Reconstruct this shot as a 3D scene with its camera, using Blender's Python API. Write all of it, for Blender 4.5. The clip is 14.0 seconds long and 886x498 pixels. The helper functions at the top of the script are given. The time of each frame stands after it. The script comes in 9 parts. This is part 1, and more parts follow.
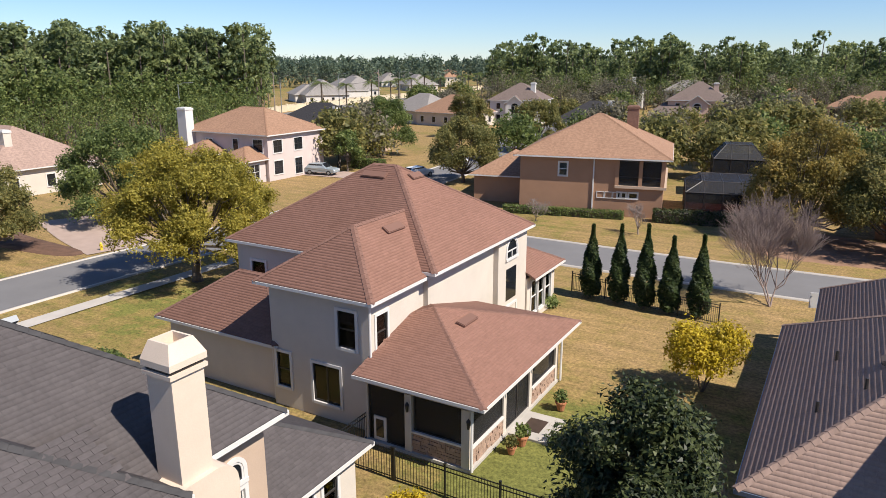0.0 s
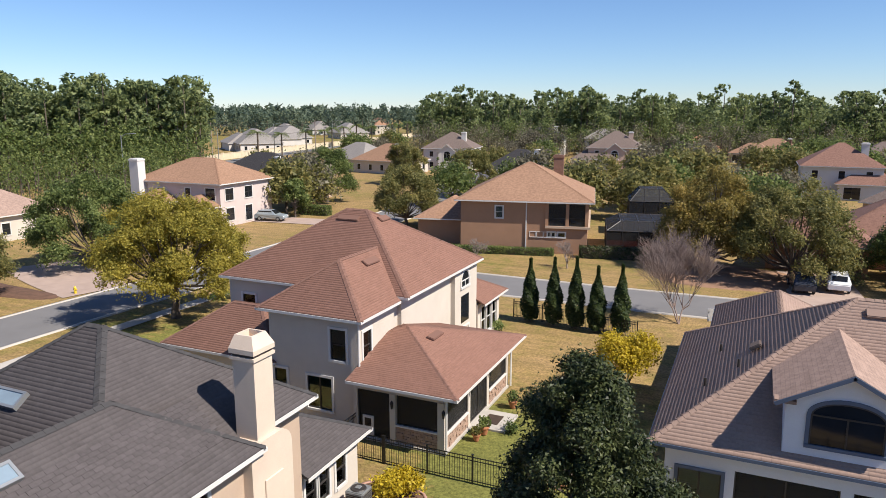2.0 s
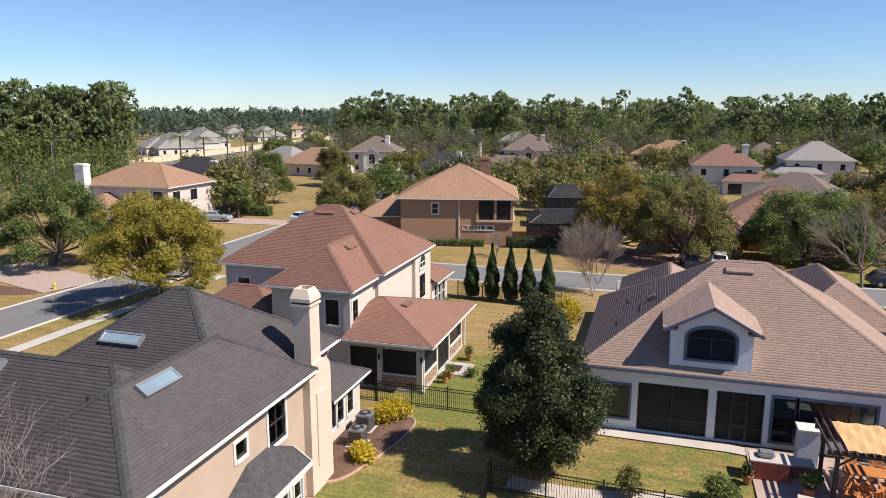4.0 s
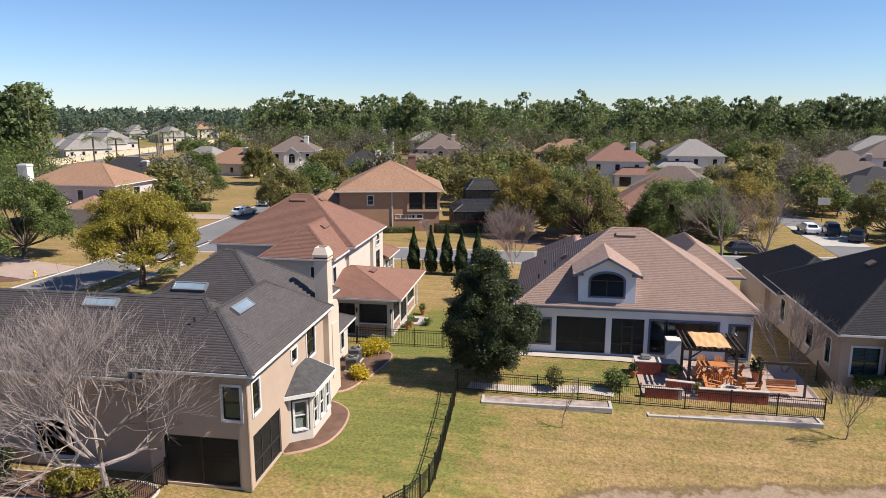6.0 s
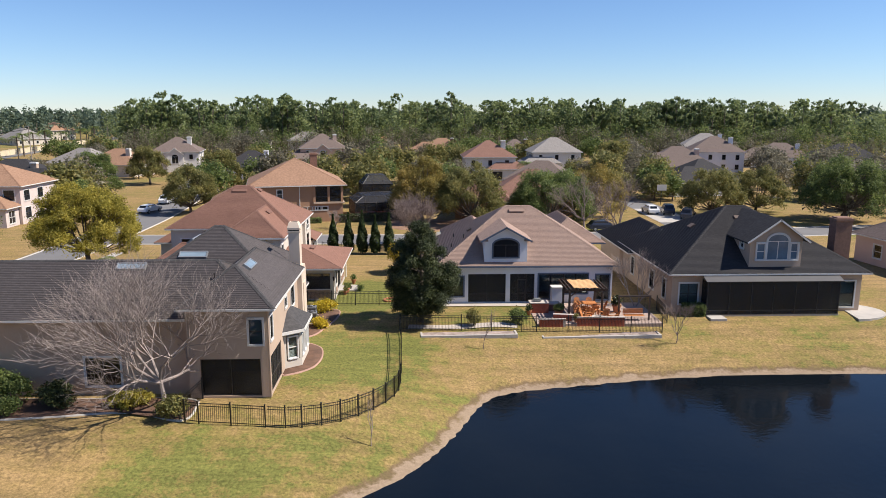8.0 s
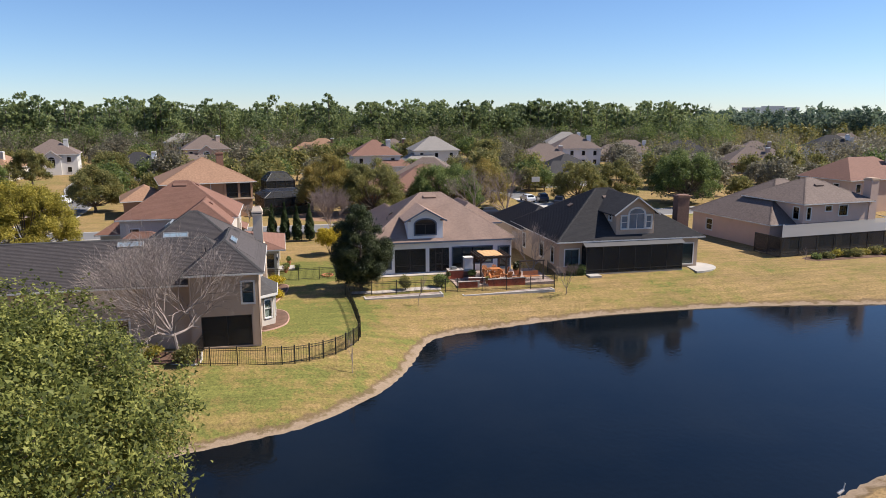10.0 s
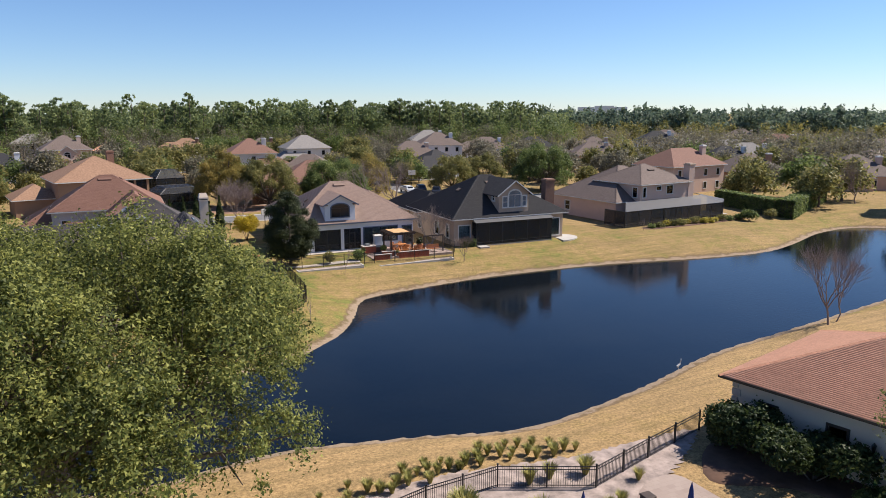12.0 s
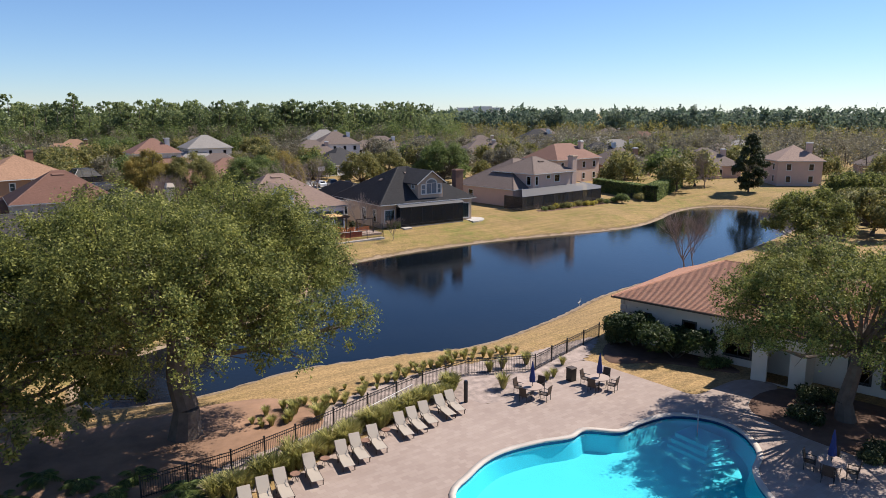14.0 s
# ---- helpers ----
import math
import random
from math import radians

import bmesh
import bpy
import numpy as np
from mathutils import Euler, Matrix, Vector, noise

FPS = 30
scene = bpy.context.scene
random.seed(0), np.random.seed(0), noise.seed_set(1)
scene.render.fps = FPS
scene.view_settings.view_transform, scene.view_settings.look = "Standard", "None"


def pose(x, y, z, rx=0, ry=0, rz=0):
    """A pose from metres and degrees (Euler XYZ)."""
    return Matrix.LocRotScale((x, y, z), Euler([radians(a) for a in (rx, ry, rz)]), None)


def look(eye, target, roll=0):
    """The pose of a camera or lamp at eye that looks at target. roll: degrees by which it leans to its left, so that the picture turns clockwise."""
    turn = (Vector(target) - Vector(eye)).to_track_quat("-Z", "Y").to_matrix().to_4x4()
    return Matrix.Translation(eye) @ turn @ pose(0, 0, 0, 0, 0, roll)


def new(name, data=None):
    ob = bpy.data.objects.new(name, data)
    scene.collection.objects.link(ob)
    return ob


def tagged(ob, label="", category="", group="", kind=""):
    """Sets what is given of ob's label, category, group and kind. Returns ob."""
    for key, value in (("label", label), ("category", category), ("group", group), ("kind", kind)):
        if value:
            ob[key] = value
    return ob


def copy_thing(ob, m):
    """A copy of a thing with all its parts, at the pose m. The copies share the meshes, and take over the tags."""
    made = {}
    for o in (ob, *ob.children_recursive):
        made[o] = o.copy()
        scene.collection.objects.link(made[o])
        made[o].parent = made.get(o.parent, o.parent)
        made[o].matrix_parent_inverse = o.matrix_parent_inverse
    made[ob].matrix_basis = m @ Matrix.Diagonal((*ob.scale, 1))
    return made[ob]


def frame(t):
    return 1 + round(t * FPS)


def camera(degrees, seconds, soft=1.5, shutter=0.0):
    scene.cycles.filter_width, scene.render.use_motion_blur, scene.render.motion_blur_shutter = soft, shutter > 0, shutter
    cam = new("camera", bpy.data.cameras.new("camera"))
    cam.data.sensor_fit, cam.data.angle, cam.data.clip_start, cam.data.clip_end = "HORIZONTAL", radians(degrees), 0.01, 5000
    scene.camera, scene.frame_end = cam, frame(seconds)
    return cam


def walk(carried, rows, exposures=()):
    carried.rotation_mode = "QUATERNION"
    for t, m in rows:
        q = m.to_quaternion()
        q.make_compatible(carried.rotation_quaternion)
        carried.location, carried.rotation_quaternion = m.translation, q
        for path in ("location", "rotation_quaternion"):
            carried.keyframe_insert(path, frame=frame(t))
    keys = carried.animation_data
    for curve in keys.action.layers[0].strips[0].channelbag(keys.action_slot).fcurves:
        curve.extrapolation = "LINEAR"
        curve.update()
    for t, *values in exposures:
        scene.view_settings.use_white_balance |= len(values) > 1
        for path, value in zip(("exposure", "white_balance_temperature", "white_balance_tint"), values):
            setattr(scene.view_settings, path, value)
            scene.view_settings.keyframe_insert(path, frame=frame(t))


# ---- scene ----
cam = camera(64.5, 14.0, 0.8)
METRES, EYE, TILT, LEAN, TURN = 88.0, 15.0, 0.0, 0.0, 29.9
ROWS = [
    (0.0, 0.0, 0.0, 0.0, -0.01, -14.93, 0.03),
    (0.5, -0.005, -0.0184, 0.0033, -1.27, -13.92, 0.01),
    (1.0, -0.0102, -0.0363, 0.0058, -2.42, -13.06, 0.01),
    (1.5, -0.0169, -0.0557, 0.0076, -3.98, -12.13, -0.03),
    (2.0, -0.0249, -0.0762, 0.01, -5.88, -11.26, -0.04),
    (2.5, -0.0341, -0.0982, 0.0123, -7.73, -11.1, -0.04),
    (3.0, -0.0451, -0.122, 0.0145, -9.52, -11.1, -0.02),
    (5.5, -0.1333, -0.268, 0.0223, -18.7, -11.11, -0.08),
    (6.0, -0.1564, -0.2977, 0.0234, -20.89, -11.12, -0.07),
    (6.5, -0.1834, -0.3286, 0.0245, -23.24, -11.12, -0.08),
    (7.0, -0.2118, -0.3571, 0.0252, -26.01, -11.11, -0.06),
    (7.5, -0.2417, -0.3841, 0.0259, -28.99, -11.11, -0.08),
    (8.0, -0.2723, -0.4085, 0.0268, -31.85, -11.1, -0.07),
    (10.5, -0.446, -0.4983, 0.0275, -45.69, -11.04, 0.05),
    (11.0, -0.486, -0.5116, 0.0273, -48.78, -11.06, 0.08),
    (11.5, -0.5252, -0.5222, 0.027, -51.72, -11.07, 0.11),
    (12.0, -0.5681, -0.5308, 0.0261, -54.81, -11.07, 0.1),
    (12.5, -0.6129, -0.5379, 0.0255, -57.76, -11.07, 0.13),
    (13.0, -0.6586, -0.5443, 0.0252, -60.33, -11.08, 0.15),
    (13.5, -0.702, -0.5509, 0.025, -62.55, -11.06, 0.14),
    (14.0, -0.7431, -0.5584, 0.0248, -64.48, -11.05, 0.17),
]
walk(cam, [(t, pose(0, 0, EYE, TILT, LEAN, TURN) @ pose(METRES * x, METRES * y, METRES * z, 90 + pitch, roll, yaw)) for t, x, y, z, yaw, pitch, roll in ROWS])

# ---- world and sun ----
SUN_EL, SUN_AZ = 49.0, 95.0   # azimuth clockwise from +y
world = bpy.data.worlds.new("sky")
scene.world = world
world.use_nodes = True
wn = world.node_tree.nodes
sky = wn.new("ShaderNodeTexSky")
sky.sky_type = "NISHITA"
sky.sun_disc = False
sky.sun_elevation = radians(SUN_EL)
sky.sun_rotation = radians(SUN_AZ)
sky.air_density, sky.dust_density, sky.ozone_density = 0.9, 0.0, 6.5
wn["Background"].inputs[1].default_value = 0.082
tint = wn.new("ShaderNodeMix")
tint.data_type, tint.blend_type = "RGBA", "MULTIPLY"
tint.inputs[0].default_value = 1.0
tint.inputs[7].default_value = (0.94, 0.985, 1.10, 1)   # clear winter air
world.node_tree.links.new(sky.outputs[0], tint.inputs[6])
world.node_tree.links.new(tint.outputs[2], wn["Background"].inputs[0])
sun_data = bpy.data.lights.new("sun", "SUN")
sun_data.energy, sun_data.angle, sun_data.color = 5.0, radians(0.53), (1.0, 0.925, 0.83)
sun_dir = Vector((math.sin(radians(SUN_AZ)) * math.cos(radians(SUN_EL)), math.cos(radians(SUN_AZ)) * math.cos(radians(SUN_EL)), math.sin(radians(SUN_EL))))
sun = new("sun", sun_data)
sun.matrix_world = look(sun_dir * 100, (0, 0, 0))
scene.view_settings.exposure = 0.58

# ---- materials ----
def nodes_of(name):
    m = bpy.data.materials.new(name)
    m.use_nodes = True
    return m, m.node_tree.nodes, m.node_tree.links, m.node_tree.nodes["Principled BSDF"]


def ramp(nt, links, fac, stops):
    r = nt.new("ShaderNodeValToRGB")
    els = r.color_ramp.elements
    els[0].position, els[0].color = stops[0][0], (*stops[0][1], 1)
    els[1].position, els[1].color = stops[-1][0], (*stops[-1][1], 1)
    for p, c in stops[1:-1]:
        e = els.new(p)
        e.color = (*c, 1)
    links.new(fac, r.inputs[0])
    return r.outputs[0]


def noise_tex(nt, links, coord, scale, detail=4.0, rough=0.6):
    n = nt.new("ShaderNodeTexNoise")
    n.inputs["Scale"].default_value, n.inputs["Detail"].default_value, n.inputs["Roughness"].default_value = scale, detail, rough
    links.new(coord, n.inputs["Vector"])
    return n.outputs["Fac"]


def mixed(nt, links, fac, a, b, mode="MIX"):
    m = nt.new("ShaderNodeMix")
    m.data_type, m.blend_type = "RGBA", mode
    for sock, v in ((m.inputs[0], fac), (m.inputs[6], a), (m.inputs[7], b)):
        if isinstance(v, (int, float)):
            sock.default_value = v
        elif isinstance(v, tuple):
            sock.default_value = (*v, 1)
        else:
            links.new(v, sock)
    return m.outputs[2]


def bumped(nt, links, b, height, strength, dist):
    n = nt.new("ShaderNodeBump")
    n.inputs["Strength"].default_value, n.inputs["Distance"].default_value = strength, dist
    links.new(height, n.inputs["Height"])
    links.new(n.outputs[0], b.inputs["Normal"])


def plain(name, c, rough=0.7, metal=0.0, vary=0.12, scale=3.0, bump=0.0, fine=40.0):
    """A surface of one colour with stains at a large scale and grain at a small one."""
    m, nt, links, b = nodes_of(name)
    pos = nt.new("ShaderNodeNewGeometry").outputs["Position"]
    big, small = noise_tex(nt, links, pos, scale * 0.25), noise_tex(nt, links, pos, fine, 2)
    lo, hi = tuple(max(0, v * (1 - vary)) for v in c), tuple(min(1, v * (1 + vary)) for v in c)
    col = ramp(nt, links, big, [(0.3, lo), (0.7, hi)])
    col = mixed(nt, links, 0.25, col, mixed(nt, links, small, tuple(v * 0.8 for v in c), tuple(min(1, v * 1.2) for v in c)))
    links.new(col, b.inputs["Base Color"])
    b.inputs["Roughness"].default_value, b.inputs["Metallic"].default_value = rough, metal
    if bump:
        bumped(nt, links, b, small, bump, 0.01)
    return m


def shingles(name, a, b_, dark, width=0.32, row=0.145, offset=0.5, streak=0.22):
    """Shingle courses by the roof's own map in metres: tabs of varied tone, joints, weather streaks down the slope."""
    m, nt, links, b = nodes_of(name)
    uv = nt.new("ShaderNodeUVMap").outputs[0]
    br = nt.new("ShaderNodeTexBrick")
    br.offset, br.squash = offset, 1.0
    br.inputs["Scale"].default_value, br.inputs["Brick Width"].default_value, br.inputs["Row Height"].default_value = 1.0, width, row
    br.inputs["Mortar Size"].default_value, br.inputs["Mortar Smooth"].default_value, br.inputs["Bias"].default_value = 0.012, 0.3, 0.0
    br.inputs["Color1"].default_value, br.inputs["Color2"].default_value, br.inputs["Mortar"].default_value = (*a, 1), (*b_, 1), (*dark, 1)
    links.new(uv, br.inputs["Vector"])
    mp = nt.new("ShaderNodeMapping")
    mp.inputs["Scale"].default_value = (1.2, 0.18, 1)
    links.new(uv, mp.inputs["Vector"])
    st = noise_tex(nt, links, mp.outputs[0], 0.8, 5)
    patch = noise_tex(nt, links, uv, 0.35, 4)
    mid = tuple((x + y) / 2 for x, y in zip(a, b_))
    tab = noise_tex(nt, links, uv, 3.2, 2)
    base = ramp(nt, links, tab, [(0.38, tuple(v * 0.62 for v in a)), (0.62, tuple(v * 1.3 for v in b_))])
    tabs = mixed(nt, links, 0.5, br.outputs["Color"], base)
    col = mixed(nt, links, streak, tabs, ramp(nt, links, st, [(0.3, tuple(v * 0.7 for v in mid)), (0.7, tuple(v * 1.3 for v in mid))]))
    col = mixed(nt, links, 0.22, col, ramp(nt, links, patch, [(0.35, tuple(v * 0.75 for v in mid)), (0.65, tuple(v * 1.2 for v in mid))]))
    grain = noise_tex(nt, links, uv, 60, 2)
    col = mixed(nt, links, 0.18, col, mixed(nt, links, grain, dark, b_))
    links.new(col, b.inputs["Base Color"])
    b.inputs["Roughness"].default_value = 0.85
    b.inputs["Specular IOR Level"].default_value = 0.25
    bumped(nt, links, b, br.outputs["Fac"], -0.6, 0.02)
    return m


def tabs_mat(name, a, b_, dark):
    """Single shingles, each of its own tone, with mineral grain and weather stains."""
    m, nt, links, b = nodes_of(name)
    g, ob = nt.new("ShaderNodeNewGeometry"), nt.new("ShaderNodeObjectInfo")
    add, fr = nt.new("ShaderNodeMath"), nt.new("ShaderNodeMath")
    add.operation, fr.operation = "ADD", "FRACT"
    links.new(g.outputs["Random Per Island"], add.inputs[0])
    links.new(ob.outputs["Random"], add.inputs[1])
    links.new(add.outputs[0], fr.inputs[0])
    col = ramp(nt, links, fr.outputs[0], [(0.0, tuple(v * 0.9 for v in a)), (0.4, tuple(0.7 * v + 0.3 * w for v, w in zip(a, b_))), (0.8, tuple(0.35 * v + 0.65 * w for v, w in zip(a, b_))), (1.0, tuple(v * 1.03 for v in b_))])
    patch = noise_tex(nt, links, g.outputs["Position"], 0.45, 5)
    mid = tuple((x + y) / 2 for x, y in zip(a, b_))
    col = mixed(nt, links, 0.34, col, ramp(nt, links, patch, [(0.33, tuple(v * 0.76 for v in mid)), (0.67, tuple(v * 1.2 for v in mid))]))
    fleck = noise_tex(nt, links, g.outputs["Position"], 9, 3)
    col = mixed(nt, links, 0.3, col, ramp(nt, links, fleck, [(0.35, tuple(v * 0.68 for v in mid)), (0.65, tuple(v * 1.3 for v in mid))]))
    grain = noise_tex(nt, links, g.outputs["Position"], 45, 2)
    col = mixed(nt, links, 0.2, col, mixed(nt, links, grain, dark, b_))
    links.new(col, b.inputs["Base Color"])
    b.inputs["Roughness"].default_value = 0.88
    b.inputs["Specular IOR Level"].default_value = 0.25
    return m


def leafy(name, lo, mid, hi, rough=0.55, spec=0.3, thin=0.35, blotch=0.55):
    m, nt, links, b = nodes_of(name)
    g = nt.new("ShaderNodeNewGeometry")
    big = noise_tex(nt, links, g.outputs["Position"], blotch, 3)
    f = nt.new("ShaderNodeMath")
    f.operation = "MULTIPLY_ADD"
    links.new(g.outputs["Random Per Island"], f.inputs[0])
    f.inputs[1].default_value = 0.5
    links.new(big, f.inputs[2])
    col = ramp(nt, links, f.outputs[0], [(0.42, lo), (0.75, mid), (1.0, hi)])
    links.new(col, b.inputs["Base Color"])
    b.inputs["Roughness"].default_value, b.inputs["Specular IOR Level"].default_value = rough, spec
    tr = nt.new("ShaderNodeBsdfTranslucent")
    links.new(col, tr.inputs[0])
    mx = nt.new("ShaderNodeMixShader")
    mx.inputs[0].default_value = thin
    links.new(b.outputs[0], mx.inputs[1])
    links.new(tr.outputs[0], mx.inputs[2])
    links.new(mx.outputs[0], nt["Material Output"].inputs[0])
    return m


def glassy(name, tint, see, rough=0.03):
    """Window glass: lets part of the light through, mirrors at a glance."""
    m, nt, links, b = nodes_of(name)
    tr, gl, fr, mx = nt.new("ShaderNodeBsdfTransparent"), nt.new("ShaderNodeBsdfGlossy"), nt.new("ShaderNodeFresnel"), nt.new("ShaderNodeMixShader")
    tr.inputs[0].default_value = (*(v * see for v in tint), 1)
    gl.inputs["Roughness"].default_value = rough
    fr.inputs[0].default_value = 1.52
    links.new(fr.outputs[0], mx.inputs[0])
    links.new(tr.outputs[0], mx.inputs[1])
    links.new(gl.outputs[0], mx.inputs[2])
    links.new(mx.outputs[0], nt["Material Output"].inputs[0])
    return m


def screened(name, c, see):
    """Insect mesh, too fine to tell its threads: part cloth, part hole."""
    m, nt, links, b = nodes_of(name)
    b.inputs["Base Color"].default_value = (*c, 1)
    b.inputs["Roughness"].default_value = 0.6
    tr, mx = nt.new("ShaderNodeBsdfTransparent"), nt.new("ShaderNodeMixShader")
    mx.inputs[0].default_value = see
    links.new(b.outputs[0], mx.inputs[1])
    links.new(tr.outputs[0], mx.inputs[2])
    links.new(mx.outputs[0], nt["Material Output"].inputs[0])
    return m


def turf():
    """Winter lawn: straw and green in patches, mown grain, bare sand near the waterline."""
    m, nt, links, b = nodes_of("lawn_grass")
    g = nt.new("ShaderNodeNewGeometry")
    pos = g.outputs["Position"]
    big, mid, fine = noise_tex(nt, links, pos, 0.06, 7, 0.68), noise_tex(nt, links, pos, 0.7, 8, 0.75), noise_tex(nt, links, pos, 5.5, 5, 0.8)
    at = nt.new("ShaderNodeAttribute")
    at.attribute_name = "green"
    add = nt.new("ShaderNodeMath")
    add.operation = "ADD"
    links.new(at.outputs["Fac"], add.inputs[0])
    links.new(big, add.inputs[1])
    add2 = nt.new("ShaderNodeMath")
    add2.operation = "MULTIPLY_ADD"
    links.new(mid, add2.inputs[0])
    add2.inputs[1].default_value = 0.9
    links.new(add.outputs[0], add2.inputs[2])
    col = ramp(nt, links, add2.outputs[0], [(0.58, (0.30, 0.20, 0.098)), (0.80, (0.25, 0.173, 0.074)), (0.95, (0.195, 0.158, 0.052)), (1.0, (0.145, 0.146, 0.041))])
    col = mixed(nt, links, 0.78, col, ramp(nt, links, fine, [(0.34, (0.2, 0.2, 0.2)), (0.66, (0.8, 0.8, 0.77))]), "OVERLAY")
    stretch = nt.new("ShaderNodeMapping")
    stretch.inputs["Scale"].default_value = (0.12, 1.6, 1)
    links.new(pos, stretch.inputs["Vector"])
    mown = noise_tex(nt, links, stretch.outputs[0], 1.0, 4, 0.6)
    col = mixed(nt, links, 0.55, col, ramp(nt, links, mown, [(0.36, (0.36, 0.37, 0.36)), (0.64, (0.64, 0.62, 0.60))]), "OVERLAY")
    sx = nt.new("ShaderNodeSeparateXYZ")
    links.new(pos, sx.inputs[0])
    mr = nt.new("ShaderNodeMath")
    mr.operation = "MULTIPLY_ADD"
    links.new(mid, mr.inputs[0])
    mr.inputs[1].default_value = 0.75
    links.new(sx.outputs[2], mr.inputs[2])
    rp = nt.new("ShaderNodeMapRange")
    rp.inputs[1].default_value, rp.inputs[2].default_value, rp.inputs[3].default_value, rp.inputs[4].default_value = -1.31, -1.24, 1.0, 0.0
    links.new(mr.outputs[0], rp.inputs[0])
    sand = mixed(nt, links, fine, (0.11, 0.075, 0.05), (0.44, 0.33, 0.225))
    cut = nt.new("ShaderNodeMapRange")   # bare soil of the undercut edge above the sand
    cut.inputs[1].default_value, cut.inputs[2].default_value, cut.inputs[3].default_value, cut.inputs[4].default_value = -1.20, -1.10, 0.85, 0.0
    links.new(mr.outputs[0], cut.inputs[0])
    col = mixed(nt, links, cut.outputs[0], col, mixed(nt, links, fine, (0.07, 0.047, 0.028), (0.22, 0.15, 0.085)))
    col = mixed(nt, links, rp.outputs[0], col, sand)
    links.new(col, b.inputs["Base Color"])
    b.inputs["Roughness"].default_value = 0.9
    b.inputs["Specular IOR Level"].default_value = 0.15
    bumped(nt, links, b, fine, 0.5, 0.05)
    return m


def watery():
    m, nt, links, b = nodes_of("pond_water")
    pos = nt.new("ShaderNodeNewGeometry").outputs["Position"]
    big = noise_tex(nt, links, pos, 0.07, 3)
    col = ramp(nt, links, big, [(0.35, (0.002, 0.004, 0.007)), (0.7, (0.006, 0.008, 0.010))])
    links.new(col, b.inputs["Base Color"])
    b.inputs["Roughness"].default_value = 0.06
    b.inputs["Specular IOR Level"].default_value = 0.4
    b.inputs["IOR"].default_value = 1.33
    bumped(nt, links, b, noise_tex(nt, links, pos, 2.2, 3), 0.10, 0.1)
    return m


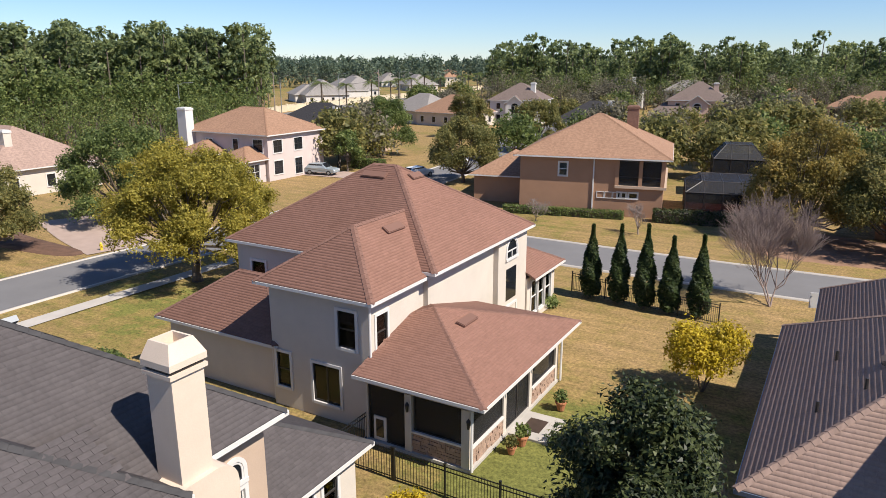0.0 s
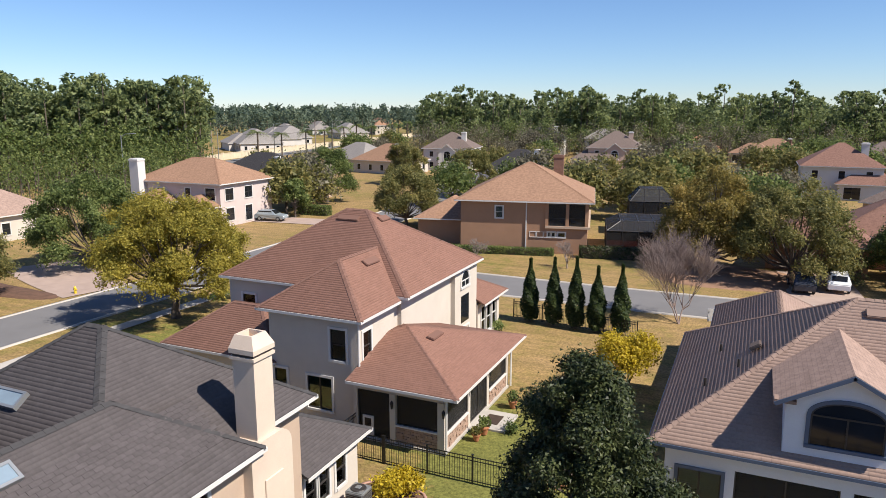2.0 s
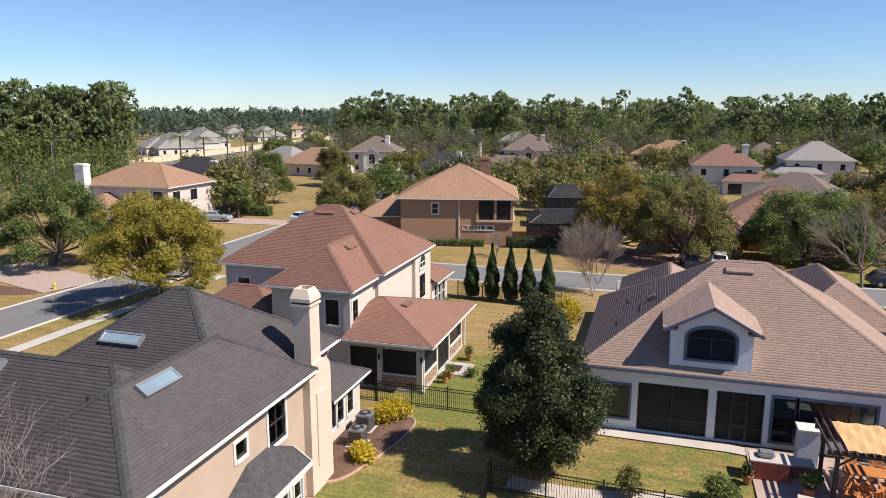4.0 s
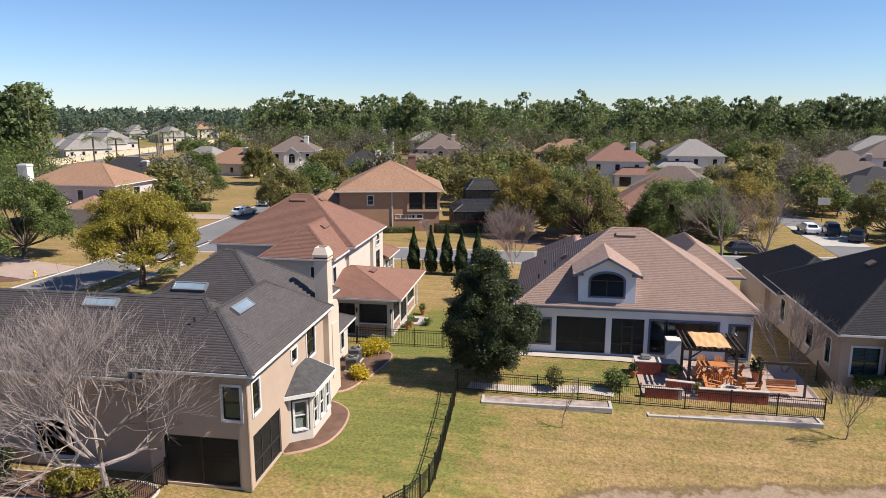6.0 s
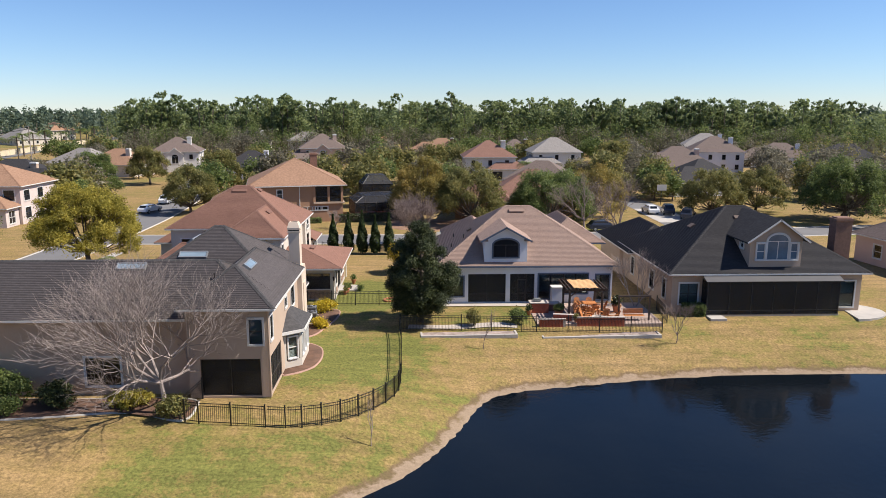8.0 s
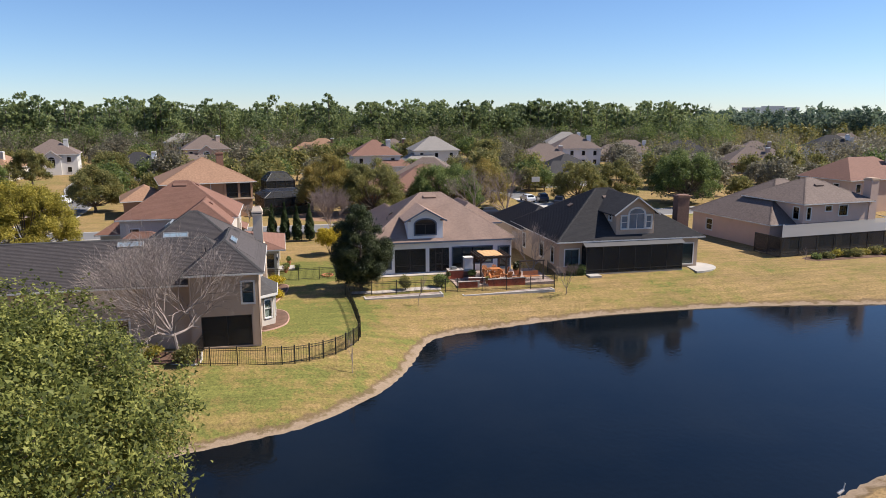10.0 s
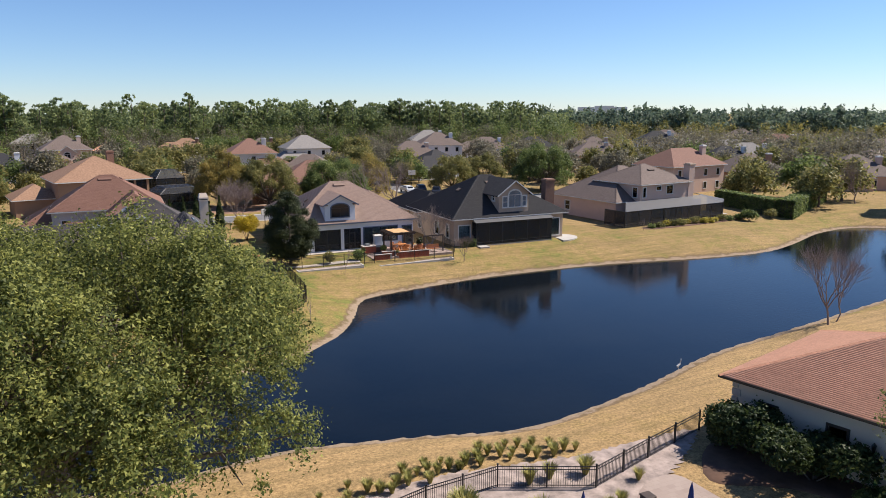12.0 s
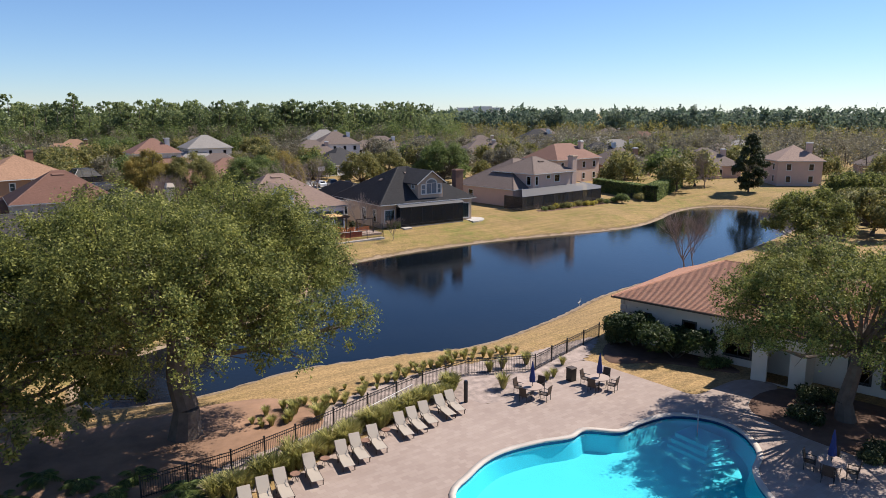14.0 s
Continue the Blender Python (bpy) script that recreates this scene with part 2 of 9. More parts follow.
M = {
    "roof_red": shingles("shingle_red_brown", (0.188, 0.100, 0.073), (0.243, 0.134, 0.102), (0.105, 0.056, 0.043)),
    "roof_grey": shingles("shingle_charcoal", (0.050, 0.048, 0.049), (0.085, 0.080, 0.080), (0.025, 0.024, 0.025)),
    "roof_tan": shingles("shingle_tan", (0.30, 0.205, 0.163), (0.365, 0.255, 0.205), (0.095, 0.068, 0.055), 0.3, 0.17, 0.5),
    "roof_black": shingles("shingle_black", (0.028, 0.027, 0.029), (0.048, 0.045, 0.047), (0.014, 0.013, 0.015)),
    "roof_brown": shingles("shingle_brown", (0.135, 0.100, 0.085), (0.19, 0.145, 0.125), (0.07, 0.052, 0.046)),
    "roof_orange": shingles("shingle_orange", (0.265, 0.15, 0.095), (0.325, 0.20, 0.13), (0.17, 0.085, 0.05)),
    "roof_terra": shingles("shingle_terracotta", (0.56, 0.27, 0.165), (0.66, 0.35, 0.225), (0.36, 0.14, 0.08)),
    "roof_pale": shingles("shingle_pale_grey", (0.22, 0.20, 0.185), (0.29, 0.265, 0.245), (0.12, 0.11, 0.10)),
    "stucco_cream": plain("stucco_cream", (0.56, 0.50, 0.425), 0.9, vary=0.07, bump=0.35, fine=25),
    "stucco_tan": plain("stucco_tan", (0.45, 0.335, 0.25), 0.9, vary=0.07, bump=0.35, fine=25),
    "stucco_peach": plain("stucco_peach", (0.60, 0.485, 0.385), 0.9, vary=0.08, bump=0.35, fine=25),
    "stucco_grey": plain("stucco_pale_grey", (0.72, 0.72, 0.74), 0.9, vary=0.05, bump=0.3, fine=25),
    "stucco_brown": plain("stucco_brown", (0.36, 0.205, 0.125), 0.9, vary=0.07, bump=0.3, fine=25),
    "stucco_mauve": plain("stucco_mauve", (0.55, 0.46, 0.425), 0.9, vary=0.06, bump=0.3, fine=25),
    "stucco_pink": plain("stucco_pinkish", (0.56, 0.40, 0.32), 0.9, vary=0.06, bump=0.3, fine=25),
    "stucco_white": plain("stucco_white", (0.62, 0.59, 0.55), 0.9, vary=0.05, bump=0.3, fine=25),
    "trim": plain("white_trim", (0.62, 0.60, 0.57), 0.55, vary=0.05),
    "trim_dark": plain("bronze_trim", (0.035, 0.03, 0.028), 0.45, vary=0.15),
    "blue_trim": plain("slate_blue_trim", (0.10, 0.13, 0.19), 0.55, vary=0.08),
    "glass": glassy("window_glass", (0.8, 0.88, 0.9), 0.75),
    "dark_glass": plain("dark_window_glass", (0.014, 0.016, 0.02), 0.06, vary=0.3),
    "awning": plain("grey_awning", (0.075, 0.072, 0.074), 0.7, vary=0.12),
    # bluish base colour stands in for sky mirrored in the glass
    "pane_sky": plain("painted_sky_pane", (0.10, 0.15, 0.20), 0.08, vary=0.3),
    "blind": plain("window_blind", (0.62, 0.60, 0.56), 0.8),
    "curtain": plain("red_curtain", (0.35, 0.05, 0.05), 0.8),
    "screen": screened("insect_screen", (0.012, 0.012, 0.013), 0.30),
    "screen_roof": screened("screen_roof_mesh", (0.10, 0.10, 0.11), 0.25),
    "screen_dark": screened("dark_screen_mesh", (0.02, 0.02, 0.023), 0.35),
    "floor": plain("porch_slab", (0.42, 0.39, 0.35), 0.8),
    "concrete": plain("concrete", (0.42, 0.385, 0.345), 0.85, vary=0.12, bump=0.2),
    "asphalt": plain("asphalt", (0.155, 0.150, 0.150), 0.9, vary=0.16, scale=0.8, bump=0.3, fine=30),
    "drive": plain("paver_drive", (0.36, 0.27, 0.225), 0.85, vary=0.12),
    "mulch": plain("mulch", (0.115, 0.062, 0.04), 0.95, vary=0.35, scale=6, bump=0.8, fine=18),
    "straw": plain("pine_straw", (0.25, 0.145, 0.09), 0.95, vary=0.4, scale=2, bump=0.8, fine=14),
    "gravel": plain("gravel", (0.30, 0.235, 0.205), 0.95, vary=0.55, scale=7, bump=1.0, fine=12),
    "stone": plain("stack_stone", (0.34, 0.23, 0.17), 0.85, vary=0.35, scale=14, bump=0.6, fine=20),
    "brick": plain("red_brick", (0.40, 0.10, 0.052), 0.85, vary=0.25, scale=14, bump=0.4),
    "brick_brown": plain("brown_brick", (0.21, 0.115, 0.08), 0.85, vary=0.25, scale=14, bump=0.4),
    "iron": plain("black_iron", (0.012, 0.013, 0.014), 0.4, vary=0.2),
    "metal": plain("grey_metal", (0.35, 0.36, 0.36), 0.4, 0.6),
    "skylight": plain("skylight_glass", (0.20, 0.26, 0.31), 0.16, vary=0.2),
    "cedar": plain("orange_cedar", (0.46, 0.175, 0.055), 0.6, vary=0.25, scale=10),
    "dark_wood": plain("dark_wood", (0.055, 0.035, 0.025), 0.6, vary=0.3, scale=10),
    "canvas": plain("tan_canvas", (0.55, 0.33, 0.15), 0.9, vary=0.15),
    "bark": plain("bark", (0.115, 0.09, 0.072), 0.95, vary=0.35, scale=8, bump=1.0, fine=10),
    "bark_pale": plain("pale_bark", (0.27, 0.22, 0.195), 0.95, vary=0.25, scale=6),
    "twig": plain("twig", (0.25, 0.19, 0.165), 0.95, vary=0.2, scale=6),
    "turf": turf(),
    "pond": watery(),
    "leaf_oak": leafy("oak_leaves", (0.045, 0.058, 0.018), (0.155, 0.174, 0.045), (0.38, 0.375, 0.105), 0.55, 0.2, 0.45, 0.95),
    "leaf_yellow": leafy("spring_oak_leaves", (0.17, 0.155, 0.028), (0.34, 0.295, 0.05), (0.54, 0.45, 0.095), thin=0.55, blotch=0.7),
    "leaf_olive": leafy("olive_leaves", (0.095, 0.102, 0.036), (0.20, 0.198, 0.066), (0.36, 0.305, 0.105), thin=0.52, blotch=0.4),
    "leaf_dark": leafy("dark_leaves", (0.014, 0.022, 0.008), (0.034, 0.046, 0.014), (0.09, 0.105, 0.036), 0.5, 0.28, 0.12, 0.9),
    "leaf_green": leafy("green_leaves", (0.06, 0.09, 0.03), (0.14, 0.185, 0.055), (0.26, 0.30, 0.095), thin=0.5),
    "leaf_gold": leafy("golden_leaves", (0.22, 0.17, 0.01), (0.46, 0.34, 0.018), (0.62, 0.48, 0.04)),
    "leaf_pine": leafy("pine_needles", (0.085, 0.12, 0.055), (0.17, 0.215, 0.09), (0.31, 0.345, 0.135), thin=0.5, blotch=0.07),
    "leaf_rust": leafy("rust_tinged_oak_leaves", (0.14, 0.125, 0.036), (0.29, 0.235, 0.065), (0.43, 0.315, 0.09), thin=0.52, blotch=0.25),
    # blue-green cast puts distance haze into the leaf colour of the farthest woods
    "leaf_far": leafy("hazed_far_needles", (0.075, 0.115, 0.085), (0.13, 0.175, 0.12), (0.2, 0.245, 0.155), thin=0.45, blotch=0.03),
    "leaf_cypress": leafy("cypress_leaves", (0.018, 0.034, 0.010), (0.042, 0.066, 0.018), (0.085, 0.11, 0.03)),
    "leaf_grass": leafy("bunch_grass", (0.20, 0.20, 0.06), (0.37, 0.35, 0.11), (0.55, 0.48, 0.19)),
    "leaf_grey": leafy("grey_brown_twigs", (0.12, 0.108, 0.075), (0.19, 0.172, 0.118), (0.26, 0.235, 0.155), thin=0.4, blotch=0.1),
    "lounge": plain("lounger_sling", (0.37, 0.315, 0.26), 0.75, vary=0.08),
    "navy": plain("navy_canvas", (0.015, 0.03, 0.14), 0.8),
    "tile_blue": plain("waterline_tile", (0.02, 0.05, 0.16), 0.3),
    "coping": plain("pool_coping", (0.46, 0.40, 0.35), 0.7),
    "plaster": plain("pool_plaster", (0.10, 0.56, 0.66), 0.6, vary=0.06),
    "paver": None,
    "white_car": plain("white_car_paint", (0.75, 0.76, 0.77), 0.25, vary=0.02),
    "dark_car": plain("dark_car_paint", (0.03, 0.035, 0.05), 0.2, vary=0.05),
    "silver_car": plain("silver_car_paint", (0.35, 0.40, 0.43), 0.25, 0.3, vary=0.02),
    "rubber": plain("rubber", (0.02, 0.02, 0.02), 0.8),
    "edging": plain("edging_blocks", (0.36, 0.215, 0.165), 0.85, vary=0.2, scale=14),
    "terracotta": plain("terracotta_pot", (0.42, 0.17, 0.08), 0.8),
    "yellow": plain("hydrant_yellow", (0.70, 0.50, 0.03), 0.5),
    "sandwall": plain("yellow_wall", (0.62, 0.52, 0.36), 0.9),
}


def paver_mat():
    m, nt, links, b = nodes_of("deck_pavers")
    pos = nt.new("ShaderNodeNewGeometry").outputs["Position"]
    br = nt.new("ShaderNodeTexBrick")
    br.inputs["Scale"].default_value, br.inputs["Brick Width"].default_value, br.inputs["Row Height"].default_value = 1.0, 0.45, 0.3
    br.inputs["Mortar Size"].default_value = 0.008
    br.inputs["Color1"].default_value, br.inputs["Color2"].default_value, br.inputs["Mortar"].default_value = (0.27, 0.20, 0.17, 1), (0.35, 0.275, 0.235, 1), (0.25, 0.18, 0.15, 1)
    links.new(pos, br.inputs["Vector"])
    n = noise_tex(nt, links, pos, 0.3, 5)
    col = mixed(nt, links, 0.4, br.outputs["Color"], ramp(nt, links, n, [(0.3, (0.23, 0.172, 0.145)), (0.7, (0.36, 0.285, 0.24))]))
    links.new(col, b.inputs["Base Color"])
    b.inputs["Roughness"].default_value = 0.85
    return m


M["paver"] = paver_mat()
M["tab_red"] = tabs_mat("red_brown_tabs", (0.212, 0.109, 0.078), (0.255, 0.135, 0.10), (0.105, 0.056, 0.043))
M["tab_grey"] = tabs_mat("charcoal_tabs", (0.071, 0.061, 0.061), (0.104, 0.091, 0.090), (0.032, 0.028, 0.028))
M["tab_tan"] = tabs_mat("tan_tabs", (0.30, 0.205, 0.163), (0.365, 0.255, 0.205), (0.13, 0.09, 0.07))
M["tab_black"] = tabs_mat("black_tabs", (0.028, 0.027, 0.029), (0.048, 0.045, 0.047), (0.014, 0.013, 0.015))
M["tab_terra"] = tabs_mat("terracotta_tabs", (0.68, 0.32, 0.19), (0.78, 0.41, 0.26), (0.34, 0.16, 0.10))
M["pool_water"] = glassy("pool_water", (0.45, 0.95, 1.0), 0.98, 0.05)

# ---- builders ----
def part(name, bm, material, parent=None, label=""):
    """One mesh object out of a bmesh, under a thing or a part."""
    me = bpy.data.meshes.new(name)
    bm.to_mesh(me)
    bm.free()
    me.materials.append(M[material] if isinstance(material, str) else material)
    ob = new(name, me)
    ob.parent = parent
    if label:
        tagged(ob, label)
    return ob


def thing(name, m, label, category, group="", kind=""):
    ob = new(name)
    ob.matrix_world = m
    return tagged(ob, label, category, group, kind)


def box(bm, x0, y0, z0, x1, y1, z1, m=None):
    vs = [bm.verts.new((x, y, z)) for z in (z0, z1) for x, y in ((x0, y0), (x1, y0), (x1, y1), (x0, y1))]
    for f in ((3, 2, 1, 0), (4, 5, 6, 7), (0, 1, 5, 4), (1, 2, 6, 5), (2, 3, 7, 6), (3, 0, 4, 7)):
        bm.faces.new([vs[i] for i in f])
    if m is not None:
        bmesh.ops.transform(bm, matrix=m, verts=vs)
    return vs


def boxes(*rows, m=None):
    bm = bmesh.new()
    for r in rows:
        box(bm, *r, m=m)
    return bm


def soft(bm, w=0.02, seg=2):
    bmesh.ops.bevel(bm, geom=bm.edges[:], offset=w, segments=seg, affect="EDGES", clamp_overlap=True)
    return bm


def poly(bm, pts, z0, z1):
    """A flat polygon (counter-clockwise, x and y) raised to a slab."""
    lo, hi = [bm.verts.new((x, y, z0)) for x, y in pts], [bm.verts.new((x, y, z1)) for x, y in pts]
    bm.faces.new(hi)
    bm.faces.new(lo[::-1])
    n = len(pts)
    for i in range(n):
        bm.faces.new((lo[i], lo[(i + 1) % n], hi[(i + 1) % n], hi[i]))
    return bm


def tube(bm, a, b, ra, rb, n=6):
    a, b = Vector(a), Vector(b)
    q = (b - a).to_track_quat("Z", "Y") if (b - a).length > 1e-6 else Euler((0, 0, 0)).to_quaternion()
    rings = []
    for c, r in ((a, ra), (b, rb)):
        rings.append([bm.verts.new(c + q @ Vector((r * math.cos(2 * math.pi * i / n), r * math.sin(2 * math.pi * i / n), 0))) for i in range(n)])
    for i in range(n):
        bm.faces.new((rings[0][i], rings[0][(i + 1) % n], rings[1][(i + 1) % n], rings[1][i]))
    bm.faces.new(rings[0][::-1])
    bm.faces.new(rings[1])


def np_mesh(name, verts, faces, material, parent=None, label="", smooth=False):
    """A mesh from arrays: faces all with the same count of corners."""
    me = bpy.data.meshes.new(name)
    verts, faces = np.asarray(verts, np.float32), np.asarray(faces, np.int32)
    me.vertices.add(len(verts))
    me.vertices.foreach_set("co", verts.ravel())
    k = faces.shape[1]
    me.loops.add(faces.size)
    me.loops.foreach_set("vertex_index", faces.ravel())
    me.polygons.add(len(faces))
    me.polygons.foreach_set("loop_start", np.arange(0, faces.size, k, dtype=np.int32))
    me.polygons.foreach_set("loop_total", np.full(len(faces), k, np.int32))
    if smooth:
        me.polygons.foreach_set("use_smooth", np.ones(len(faces), bool))
    me.update(calc_edges=True)
    me.materials.append(M[material])
    ob = new(name, me)
    ob.parent = parent
    if label:
        tagged(ob, label)
    return ob


def catmull(pts, per=6, closed=True):
    p, n, out = [Vector(q) for q in pts], len(pts), []
    for i in range(n if closed else n - 1):
        a, b, c, d = (p[(i + k) % n] if closed else p[min(max(i + k, 0), n - 1)] for k in (-1, 0, 1, 2))
        for j in range(per):
            t = j / per
            out.append(0.5 * (2 * b + (c - a) * t + (2 * a - 5 * b + 4 * c - d) * t * t + (3 * b - a - 3 * c + d) * t ** 3))
    if not closed:
        out.append(p[-1])
    return [tuple(v) for v in out]


# ---- walls, windows, roofs ----
SIDE = {
    "s": lambda x0, y0, x1, y1: (Matrix.Translation((x0, y0, 0)), x1 - x0),
    "e": lambda x0, y0, x1, y1: (Matrix.Translation((x1, y0, 0)) @ Matrix.Rotation(math.pi / 2, 4, "Z"), y1 - y0),
    "n": lambda x0, y0, x1, y1: (Matrix.Translation((x1, y1, 0)) @ Matrix.Rotation(math.pi, 4, "Z"), x1 - x0),
    "w": lambda x0, y0, x1, y1: (Matrix.Translation((x0, y1, 0)) @ Matrix.Rotation(-math.pi / 2, 4, "Z"), y1 - y0),
}
WALL = 0.2


def window(parent, m, u0, z0, u1, z1, trim="trim", inner="trim", style="sash", back=None, pane="glass", name="window", wide=0.13):
    """A window in the plane y = 0 of m, the outside at y < 0: band of trim, sash, muntins, glass, a blind or curtain behind."""
    win = new(name)
    win.parent = parent
    fr = boxes((u0 - wide, -0.05, z0 - wide, u0, 0.1, z1 + wide), (u1, -0.05, z0 - wide, u1 + wide, 0.1, z1 + wide), (u0, -0.05, z1, u1, 0.1, z1 + wide), m=m)
    part("frame", fr, trim, win)
    part("sill", boxes((u0, -0.08, z0 - wide, u1, 0.1, z0), m=m), trim, win)
    s = 0.045
    sash = [(u0, 0.03, z0, u0 + s, 0.08, z1), (u1 - s, 0.03, z0, u1, 0.08, z1), (u0 + s, 0.03, z0, u1 - s, 0.08, z0 + s), (u0 + s, 0.03, z1 - s, u1 - s, 0.08, z1)]
    if style in ("sash", "double"):
        sash.append((u0 + s, 0.028, (z0 + z1) / 2 - 0.03, u1 - s, 0.082, (z0 + z1) / 2 + 0.03))
    n = {"double": 2, "slide": 2, "triple": 3}.get(style, 1)
    for i in range(1, n):
        c = u0 + (u1 - u0) * i / n
        sash.append((c - 0.035, 0.026, z0 + s, c + 0.035, 0.084, z1 - s))
    part("sash", boxes(*sash, m=m), inner, win)
    g = part("pane", boxes((u0 + s, 0.05, z0 + s, u1 - s, 0.058, z1 - s), m=m), pane, win)
    g.visible_shadow = False
    if back:
        bm = bmesh.new()
        k = max(3, int((z1 - z0) / 0.09)) if back == "blind" else max(6, int((u1 - u0) / 0.12))
        for i in range(k):
            if back == "blind":
                a = z0 + (z1 - z0) * i / k
                box(bm, u0, 0.115, a, u1, 0.13, a + (z1 - z0) / k * 0.86, m=m)
            else:
                a = u0 + (u1 - u0) * i / k
                box(bm, a, 0.12 + 0.02 * (i % 2), z0, a + (u1 - u0) / k, 0.14 + 0.02 * (i % 2), z1, m=m)
        part(back, bm, back, win)
    return win


def arch_window(parent, m, u0, z0, u1, spring, rise, trim="trim", inner="trim", pane="dark_glass", wide=0.13, bars=1):
    """A window with a segment arch, set on the wall: trim band proud, glass within."""
    win = new("arched_window")
    win.parent = parent
    c, h = (u0 + u1) / 2, (u1 - u0) / 2
    def arc(o, n=14):
        return [(c + (h + o) * math.cos(math.pi * i / n), spring + (rise + o) * math.sin(math.pi * i / n)) for i in range(n + 1)]
    def band(o0, o1, y0, y1, zb0, zb1):
        bm = bmesh.new()
        a, b = [(u1 + o0, zb0)] + arc(o0) + [(u0 - o0, zb0)], [(u1 + o1, zb1)] + arc(o1) + [(u0 - o1, zb1)]
        V = [[bm.verts.new(m @ Vector((u, y, z))) for u, z in path] for y in (y0, y1) for path in (a, b)]
        for i in range(len(a) - 1):
            for p, q in ((0, 1), (1, 3), (3, 2), (2, 0)):
                bm.faces.new((V[p][i], V[p][i + 1], V[q][i + 1], V[q][i]))
        bmesh.ops.recalc_face_normals(bm, faces=bm.faces)
        return bm
    part("frame", band(0, wide, -0.06, 0.02, z0, z0), trim, win)
    part("sill", boxes((u0 - wide, -0.09, z0 - wide, u1 + wide, 0.02, z0), m=m), trim, win)
    part("sash", band(-0.06, 0, -0.04, 0.01, z0, z0), inner, win)
    bm = bmesh.new()
    vs = [bm.verts.new(m @ Vector((u, -0.015, z))) for u, z in [(u1, z0)] + arc(0) + [(u0, z0)]]
    bm.faces.new(vs)
    bm.normal_update()
    bmesh.ops.solidify(bm, geom=bm.faces[:], thickness=0.008)
    part("pane", bm, pane, win)
    rows = [(u0, -0.045, spring - 0.03, u1, -0.01, spring + 0.03)] if bars else []
    for i in range(bars):
        x = u0 + (u1 - u0) * (i + 1) / (bars + 1)
        rows.append((x - 0.03, -0.043, z0, x + 0.03, -0.012, spring))
    if rows:
        part("muntin", boxes(*rows, m=m), inner, win)
    return win


def wall_side(parent, side, x0, y0, x1, y1, z0, z1, material, holes=()):
    """One wall with openings that go through it. Returns the plane's matrix (outside at y < 0) and its length."""
    m, n = SIDE[side](x0, y0, x1, y1)
    a, b = (WALL, n - WALL) if side in "ew" else (0, n)
    us = sorted({a, b, *(u for h in holes for u in (h[0], h[2]))})
    zs = sorted({z0, z1, *(z for h in holes for z in (h[1], h[3]))})
    bm = bmesh.new()
    inside = lambda u, z: any(h[0] < u < h[2] and h[1] < z < h[3] for h in holes)
    grid = [[not inside((us[i] + us[i + 1]) / 2, (zs[j] + zs[j + 1]) / 2) for j in range(len(zs) - 1)] for i in range(len(us) - 1)]
    V = {}
    def v(i, j, k):
        if (i, j, k) not in V:
            V[i, j, k] = bm.verts.new(m @ Vector((us[i], k * WALL, zs[j])))
        return V[i, j, k]
    solid = lambda i, j: 0 <= i < len(grid) and 0 <= j < len(zs) - 1 and grid[i][j]
    for i in range(len(grid)):
        for j in range(len(zs) - 1):
            if not grid[i][j]:
                continue
            bm.faces.new((v(i, j, 0), v(i + 1, j, 0), v(i + 1, j + 1, 0), v(i, j + 1, 0)))
            bm.faces.new((v(i, j + 1, 1), v(i + 1, j + 1, 1), v(i + 1, j, 1), v(i, j, 1)))
            if not solid(i - 1, j):
                bm.faces.new((v(i, j, 1), v(i, j, 0), v(i, j + 1, 0), v(i, j + 1, 1)))
            if not solid(i + 1, j):
                bm.faces.new((v(i + 1, j, 0), v(i + 1, j, 1), v(i + 1, j + 1, 1), v(i + 1, j + 1, 0)))
            if not solid(i, j - 1):
                bm.faces.new((v(i, j, 1), v(i + 1, j, 1), v(i + 1, j, 0), v(i, j, 0)))
            if not solid(i, j + 1):
                bm.faces.new((v(i, j + 1, 0), v(i + 1, j + 1, 0), v(i + 1, j + 1, 1), v(i, j + 1, 1)))
    part("wall", bm, material, parent)
    return m, n


def block(parent, x0, y0, x1, y1, z0, z1, material, wins=None, trim="trim", inner="trim", sides="senw", pane="glass"):
    """Four walls; wins: side -> rows (u0, z0, u1, z1, style, back). Style None leaves an open hole."""
    wins = wins or {}
    out = {}
    for s in sides:
        rows = wins.get(s, ())
        m, n = wall_side(parent, s, x0, y0, x1, y1, z0, z1, material, [r[:4] for r in rows])
        for r in rows:
            if r[4]:
                window(parent, m, *r[:4], trim=trim, inner=inner, style=r[4], back=r[5] if len(r) > 5 else None, pane=pane)
        out[s] = m
    return out


def roof_uv(bm):
    uv = bm.loops.layers.uv.verify()
    for f in bm.faces:
        n = f.normal
        along = Vector((-n.y, n.x, 0))
        along = along.normalized() if along.length > 1e-4 else Vector((1, 0, 0))
        up = n.cross(along)
        for l in f.loops:
            l[uv].uv = (l.vert.co.dot(along), l.vert.co.dot(up))


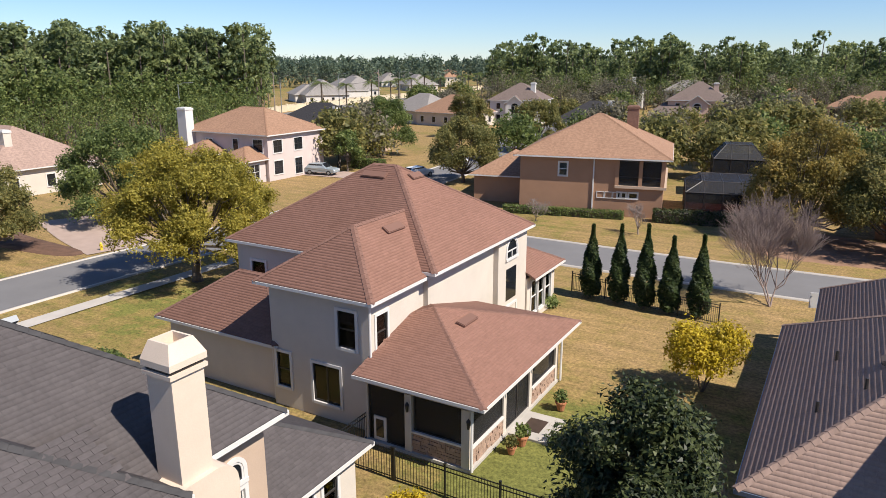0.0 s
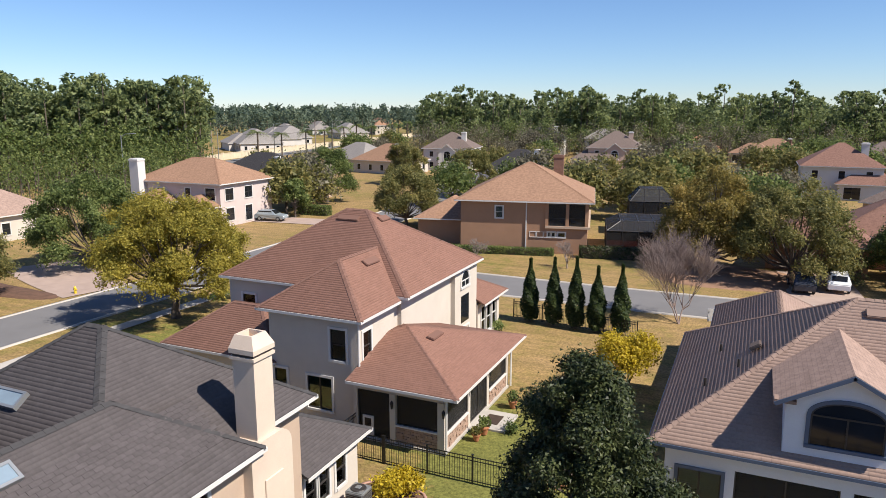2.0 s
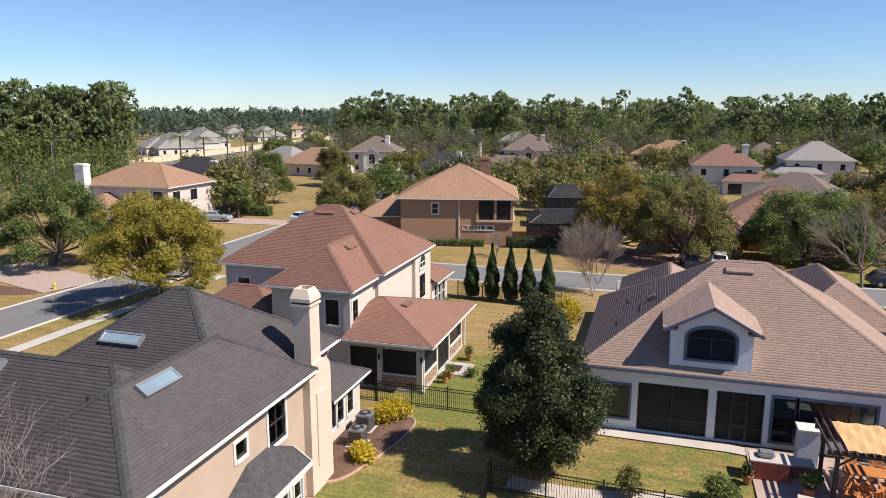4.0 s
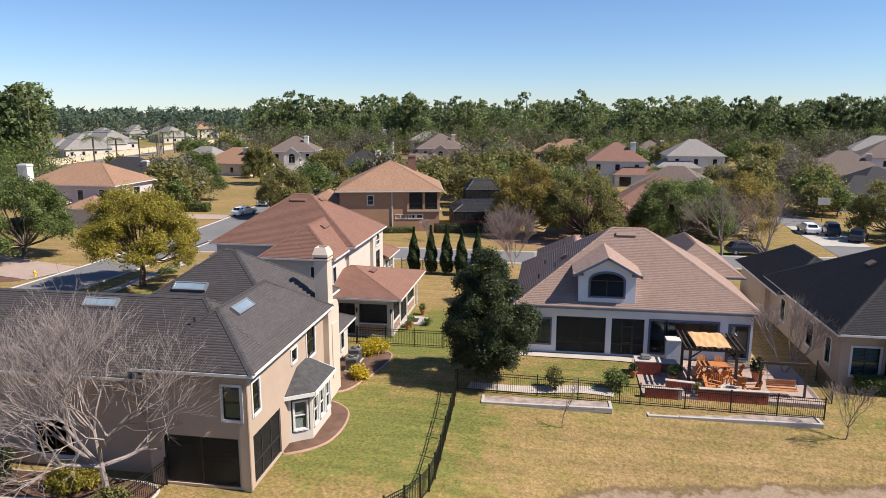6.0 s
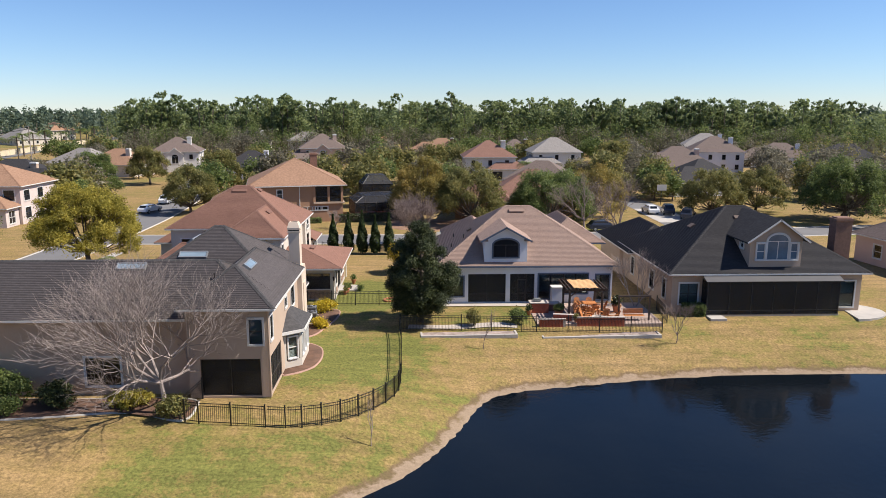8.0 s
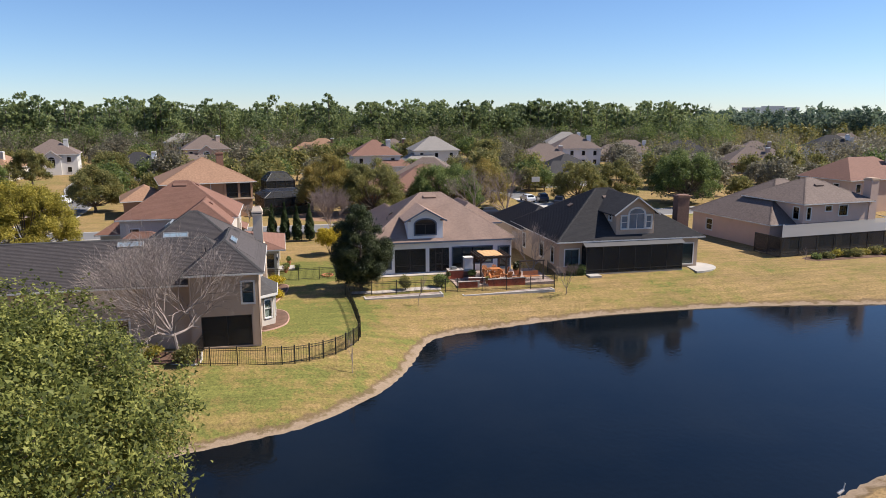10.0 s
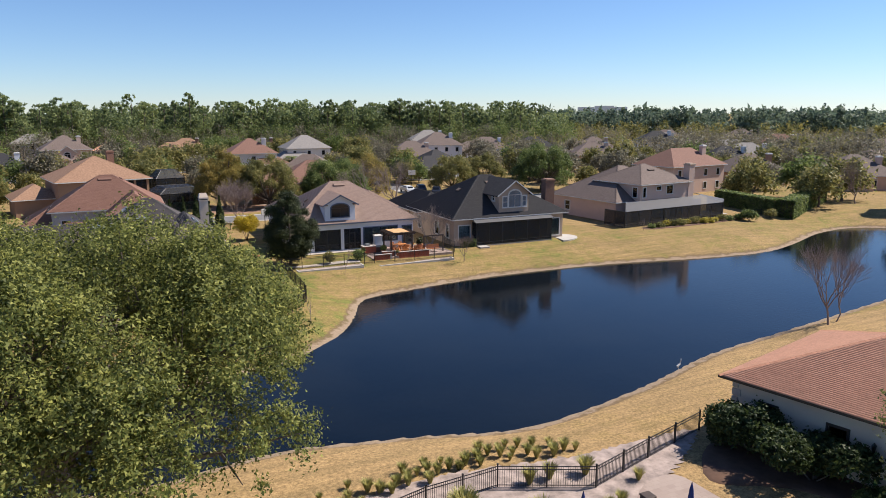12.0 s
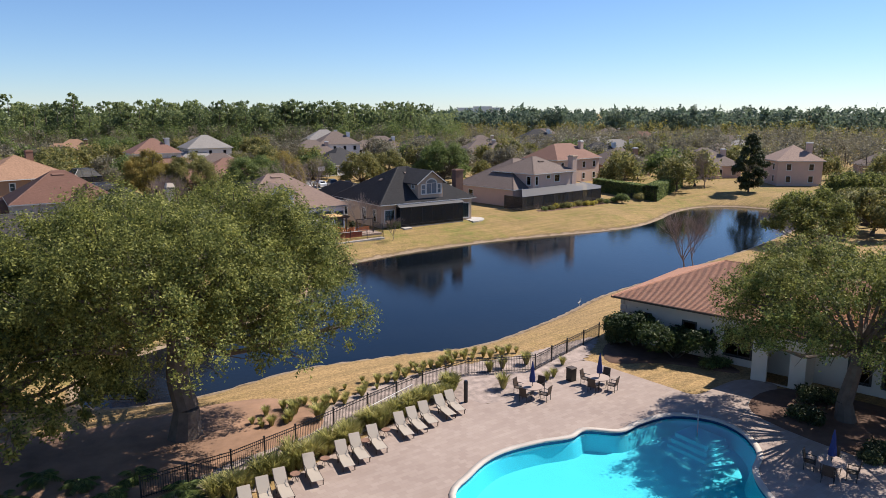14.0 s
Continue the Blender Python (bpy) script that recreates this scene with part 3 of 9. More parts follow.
def hip(parent, x0, y0, x1, y1, ze, pitch, material, gables="", clip=(), fascia="trim", thick=0.12, caps=True, name="roof", cap_mat=None, tabs=None, course=0.145, tab=0.32, offset=0.5):
    """A hip roof over a rectangle of eaves; gables: sides that end in a gable. Slab, eaves board, ridge caps."""
    dx, dy = x1 - x0, y1 - y0
    bm = bmesh.new()
    c = [bm.verts.new(p) for p in ((x0, y0, ze), (x1, y0, ze), (x1, y1, ze), (x0, y1, ze))]
    if dx >= dy:
        h, ym = dy / 2, (y0 + y1) / 2
        a = bm.verts.new((x0 if "w" in gables else x0 + h, ym, ze + h * pitch))
        b = bm.verts.new((x1 if "e" in gables else x1 - h, ym, ze + h * pitch))
        if (a.co - b.co).length < 0.05:
            b = a
        fs = [(c[0], c[1], b, a), (c[1], c[2], b), (c[2], c[3], a, b), (c[3], c[0], a)]
    else:
        h, xm = dx / 2, (x0 + x1) / 2
        a = bm.verts.new((xm, y0 if "s" in gables else y0 + h, ze + h * pitch))
        b = bm.verts.new((xm, y1 if "n" in gables else y1 - h, ze + h * pitch))
        fs = [(c[0], c[1], a), (c[1], c[2], b, a), (c[2], c[3], b), (c[3], c[0], a, b)]
    lines = []
    for f in fs:
        f = list(dict.fromkeys(f))
        if len(f) > 2:
            bm.faces.new(f)
    bm.normal_update()
    for p, q in ((c[0], a), (c[3], a if dx >= dy else b), (c[1], b if dx >= dy else a), (c[2], b), (a, b)):
        if p is not q:
            lines.append((p.co.copy(), q.co.copy()))
    roof_uv(bm)
    slopes = [([v.co.copy() for v in f.verts], f.normal.copy()) for f in bm.faces]
    top = bm.faces[:]
    ext = bmesh.ops.extrude_face_region(bm, geom=top)
    low = [v for v in ext["geom"] if isinstance(v, bmesh.types.BMVert)]
    bmesh.ops.translate(bm, vec=(0, 0, -thick), verts=low)
    bmesh.ops.recalc_face_normals(bm, faces=bm.faces)
    for co, no in clip:
        r = bmesh.ops.bisect_plane(bm, geom=bm.verts[:] + bm.edges[:] + bm.faces[:], plane_co=co, plane_no=no, clear_outer=True)
        eds = [e for e in r["geom_cut"] if isinstance(e, bmesh.types.BMEdge)]
        bmesh.ops.edgeloop_fill(bm, edges=eds)
    ob = part(name, bm, material, parent)
    if tabs:
        shingle_tabs(ob, slopes, tabs, course, tab, offset, clip)
    # white eaves board under the slab's edge
    f = 0.035
    rows = []
    t0, t1 = ze - thick - 0.04, ze - 0.025
    for s, r in (("s", (x0 - f, y0 - f, t0, x1 + f, y0, t1)), ("n", (x0 - f, y1, t0, x1 + f, y1 + f, t1)), ("w", (x0 - f, y0, t0, x0, y1, t1)), ("e", (x1, y0, t0, x1 + f, y1, t1))):
        if s not in gables:
            rows.append(r)
    bm = boxes(*rows)
    for co, no in clip:
        r = bmesh.ops.bisect_plane(bm, geom=bm.verts[:] + bm.edges[:] + bm.faces[:], plane_co=co, plane_no=no, clear_outer=True)
        bmesh.ops.edgeloop_fill(bm, edges=[e for e in r["geom_cut"] if isinstance(e, bmesh.types.BMEdge)])
    if fascia and len(bm.verts):
        part("fascia", bm, fascia, ob)
    else:
        bm.free()
    if caps:
        ok = lambda p: all((p - Vector(co)).dot(Vector(no)) <= 0 for co, no in clip)
        cap_run(ob, [l for l in lines if not (gables and abs(l[0].z - l[1].z) > 0.01 and (l[0].x == l[1].x or l[0].y == l[1].y))], cap_mat or material, ok)
    return ob


def tab_rows(slopes, course, tab, offset, clip, r):
    """Places of the shingles of a roof: lower left corner, ways along and up, width."""
    out = []
    for pts, n in slopes:
        along = Vector((-n.y, n.x, 0)).normalized()
        up = n.cross(along)
        q = [(p.dot(along), p.dot(up)) for p in pts]
        base = pts[0] - along * q[0][0] - up * q[0][1]
        v, row = min(b for a, b in q), 0
        while v < max(b for a, b in q) - 0.02:
            vm = v + course * 0.5
            xs = []
            for (a0, b0), (a1, b1) in zip(q, q[1:] + q[:1]):
                if (b0 > vm) != (b1 > vm):
                    xs.append(a0 + (a1 - a0) * (vm - b0) / (b1 - b0))
            if len(xs) >= 2:
                u, u1 = min(xs), max(xs)
                w = tab * (offset if row % 2 else 1.0) or tab
                while u < u1 - 0.02:
                    k = min(w * r.uniform(0.85, 1.15), u1 - u)
                    c = base + along * (u + k / 2) + up * (v + course / 2)
                    if all((c - Vector(co)).dot(Vector(no)) < -0.1 for co, no in clip):
                        out.append((base + along * u + up * v, along, up, n, k))
                    u += k
                    w = tab
            v += course
            row += 1
    return out


def shingle_tabs(roof, slopes, material, course, tab, offset, clip):
    """Every shingle as a thin wedge of its own, joined into one part a roof."""
    r = random.Random(len(slopes[0][0]) * 7 + int(abs(slopes[0][0][0].x) * 10))
    vs, fs = [], []
    for p, a, u, n, k in tab_rows(slopes, course, tab, offset, clip, r):
        lift, g = 0.0045 + r.uniform(0, 0.004), 0.004
        o = len(vs)
        low, high = p + a * g + n * lift, p + u * course + a * g + n * (0.003 + r.uniform(0, 0.002))
        w = a * (k - 2 * g)
        vs += [low, low + w, high + w, high, p + a * g - n * 0.01, p + a * g + w - n * 0.01]
        fs += [(o, o + 1, o + 2, o + 3), (o + 4, o + 5, o + 1, o)]
    if vs:
        tagged(np_mesh("shingle", [tuple(v) for v in vs], fs, material, roof), kind="stuff")


def cap_run(roof, lines, material, ok):
    """The line of overlapping cap shingles on hips and ridges, one joined mesh a roof."""
    bm = bmesh.new()
    for p, q in lines:
        d = q - p
        n = max(1, int(d.length / 0.28))
        k = d.normalized()
        side = Vector((-k.y, k.x, 0))
        if side.length < 1e-4:
            continue
        side.normalize()
        for i in range(n):
            a, b = p + d * (i / n), p + d * ((i + 1.12) / n)
            if not ok(a) or not ok(b):
                continue
            up0, up1 = Vector((0, 0, 0.035)), Vector((0, 0, 0.018))
            w, drop = 0.15, Vector((0, 0, -0.065 if abs(k.z) > 0.05 else -0.09))
            ring = [[bm.verts.new(v) for v in (c - side * w + drop + u, c + u, c + side * w + drop + u)] for c, u in ((a, up0), (b, up1))]
            for j in range(2):
                bm.faces.new((ring[0][j], ring[0][j + 1], ring[1][j + 1], ring[1][j]))
            bm.faces.new((ring[0][0], ring[0][2], ring[0][1]))
    roof_uv(bm)
    if len(bm.faces):
        tagged(part("ridge", bm, material, roof), kind="stuff")
    else:
        bm.free()


def vent(parent, x, y, z, pitch, side, length=1.5, material="roof_red", w=0.45):
    """A ridge vent box or skylight lying on a slope that falls to the given side."""
    rz = {"s": 0, "e": 90, "n": 180, "w": -90}[side]
    m = pose(x, y, z, 0, 0, rz) @ Matrix.Rotation(math.atan(pitch), 4, "X")
    bm = boxes((-length / 2, -w / 2, -0.05, length / 2, w / 2, 0.10), m=m)
    return part("roof_vent", soft(bm, 0.03), material, parent)


def skylight(parent, x, y, z, pitch, side, length=1.6, w=0.7):
    rz = {"s": 0, "e": 90, "n": 180, "w": -90}[side]
    m = pose(x, y, z, 0, 0, rz) @ Matrix.Rotation(math.atan(pitch), 4, "X")
    sk = part("skylight", boxes((-length / 2 - 0.08, -w / 2 - 0.08, -0.05, length / 2 + 0.08, -w / 2, 0.13), (-length / 2 - 0.08, w / 2, -0.05, length / 2 + 0.08, w / 2 + 0.08, 0.13), (-length / 2 - 0.08, -w / 2, -0.05, -length / 2, w / 2, 0.13), (length / 2, -w / 2, -0.05, length / 2 + 0.08, w / 2, 0.13), m=m), "metal", parent)
    part("pane", boxes((-length / 2, -w / 2, 0.02, length / 2, w / 2, 0.10), m=m), "skylight", sk)
    return sk


def stack(parent, x, y, w, d, z0, z1, material, cap="trim"):
    """A chimney: shaft, corbelled cap and flue."""
    ch = part("chimney", boxes((x - w / 2, y - d / 2, z0, x + w / 2, y + d / 2, z1 - 0.35)), material, parent)
    part("cap", soft(boxes((x - w / 2 - 0.08, y - d / 2 - 0.08, z1 - 0.35, x + w / 2 + 0.08, y + d / 2 + 0.08, z1 - 0.1), (x - w / 2 + 0.08, y - d / 2 + 0.08, z1 - 0.1, x + w / 2 - 0.08, y + d / 2 - 0.08, z1)), 0.02, 1), cap, ch)
    return ch


def screen_wall(parent, m, u0, u1, z0, z1, bays=3, rail=0.9, frame="trim_dark", mid=True):
    """Framed insect screens in the plane y = 0 of m."""
    sc = new("screen")
    sc.parent = parent
    t = 0.05
    rows = [(u0, -0.03, z0, u1, 0.03, z0 + t), (u0, -0.03, z1 - t, u1, 0.03, z1)]
    for i in range(bays + 1):
        c = u0 + (u1 - u0) * i / bays
        c = min(max(c, u0 + t / 2), u1 - t / 2)
        rows.append((c - t / 2, -0.032, z0 + t, c + t / 2, 0.032, z1 - t))
    if mid:
        rows.append((u0 + t, -0.028, z0 + rail, u1 - t, 0.028, z0 + rail + t))
    part("screen_frame", boxes(*rows, m=m), frame, sc)
    for i in range(bays):
        a, b = u0 + (u1 - u0) * i / bays, u0 + (u1 - u0) * (i + 1) / bays
        part("mesh", boxes((a + t / 2, -0.004, z0 + t, b - t / 2, 0.004, z1 - t), m=m), "screen", sc)
    return sc


# ---- plants ----
def rand_dirs(r, n):
    v = r.normal(size=(n, 3))
    return v / np.linalg.norm(v, axis=1)[:, None]


def leaf_quads(r, centres, size, outward=None, long=1.6, tri=False):
    """A diamond leaf at each centre, or a pointed one of three corners."""
    n = len(centres)
    a = rand_dirs(r, n)
    if outward is not None:
        nrm = outward * 0.8 + rand_dirs(r, n) * 0.9 + np.array((0, 0, 0.35))
        nrm /= np.linalg.norm(nrm, axis=1)[:, None] + 1e-9
        a -= nrm * (a * nrm).sum(1)[:, None]
        a /= np.linalg.norm(a, axis=1)[:, None] + 1e-9
        b = np.cross(nrm, a)
    else:
        b = np.cross(a, rand_dirs(r, n))
        b /= np.linalg.norm(b, axis=1)[:, None] + 1e-9
    s = size * r.uniform(0.6, 1.35, n)[:, None]
    if tri:
        v = np.stack((centres - a * s * long / 2 - b * s * 0.45, centres - a * s * long * 0.2 + b * s * 0.6, centres + a * s * long / 2), 1).reshape(-1, 3)
        return v, np.arange(3 * n).reshape(-1, 3)
    v = np.stack((centres - a * s * long / 2, centres - b * s / 2, centres + a * s * long / 2, centres + b * s / 2), 1).reshape(-1, 3)
    return v, np.arange(4 * n).reshape(-1, 4)


def crown_points(r, lobes, n, clump=0.55, per=60, fill=0.3, flat=1.0):
    """Leaf centres in clumps on the shells of the lobes, with gaps between the clumps."""
    vol = np.array([l[3] ** 2 for l in lobes])
    cnt = np.maximum(1, (n / per * vol / vol.sum()).astype(int))
    pts, out = [], []
    for (x, y, z, R), k in zip(lobes, cnt):
        d = rand_dirs(r, k)
        d[:, 2] = np.where(d[:, 2] < -0.45, -d[:, 2] * 0.6, d[:, 2])
        rad = R * (1 - fill * r.random(k) ** 1.6)
        c = np.array((x, y, z)) + d * rad[:, None] * np.array((1, 1, flat))
        j = r.normal(size=(k, per, 3)) * clump * r.uniform(0.6, 1.3, (k, 1, 1)) * 0.5
        pts.append((c[:, None] + j).reshape(-1, 3))
        out.append(np.repeat(d, per, 0))
    return np.concatenate(pts), np.concatenate(out)


def limbs(r, h0, rad, lobes, spread=3):
    """Trunk with limbs that reach into each lobe and twigs beyond."""
    bm = bmesh.new()
    prev, pr = Vector((0, 0, -0.3)), rad * 1.5
    for i in range(4):
        p = Vector((r.normal() * rad * 0.35, r.normal() * rad * 0.35, h0 * (i + 1) / 4))
        tube(bm, prev, p, pr, rad * (1.0 - 0.1 * i), 9)
        prev, pr = p, rad * (1.0 - 0.1 * i)
    for x, y, z, R in lobes:
        e = Vector((x, y, z))
        mid = prev.lerp(e, 0.5) + Vector((0, 0, -0.12 * (e - prev).length + r.normal() * 0.2))
        tube(bm, prev - Vector((0, 0, 0.2)), mid, pr * 0.55, pr * 0.33, 6)
        tube(bm, mid, e, pr * 0.33, pr * 0.14, 5)
        for d in rand_dirs(r, spread):
            tube(bm, mid.lerp(e, 0.6), e + Vector(d) * R * 0.85, pr * 0.15, pr * 0.03, 4)
    return bm


def ring_lobes(r, rad, z, n, big, squash=0.5):
    """Lobes round a middle, for a broad crown."""
    out = [(0, 0, z + rad * squash * 0.55, big * 1.05)]
    for i in range(n):
        a, q = 2 * math.pi * (i + r.random() * 0.7) / n, rad * r.uniform(0.6, 0.86)
        out.append((q * math.cos(a), q * math.sin(a), z + rad * squash * r.uniform(-0.55, 0.3), big * r.uniform(0.45, 0.9)))
    for i in range(n):
        a, q = 2 * math.pi * r.random(), rad * r.uniform(0.2, 0.6)
        out.append((q * math.cos(a), q * math.sin(a), z + rad * squash * r.uniform(0.25, 0.95), big * r.uniform(0.4, 0.75)))
    return out


def dome_lobes(r, rad, z0, h, n):
    """Billows over the dome of a full round crown, sagging unevenly at the rim."""
    out = []
    big = rad * 0.2
    for i in range(n):
        u = (i + r.random()) / n
        a = i * 2.39996 + r.normal() * 0.25
        el = math.asin(min(1, u * 0.98))
        q = r.uniform(0.86, 1.04)
        ce, se = math.cos(el) ** 0.85, math.sin(el)
        R = big * r.uniform(0.75, 1.35)
        sag = r.uniform(-0.12, 0.10) * (h - z0) * (1 - u)
        out.append(((rad - R) * q * ce * math.cos(a), (rad - R) * q * ce * math.sin(a), z0 + R * 0.6 + (h - z0 - R * 1.6) * se * q + sag, R))
    return out


def tree(name, x, y, h, rad, leaf, count, size, seed, label, trunk=0.25, clear=0.3, lobes=9, squash=0.5, bark="bark", clump=0.55, group="", long=1.6, tri=False):
    r = np.random.default_rng(seed)
    t = thing(name, pose(x, y, ground_z(x, y)), label, "tree", group)
    zc = h - rad * squash * 0.9 - rad * 0.26
    lb = dome_lobes(r, rad, h * clear * 0.85, h, lobes * 3) if name == "oak" else ring_lobes(r, rad, zc, lobes, rad * 0.42, squash)
    part("trunk", limbs(r, max(h * clear, 0.8), trunk, lb if count > 3000 else lb[::2], 3 if count > 3000 else 1), bark, t)
    c, o = crown_points(r, lb, count, clump, 90 if count > 60000 else 48 if count > 9000 else 14, 0.5)
    v, f = leaf_quads(r, c, size, o, long, tri)
    np_mesh("crown", v, f, leaf, t)
    return t


def column_tree(name, x, y, h, rad, leaf, count, size, seed, label, trunk=0.2, foot=0.9):
    """A dense evergreen leafed nearly to the ground: boughs in uneven billows, widest below the middle, broken top."""
    r = np.random.default_rng(seed)
    t = thing(name, pose(x, y, ground_z(x, y)), label, "tree")
    lb = []
    n = 46
    for i in range(n):
        u = (i + 0.5) / n
        q = rad * (0.5 + 0.5 * math.sin(min(1, u * 2.4) * math.pi / 2)) * (1 - u ** 2.6) ** 0.6
        a = i * 2.39996 + r.normal() * 0.35
        k = r.uniform(0.45, 1.0)
        R = rad * r.uniform(0.17, 0.31) * (1 - 0.35 * u)
        lb.append((max(0, q - R * 0.8) * k * 1.12 * math.cos(a), max(0, q - R * 0.8) * k * 1.12 * math.sin(a), foot + u * (h - foot - R) + r.normal() * 0.25, R))
    bm = bmesh.new()
    tube(bm, (0, 0, -0.2), (0, 0, h * 0.85), trunk, 0.04, 8)
    for q in lb:
        tube(bm, (0, 0, max(0.4, q[2] - 0.7)), q[:3], 0.06, 0.015, 4)
    part("trunk", bm, "bark", t)
    c, o = crown_points(r, lb, count, rad * 0.085, 30, 0.35)
    c[:, 2] = np.maximum(c[:, 2], 0.15)
    v, f = leaf_quads(r, c, size, o, 1.9, True)
    np_mesh("crown", v, f, leaf, t)
    return t


def bush(name, x, y, h, rad, leaf, count, size, seed, label, category="bush", group="", z=None):
    r = np.random.default_rng(seed)
    t = thing(name, pose(x, y, ground_z(x, y) if z is None else z), label, category, group)
    lb = [(r.normal() * rad * 0.3, r.normal() * rad * 0.3, h * r.uniform(0.35, 0.6), min(rad, h) * 0.55) for _ in range(5)]
    bm = bmesh.new()
    for q in lb:
        tube(bm, (0, 0, -0.1), q[:3], 0.05, 0.015, 5)
    part("stem", bm, "bark", t)
    c, o = crown_points(r, lb, count, 0.25, 20, 0.25, h / (2 * min(rad, h) * 0.8))
    c[:, 2] = np.abs(c[:, 2])
    v, f = leaf_quads(r, c, size * 1.08, o, 1.6, True)
    np_mesh("foliage", v, f, leaf, t)
    return t


def bare_tree(name, x, y, h, seed, label, material="twig", spread=0.55, depth=6, trunk=0.14, forks=3, low=0.2, lean=(0, 0)):
    r = np.random.default_rng(seed)
    t = thing(name, pose(x, y, ground_z(x, y)), label, "tree")
    bm, fine = bmesh.new(), bmesh.new()
    wide = low >= 0.2
    def grow(p, d, ln, rad, k):
        rad = max(rad, 0.0062)
        e = p + d * ln
        mid = p.lerp(e, 0.5) + Vector(r.normal(size=3)) * ln * 0.05
        tgt = bm if k < 3 else fine
        n = 7 if k < 2 else 4 if k < 3 else 3
        if k < 4:
            tube(tgt, p, mid, rad, rad * 0.85, n)
            tube(tgt, mid, e, rad * 0.85, rad * 0.65, n)
        else:
            tube(tgt, p, e, rad, rad * 0.65, 3)
        if k >= depth:
            return
        for i in range((forks + 2 if wide and k == 0 else forks if k < 3 else min(forks, 3)) if k < 5 else 2):
            nd = (d * (0.75 if k == 0 and wide else 1) + Vector(rand_dirs(r, 1)[0]) * (spread if k else spread * 1.5) + Vector((lean[0] * 0.4, lean[1] * 0.4, 0.3) if k < 2 else (0, 0, 0.17))).normalized()
            grow(p.lerp(e, r.uniform(0.6, 1.0) if k else r.uniform(0.8, 1.0)), nd, ln * (r.uniform(0.68, 0.9) if k else r.uniform(0.9, 1.15)), rad * (0.52 if k else 0.6), k + 1)
    for i in range(3 if low < 0.15 else 1):
        d = Vector((lean[0] + r.normal() * (0.4 if low < 0.15 else 0.08), lean[1] + r.normal() * (0.4 if low < 0.15 else 0.08), 1)).normalized()
        grow(Vector((0, 0, -0.1)), d, h * max(low, 0.2), trunk, 0)
    part("trunk", bm, material, t)
    tagged(part("branch", fine, material, t), kind="stuff")
    return t


def cypress(m, seed, label, h=5.4, rad=0.62, leaf="leaf_cypress", group=""):
    r = np.random.default_rng(seed)
    t = thing("cypress", m, label, "tree", group)
    bm = bmesh.new()
    tube(bm, (0, 0, -0.2), (0, 0, h * 0.8), 0.09, 0.02, 6)
    part("trunk", bm, "bark", t)
    n = 5200
    z = r.random(n) ** 0.85
    prof = rad * np.sin(np.clip(z * 1.02 + 0.10, 0, 1) ** 0.62 * math.pi) ** 0.8
    a = r.random(n) * 2 * math.pi
    wob = 1 + 0.18 * np.sin(a * 3 + z * 17)
    q = prof * wob * (1 - 0.35 * r.random(n) ** 2)
    c = np.stack((q * np.cos(a), q * np.sin(a), 0.25 + z * (h - 0.25)), 1)
    o = np.stack((np.cos(a), np.sin(a), np.full(n, 0.9)), 1)
    v, f = leaf_quads(r, c, 0.12, o, 2.2)
    np_mesh("foliage", v, f, leaf, t)
    return t


def hedge(name, x0, y0, x1, y1, wide, h, leaf, count, seed, label, size=0.09, group=""):
    """A clipped hedge along a line."""
    r = np.random.default_rng(seed)
    L = math.hypot(x1 - x0, y1 - y0)
    t = thing(name, pose(x0, y0, min(ground_z(x0, y0), ground_z(x1, y1)), 0, 0, math.degrees(math.atan2(y1 - y0, x1 - x0))), label, "hedge", group)
    bm = boxes((0.1, -wide / 2 + 0.12, -0.1, L - 0.1, wide / 2 - 0.12, h - 0.14))
    part("stem", bm, "bark", t)
    face = r.random(count)
    u, w, z = r.random(count) * L, (r.random(count) - 0.5) * wide, r.random(count) * h
    top, sgn = face < wide / (wide + 2 * h), np.where(r.random(count) < 0.5, -1, 1)
    w, z = np.where(top, w, sgn * wide / 2), np.where(top, h, z)
    end = r.random(count) < wide / (L + wide)
    u = np.where(end & ~top, np.where(r.random(count) < 0.5, 0, L), u)
    w = np.where(end & ~top, (r.random(count) - 0.5) * wide, w)
    o = np.stack((np.zeros(count), np.where(top, 0, sgn), np.where(top, 1, 0.2)), 1)
    c = np.stack((u, w, z), 1) + r.normal(size=(count, 3)) * 0.06
    v, f = leaf_quads(r, c, size, o)
    np_mesh("foliage", v, f, leaf, t)
    return t


def tuft(m, seed, label, h=0.7, rad=0.45, leaf="leaf_grass", n=140, group="", name="grass_clump", wide=0.03):
    """A clump of arching blades."""
    r = np.random.default_rng(seed)
    t = thing(name, m, label, "grass", group)
    vs, fs = [], []
    for i in range(n):
        a, k, hh = r.random() * 6.283, rad * r.uniform(0.3, 1.0), h * r.uniform(0.6, 1.0)
        d, s = np.array((math.cos(a), math.sin(a), 0)), np.array((-math.sin(a), math.cos(a), 0)) * wide
        b = d * rad * 0.15
        p = (b, b + d * k * 0.35 + np.array((0, 0, hh * 0.75)), b + d * k * 0.8 + np.array((0, 0, hh)))
        o = len(vs)
        for q, g in zip(p, (1.0, 0.9, 0.2)):
            vs += [q - s * g, q + s * g]
        fs += [(o, o + 1, o + 3, o + 2), (o + 2, o + 3, o + 5, o + 4)]
    np_mesh("foliage", vs, fs, leaf, t)
    return t


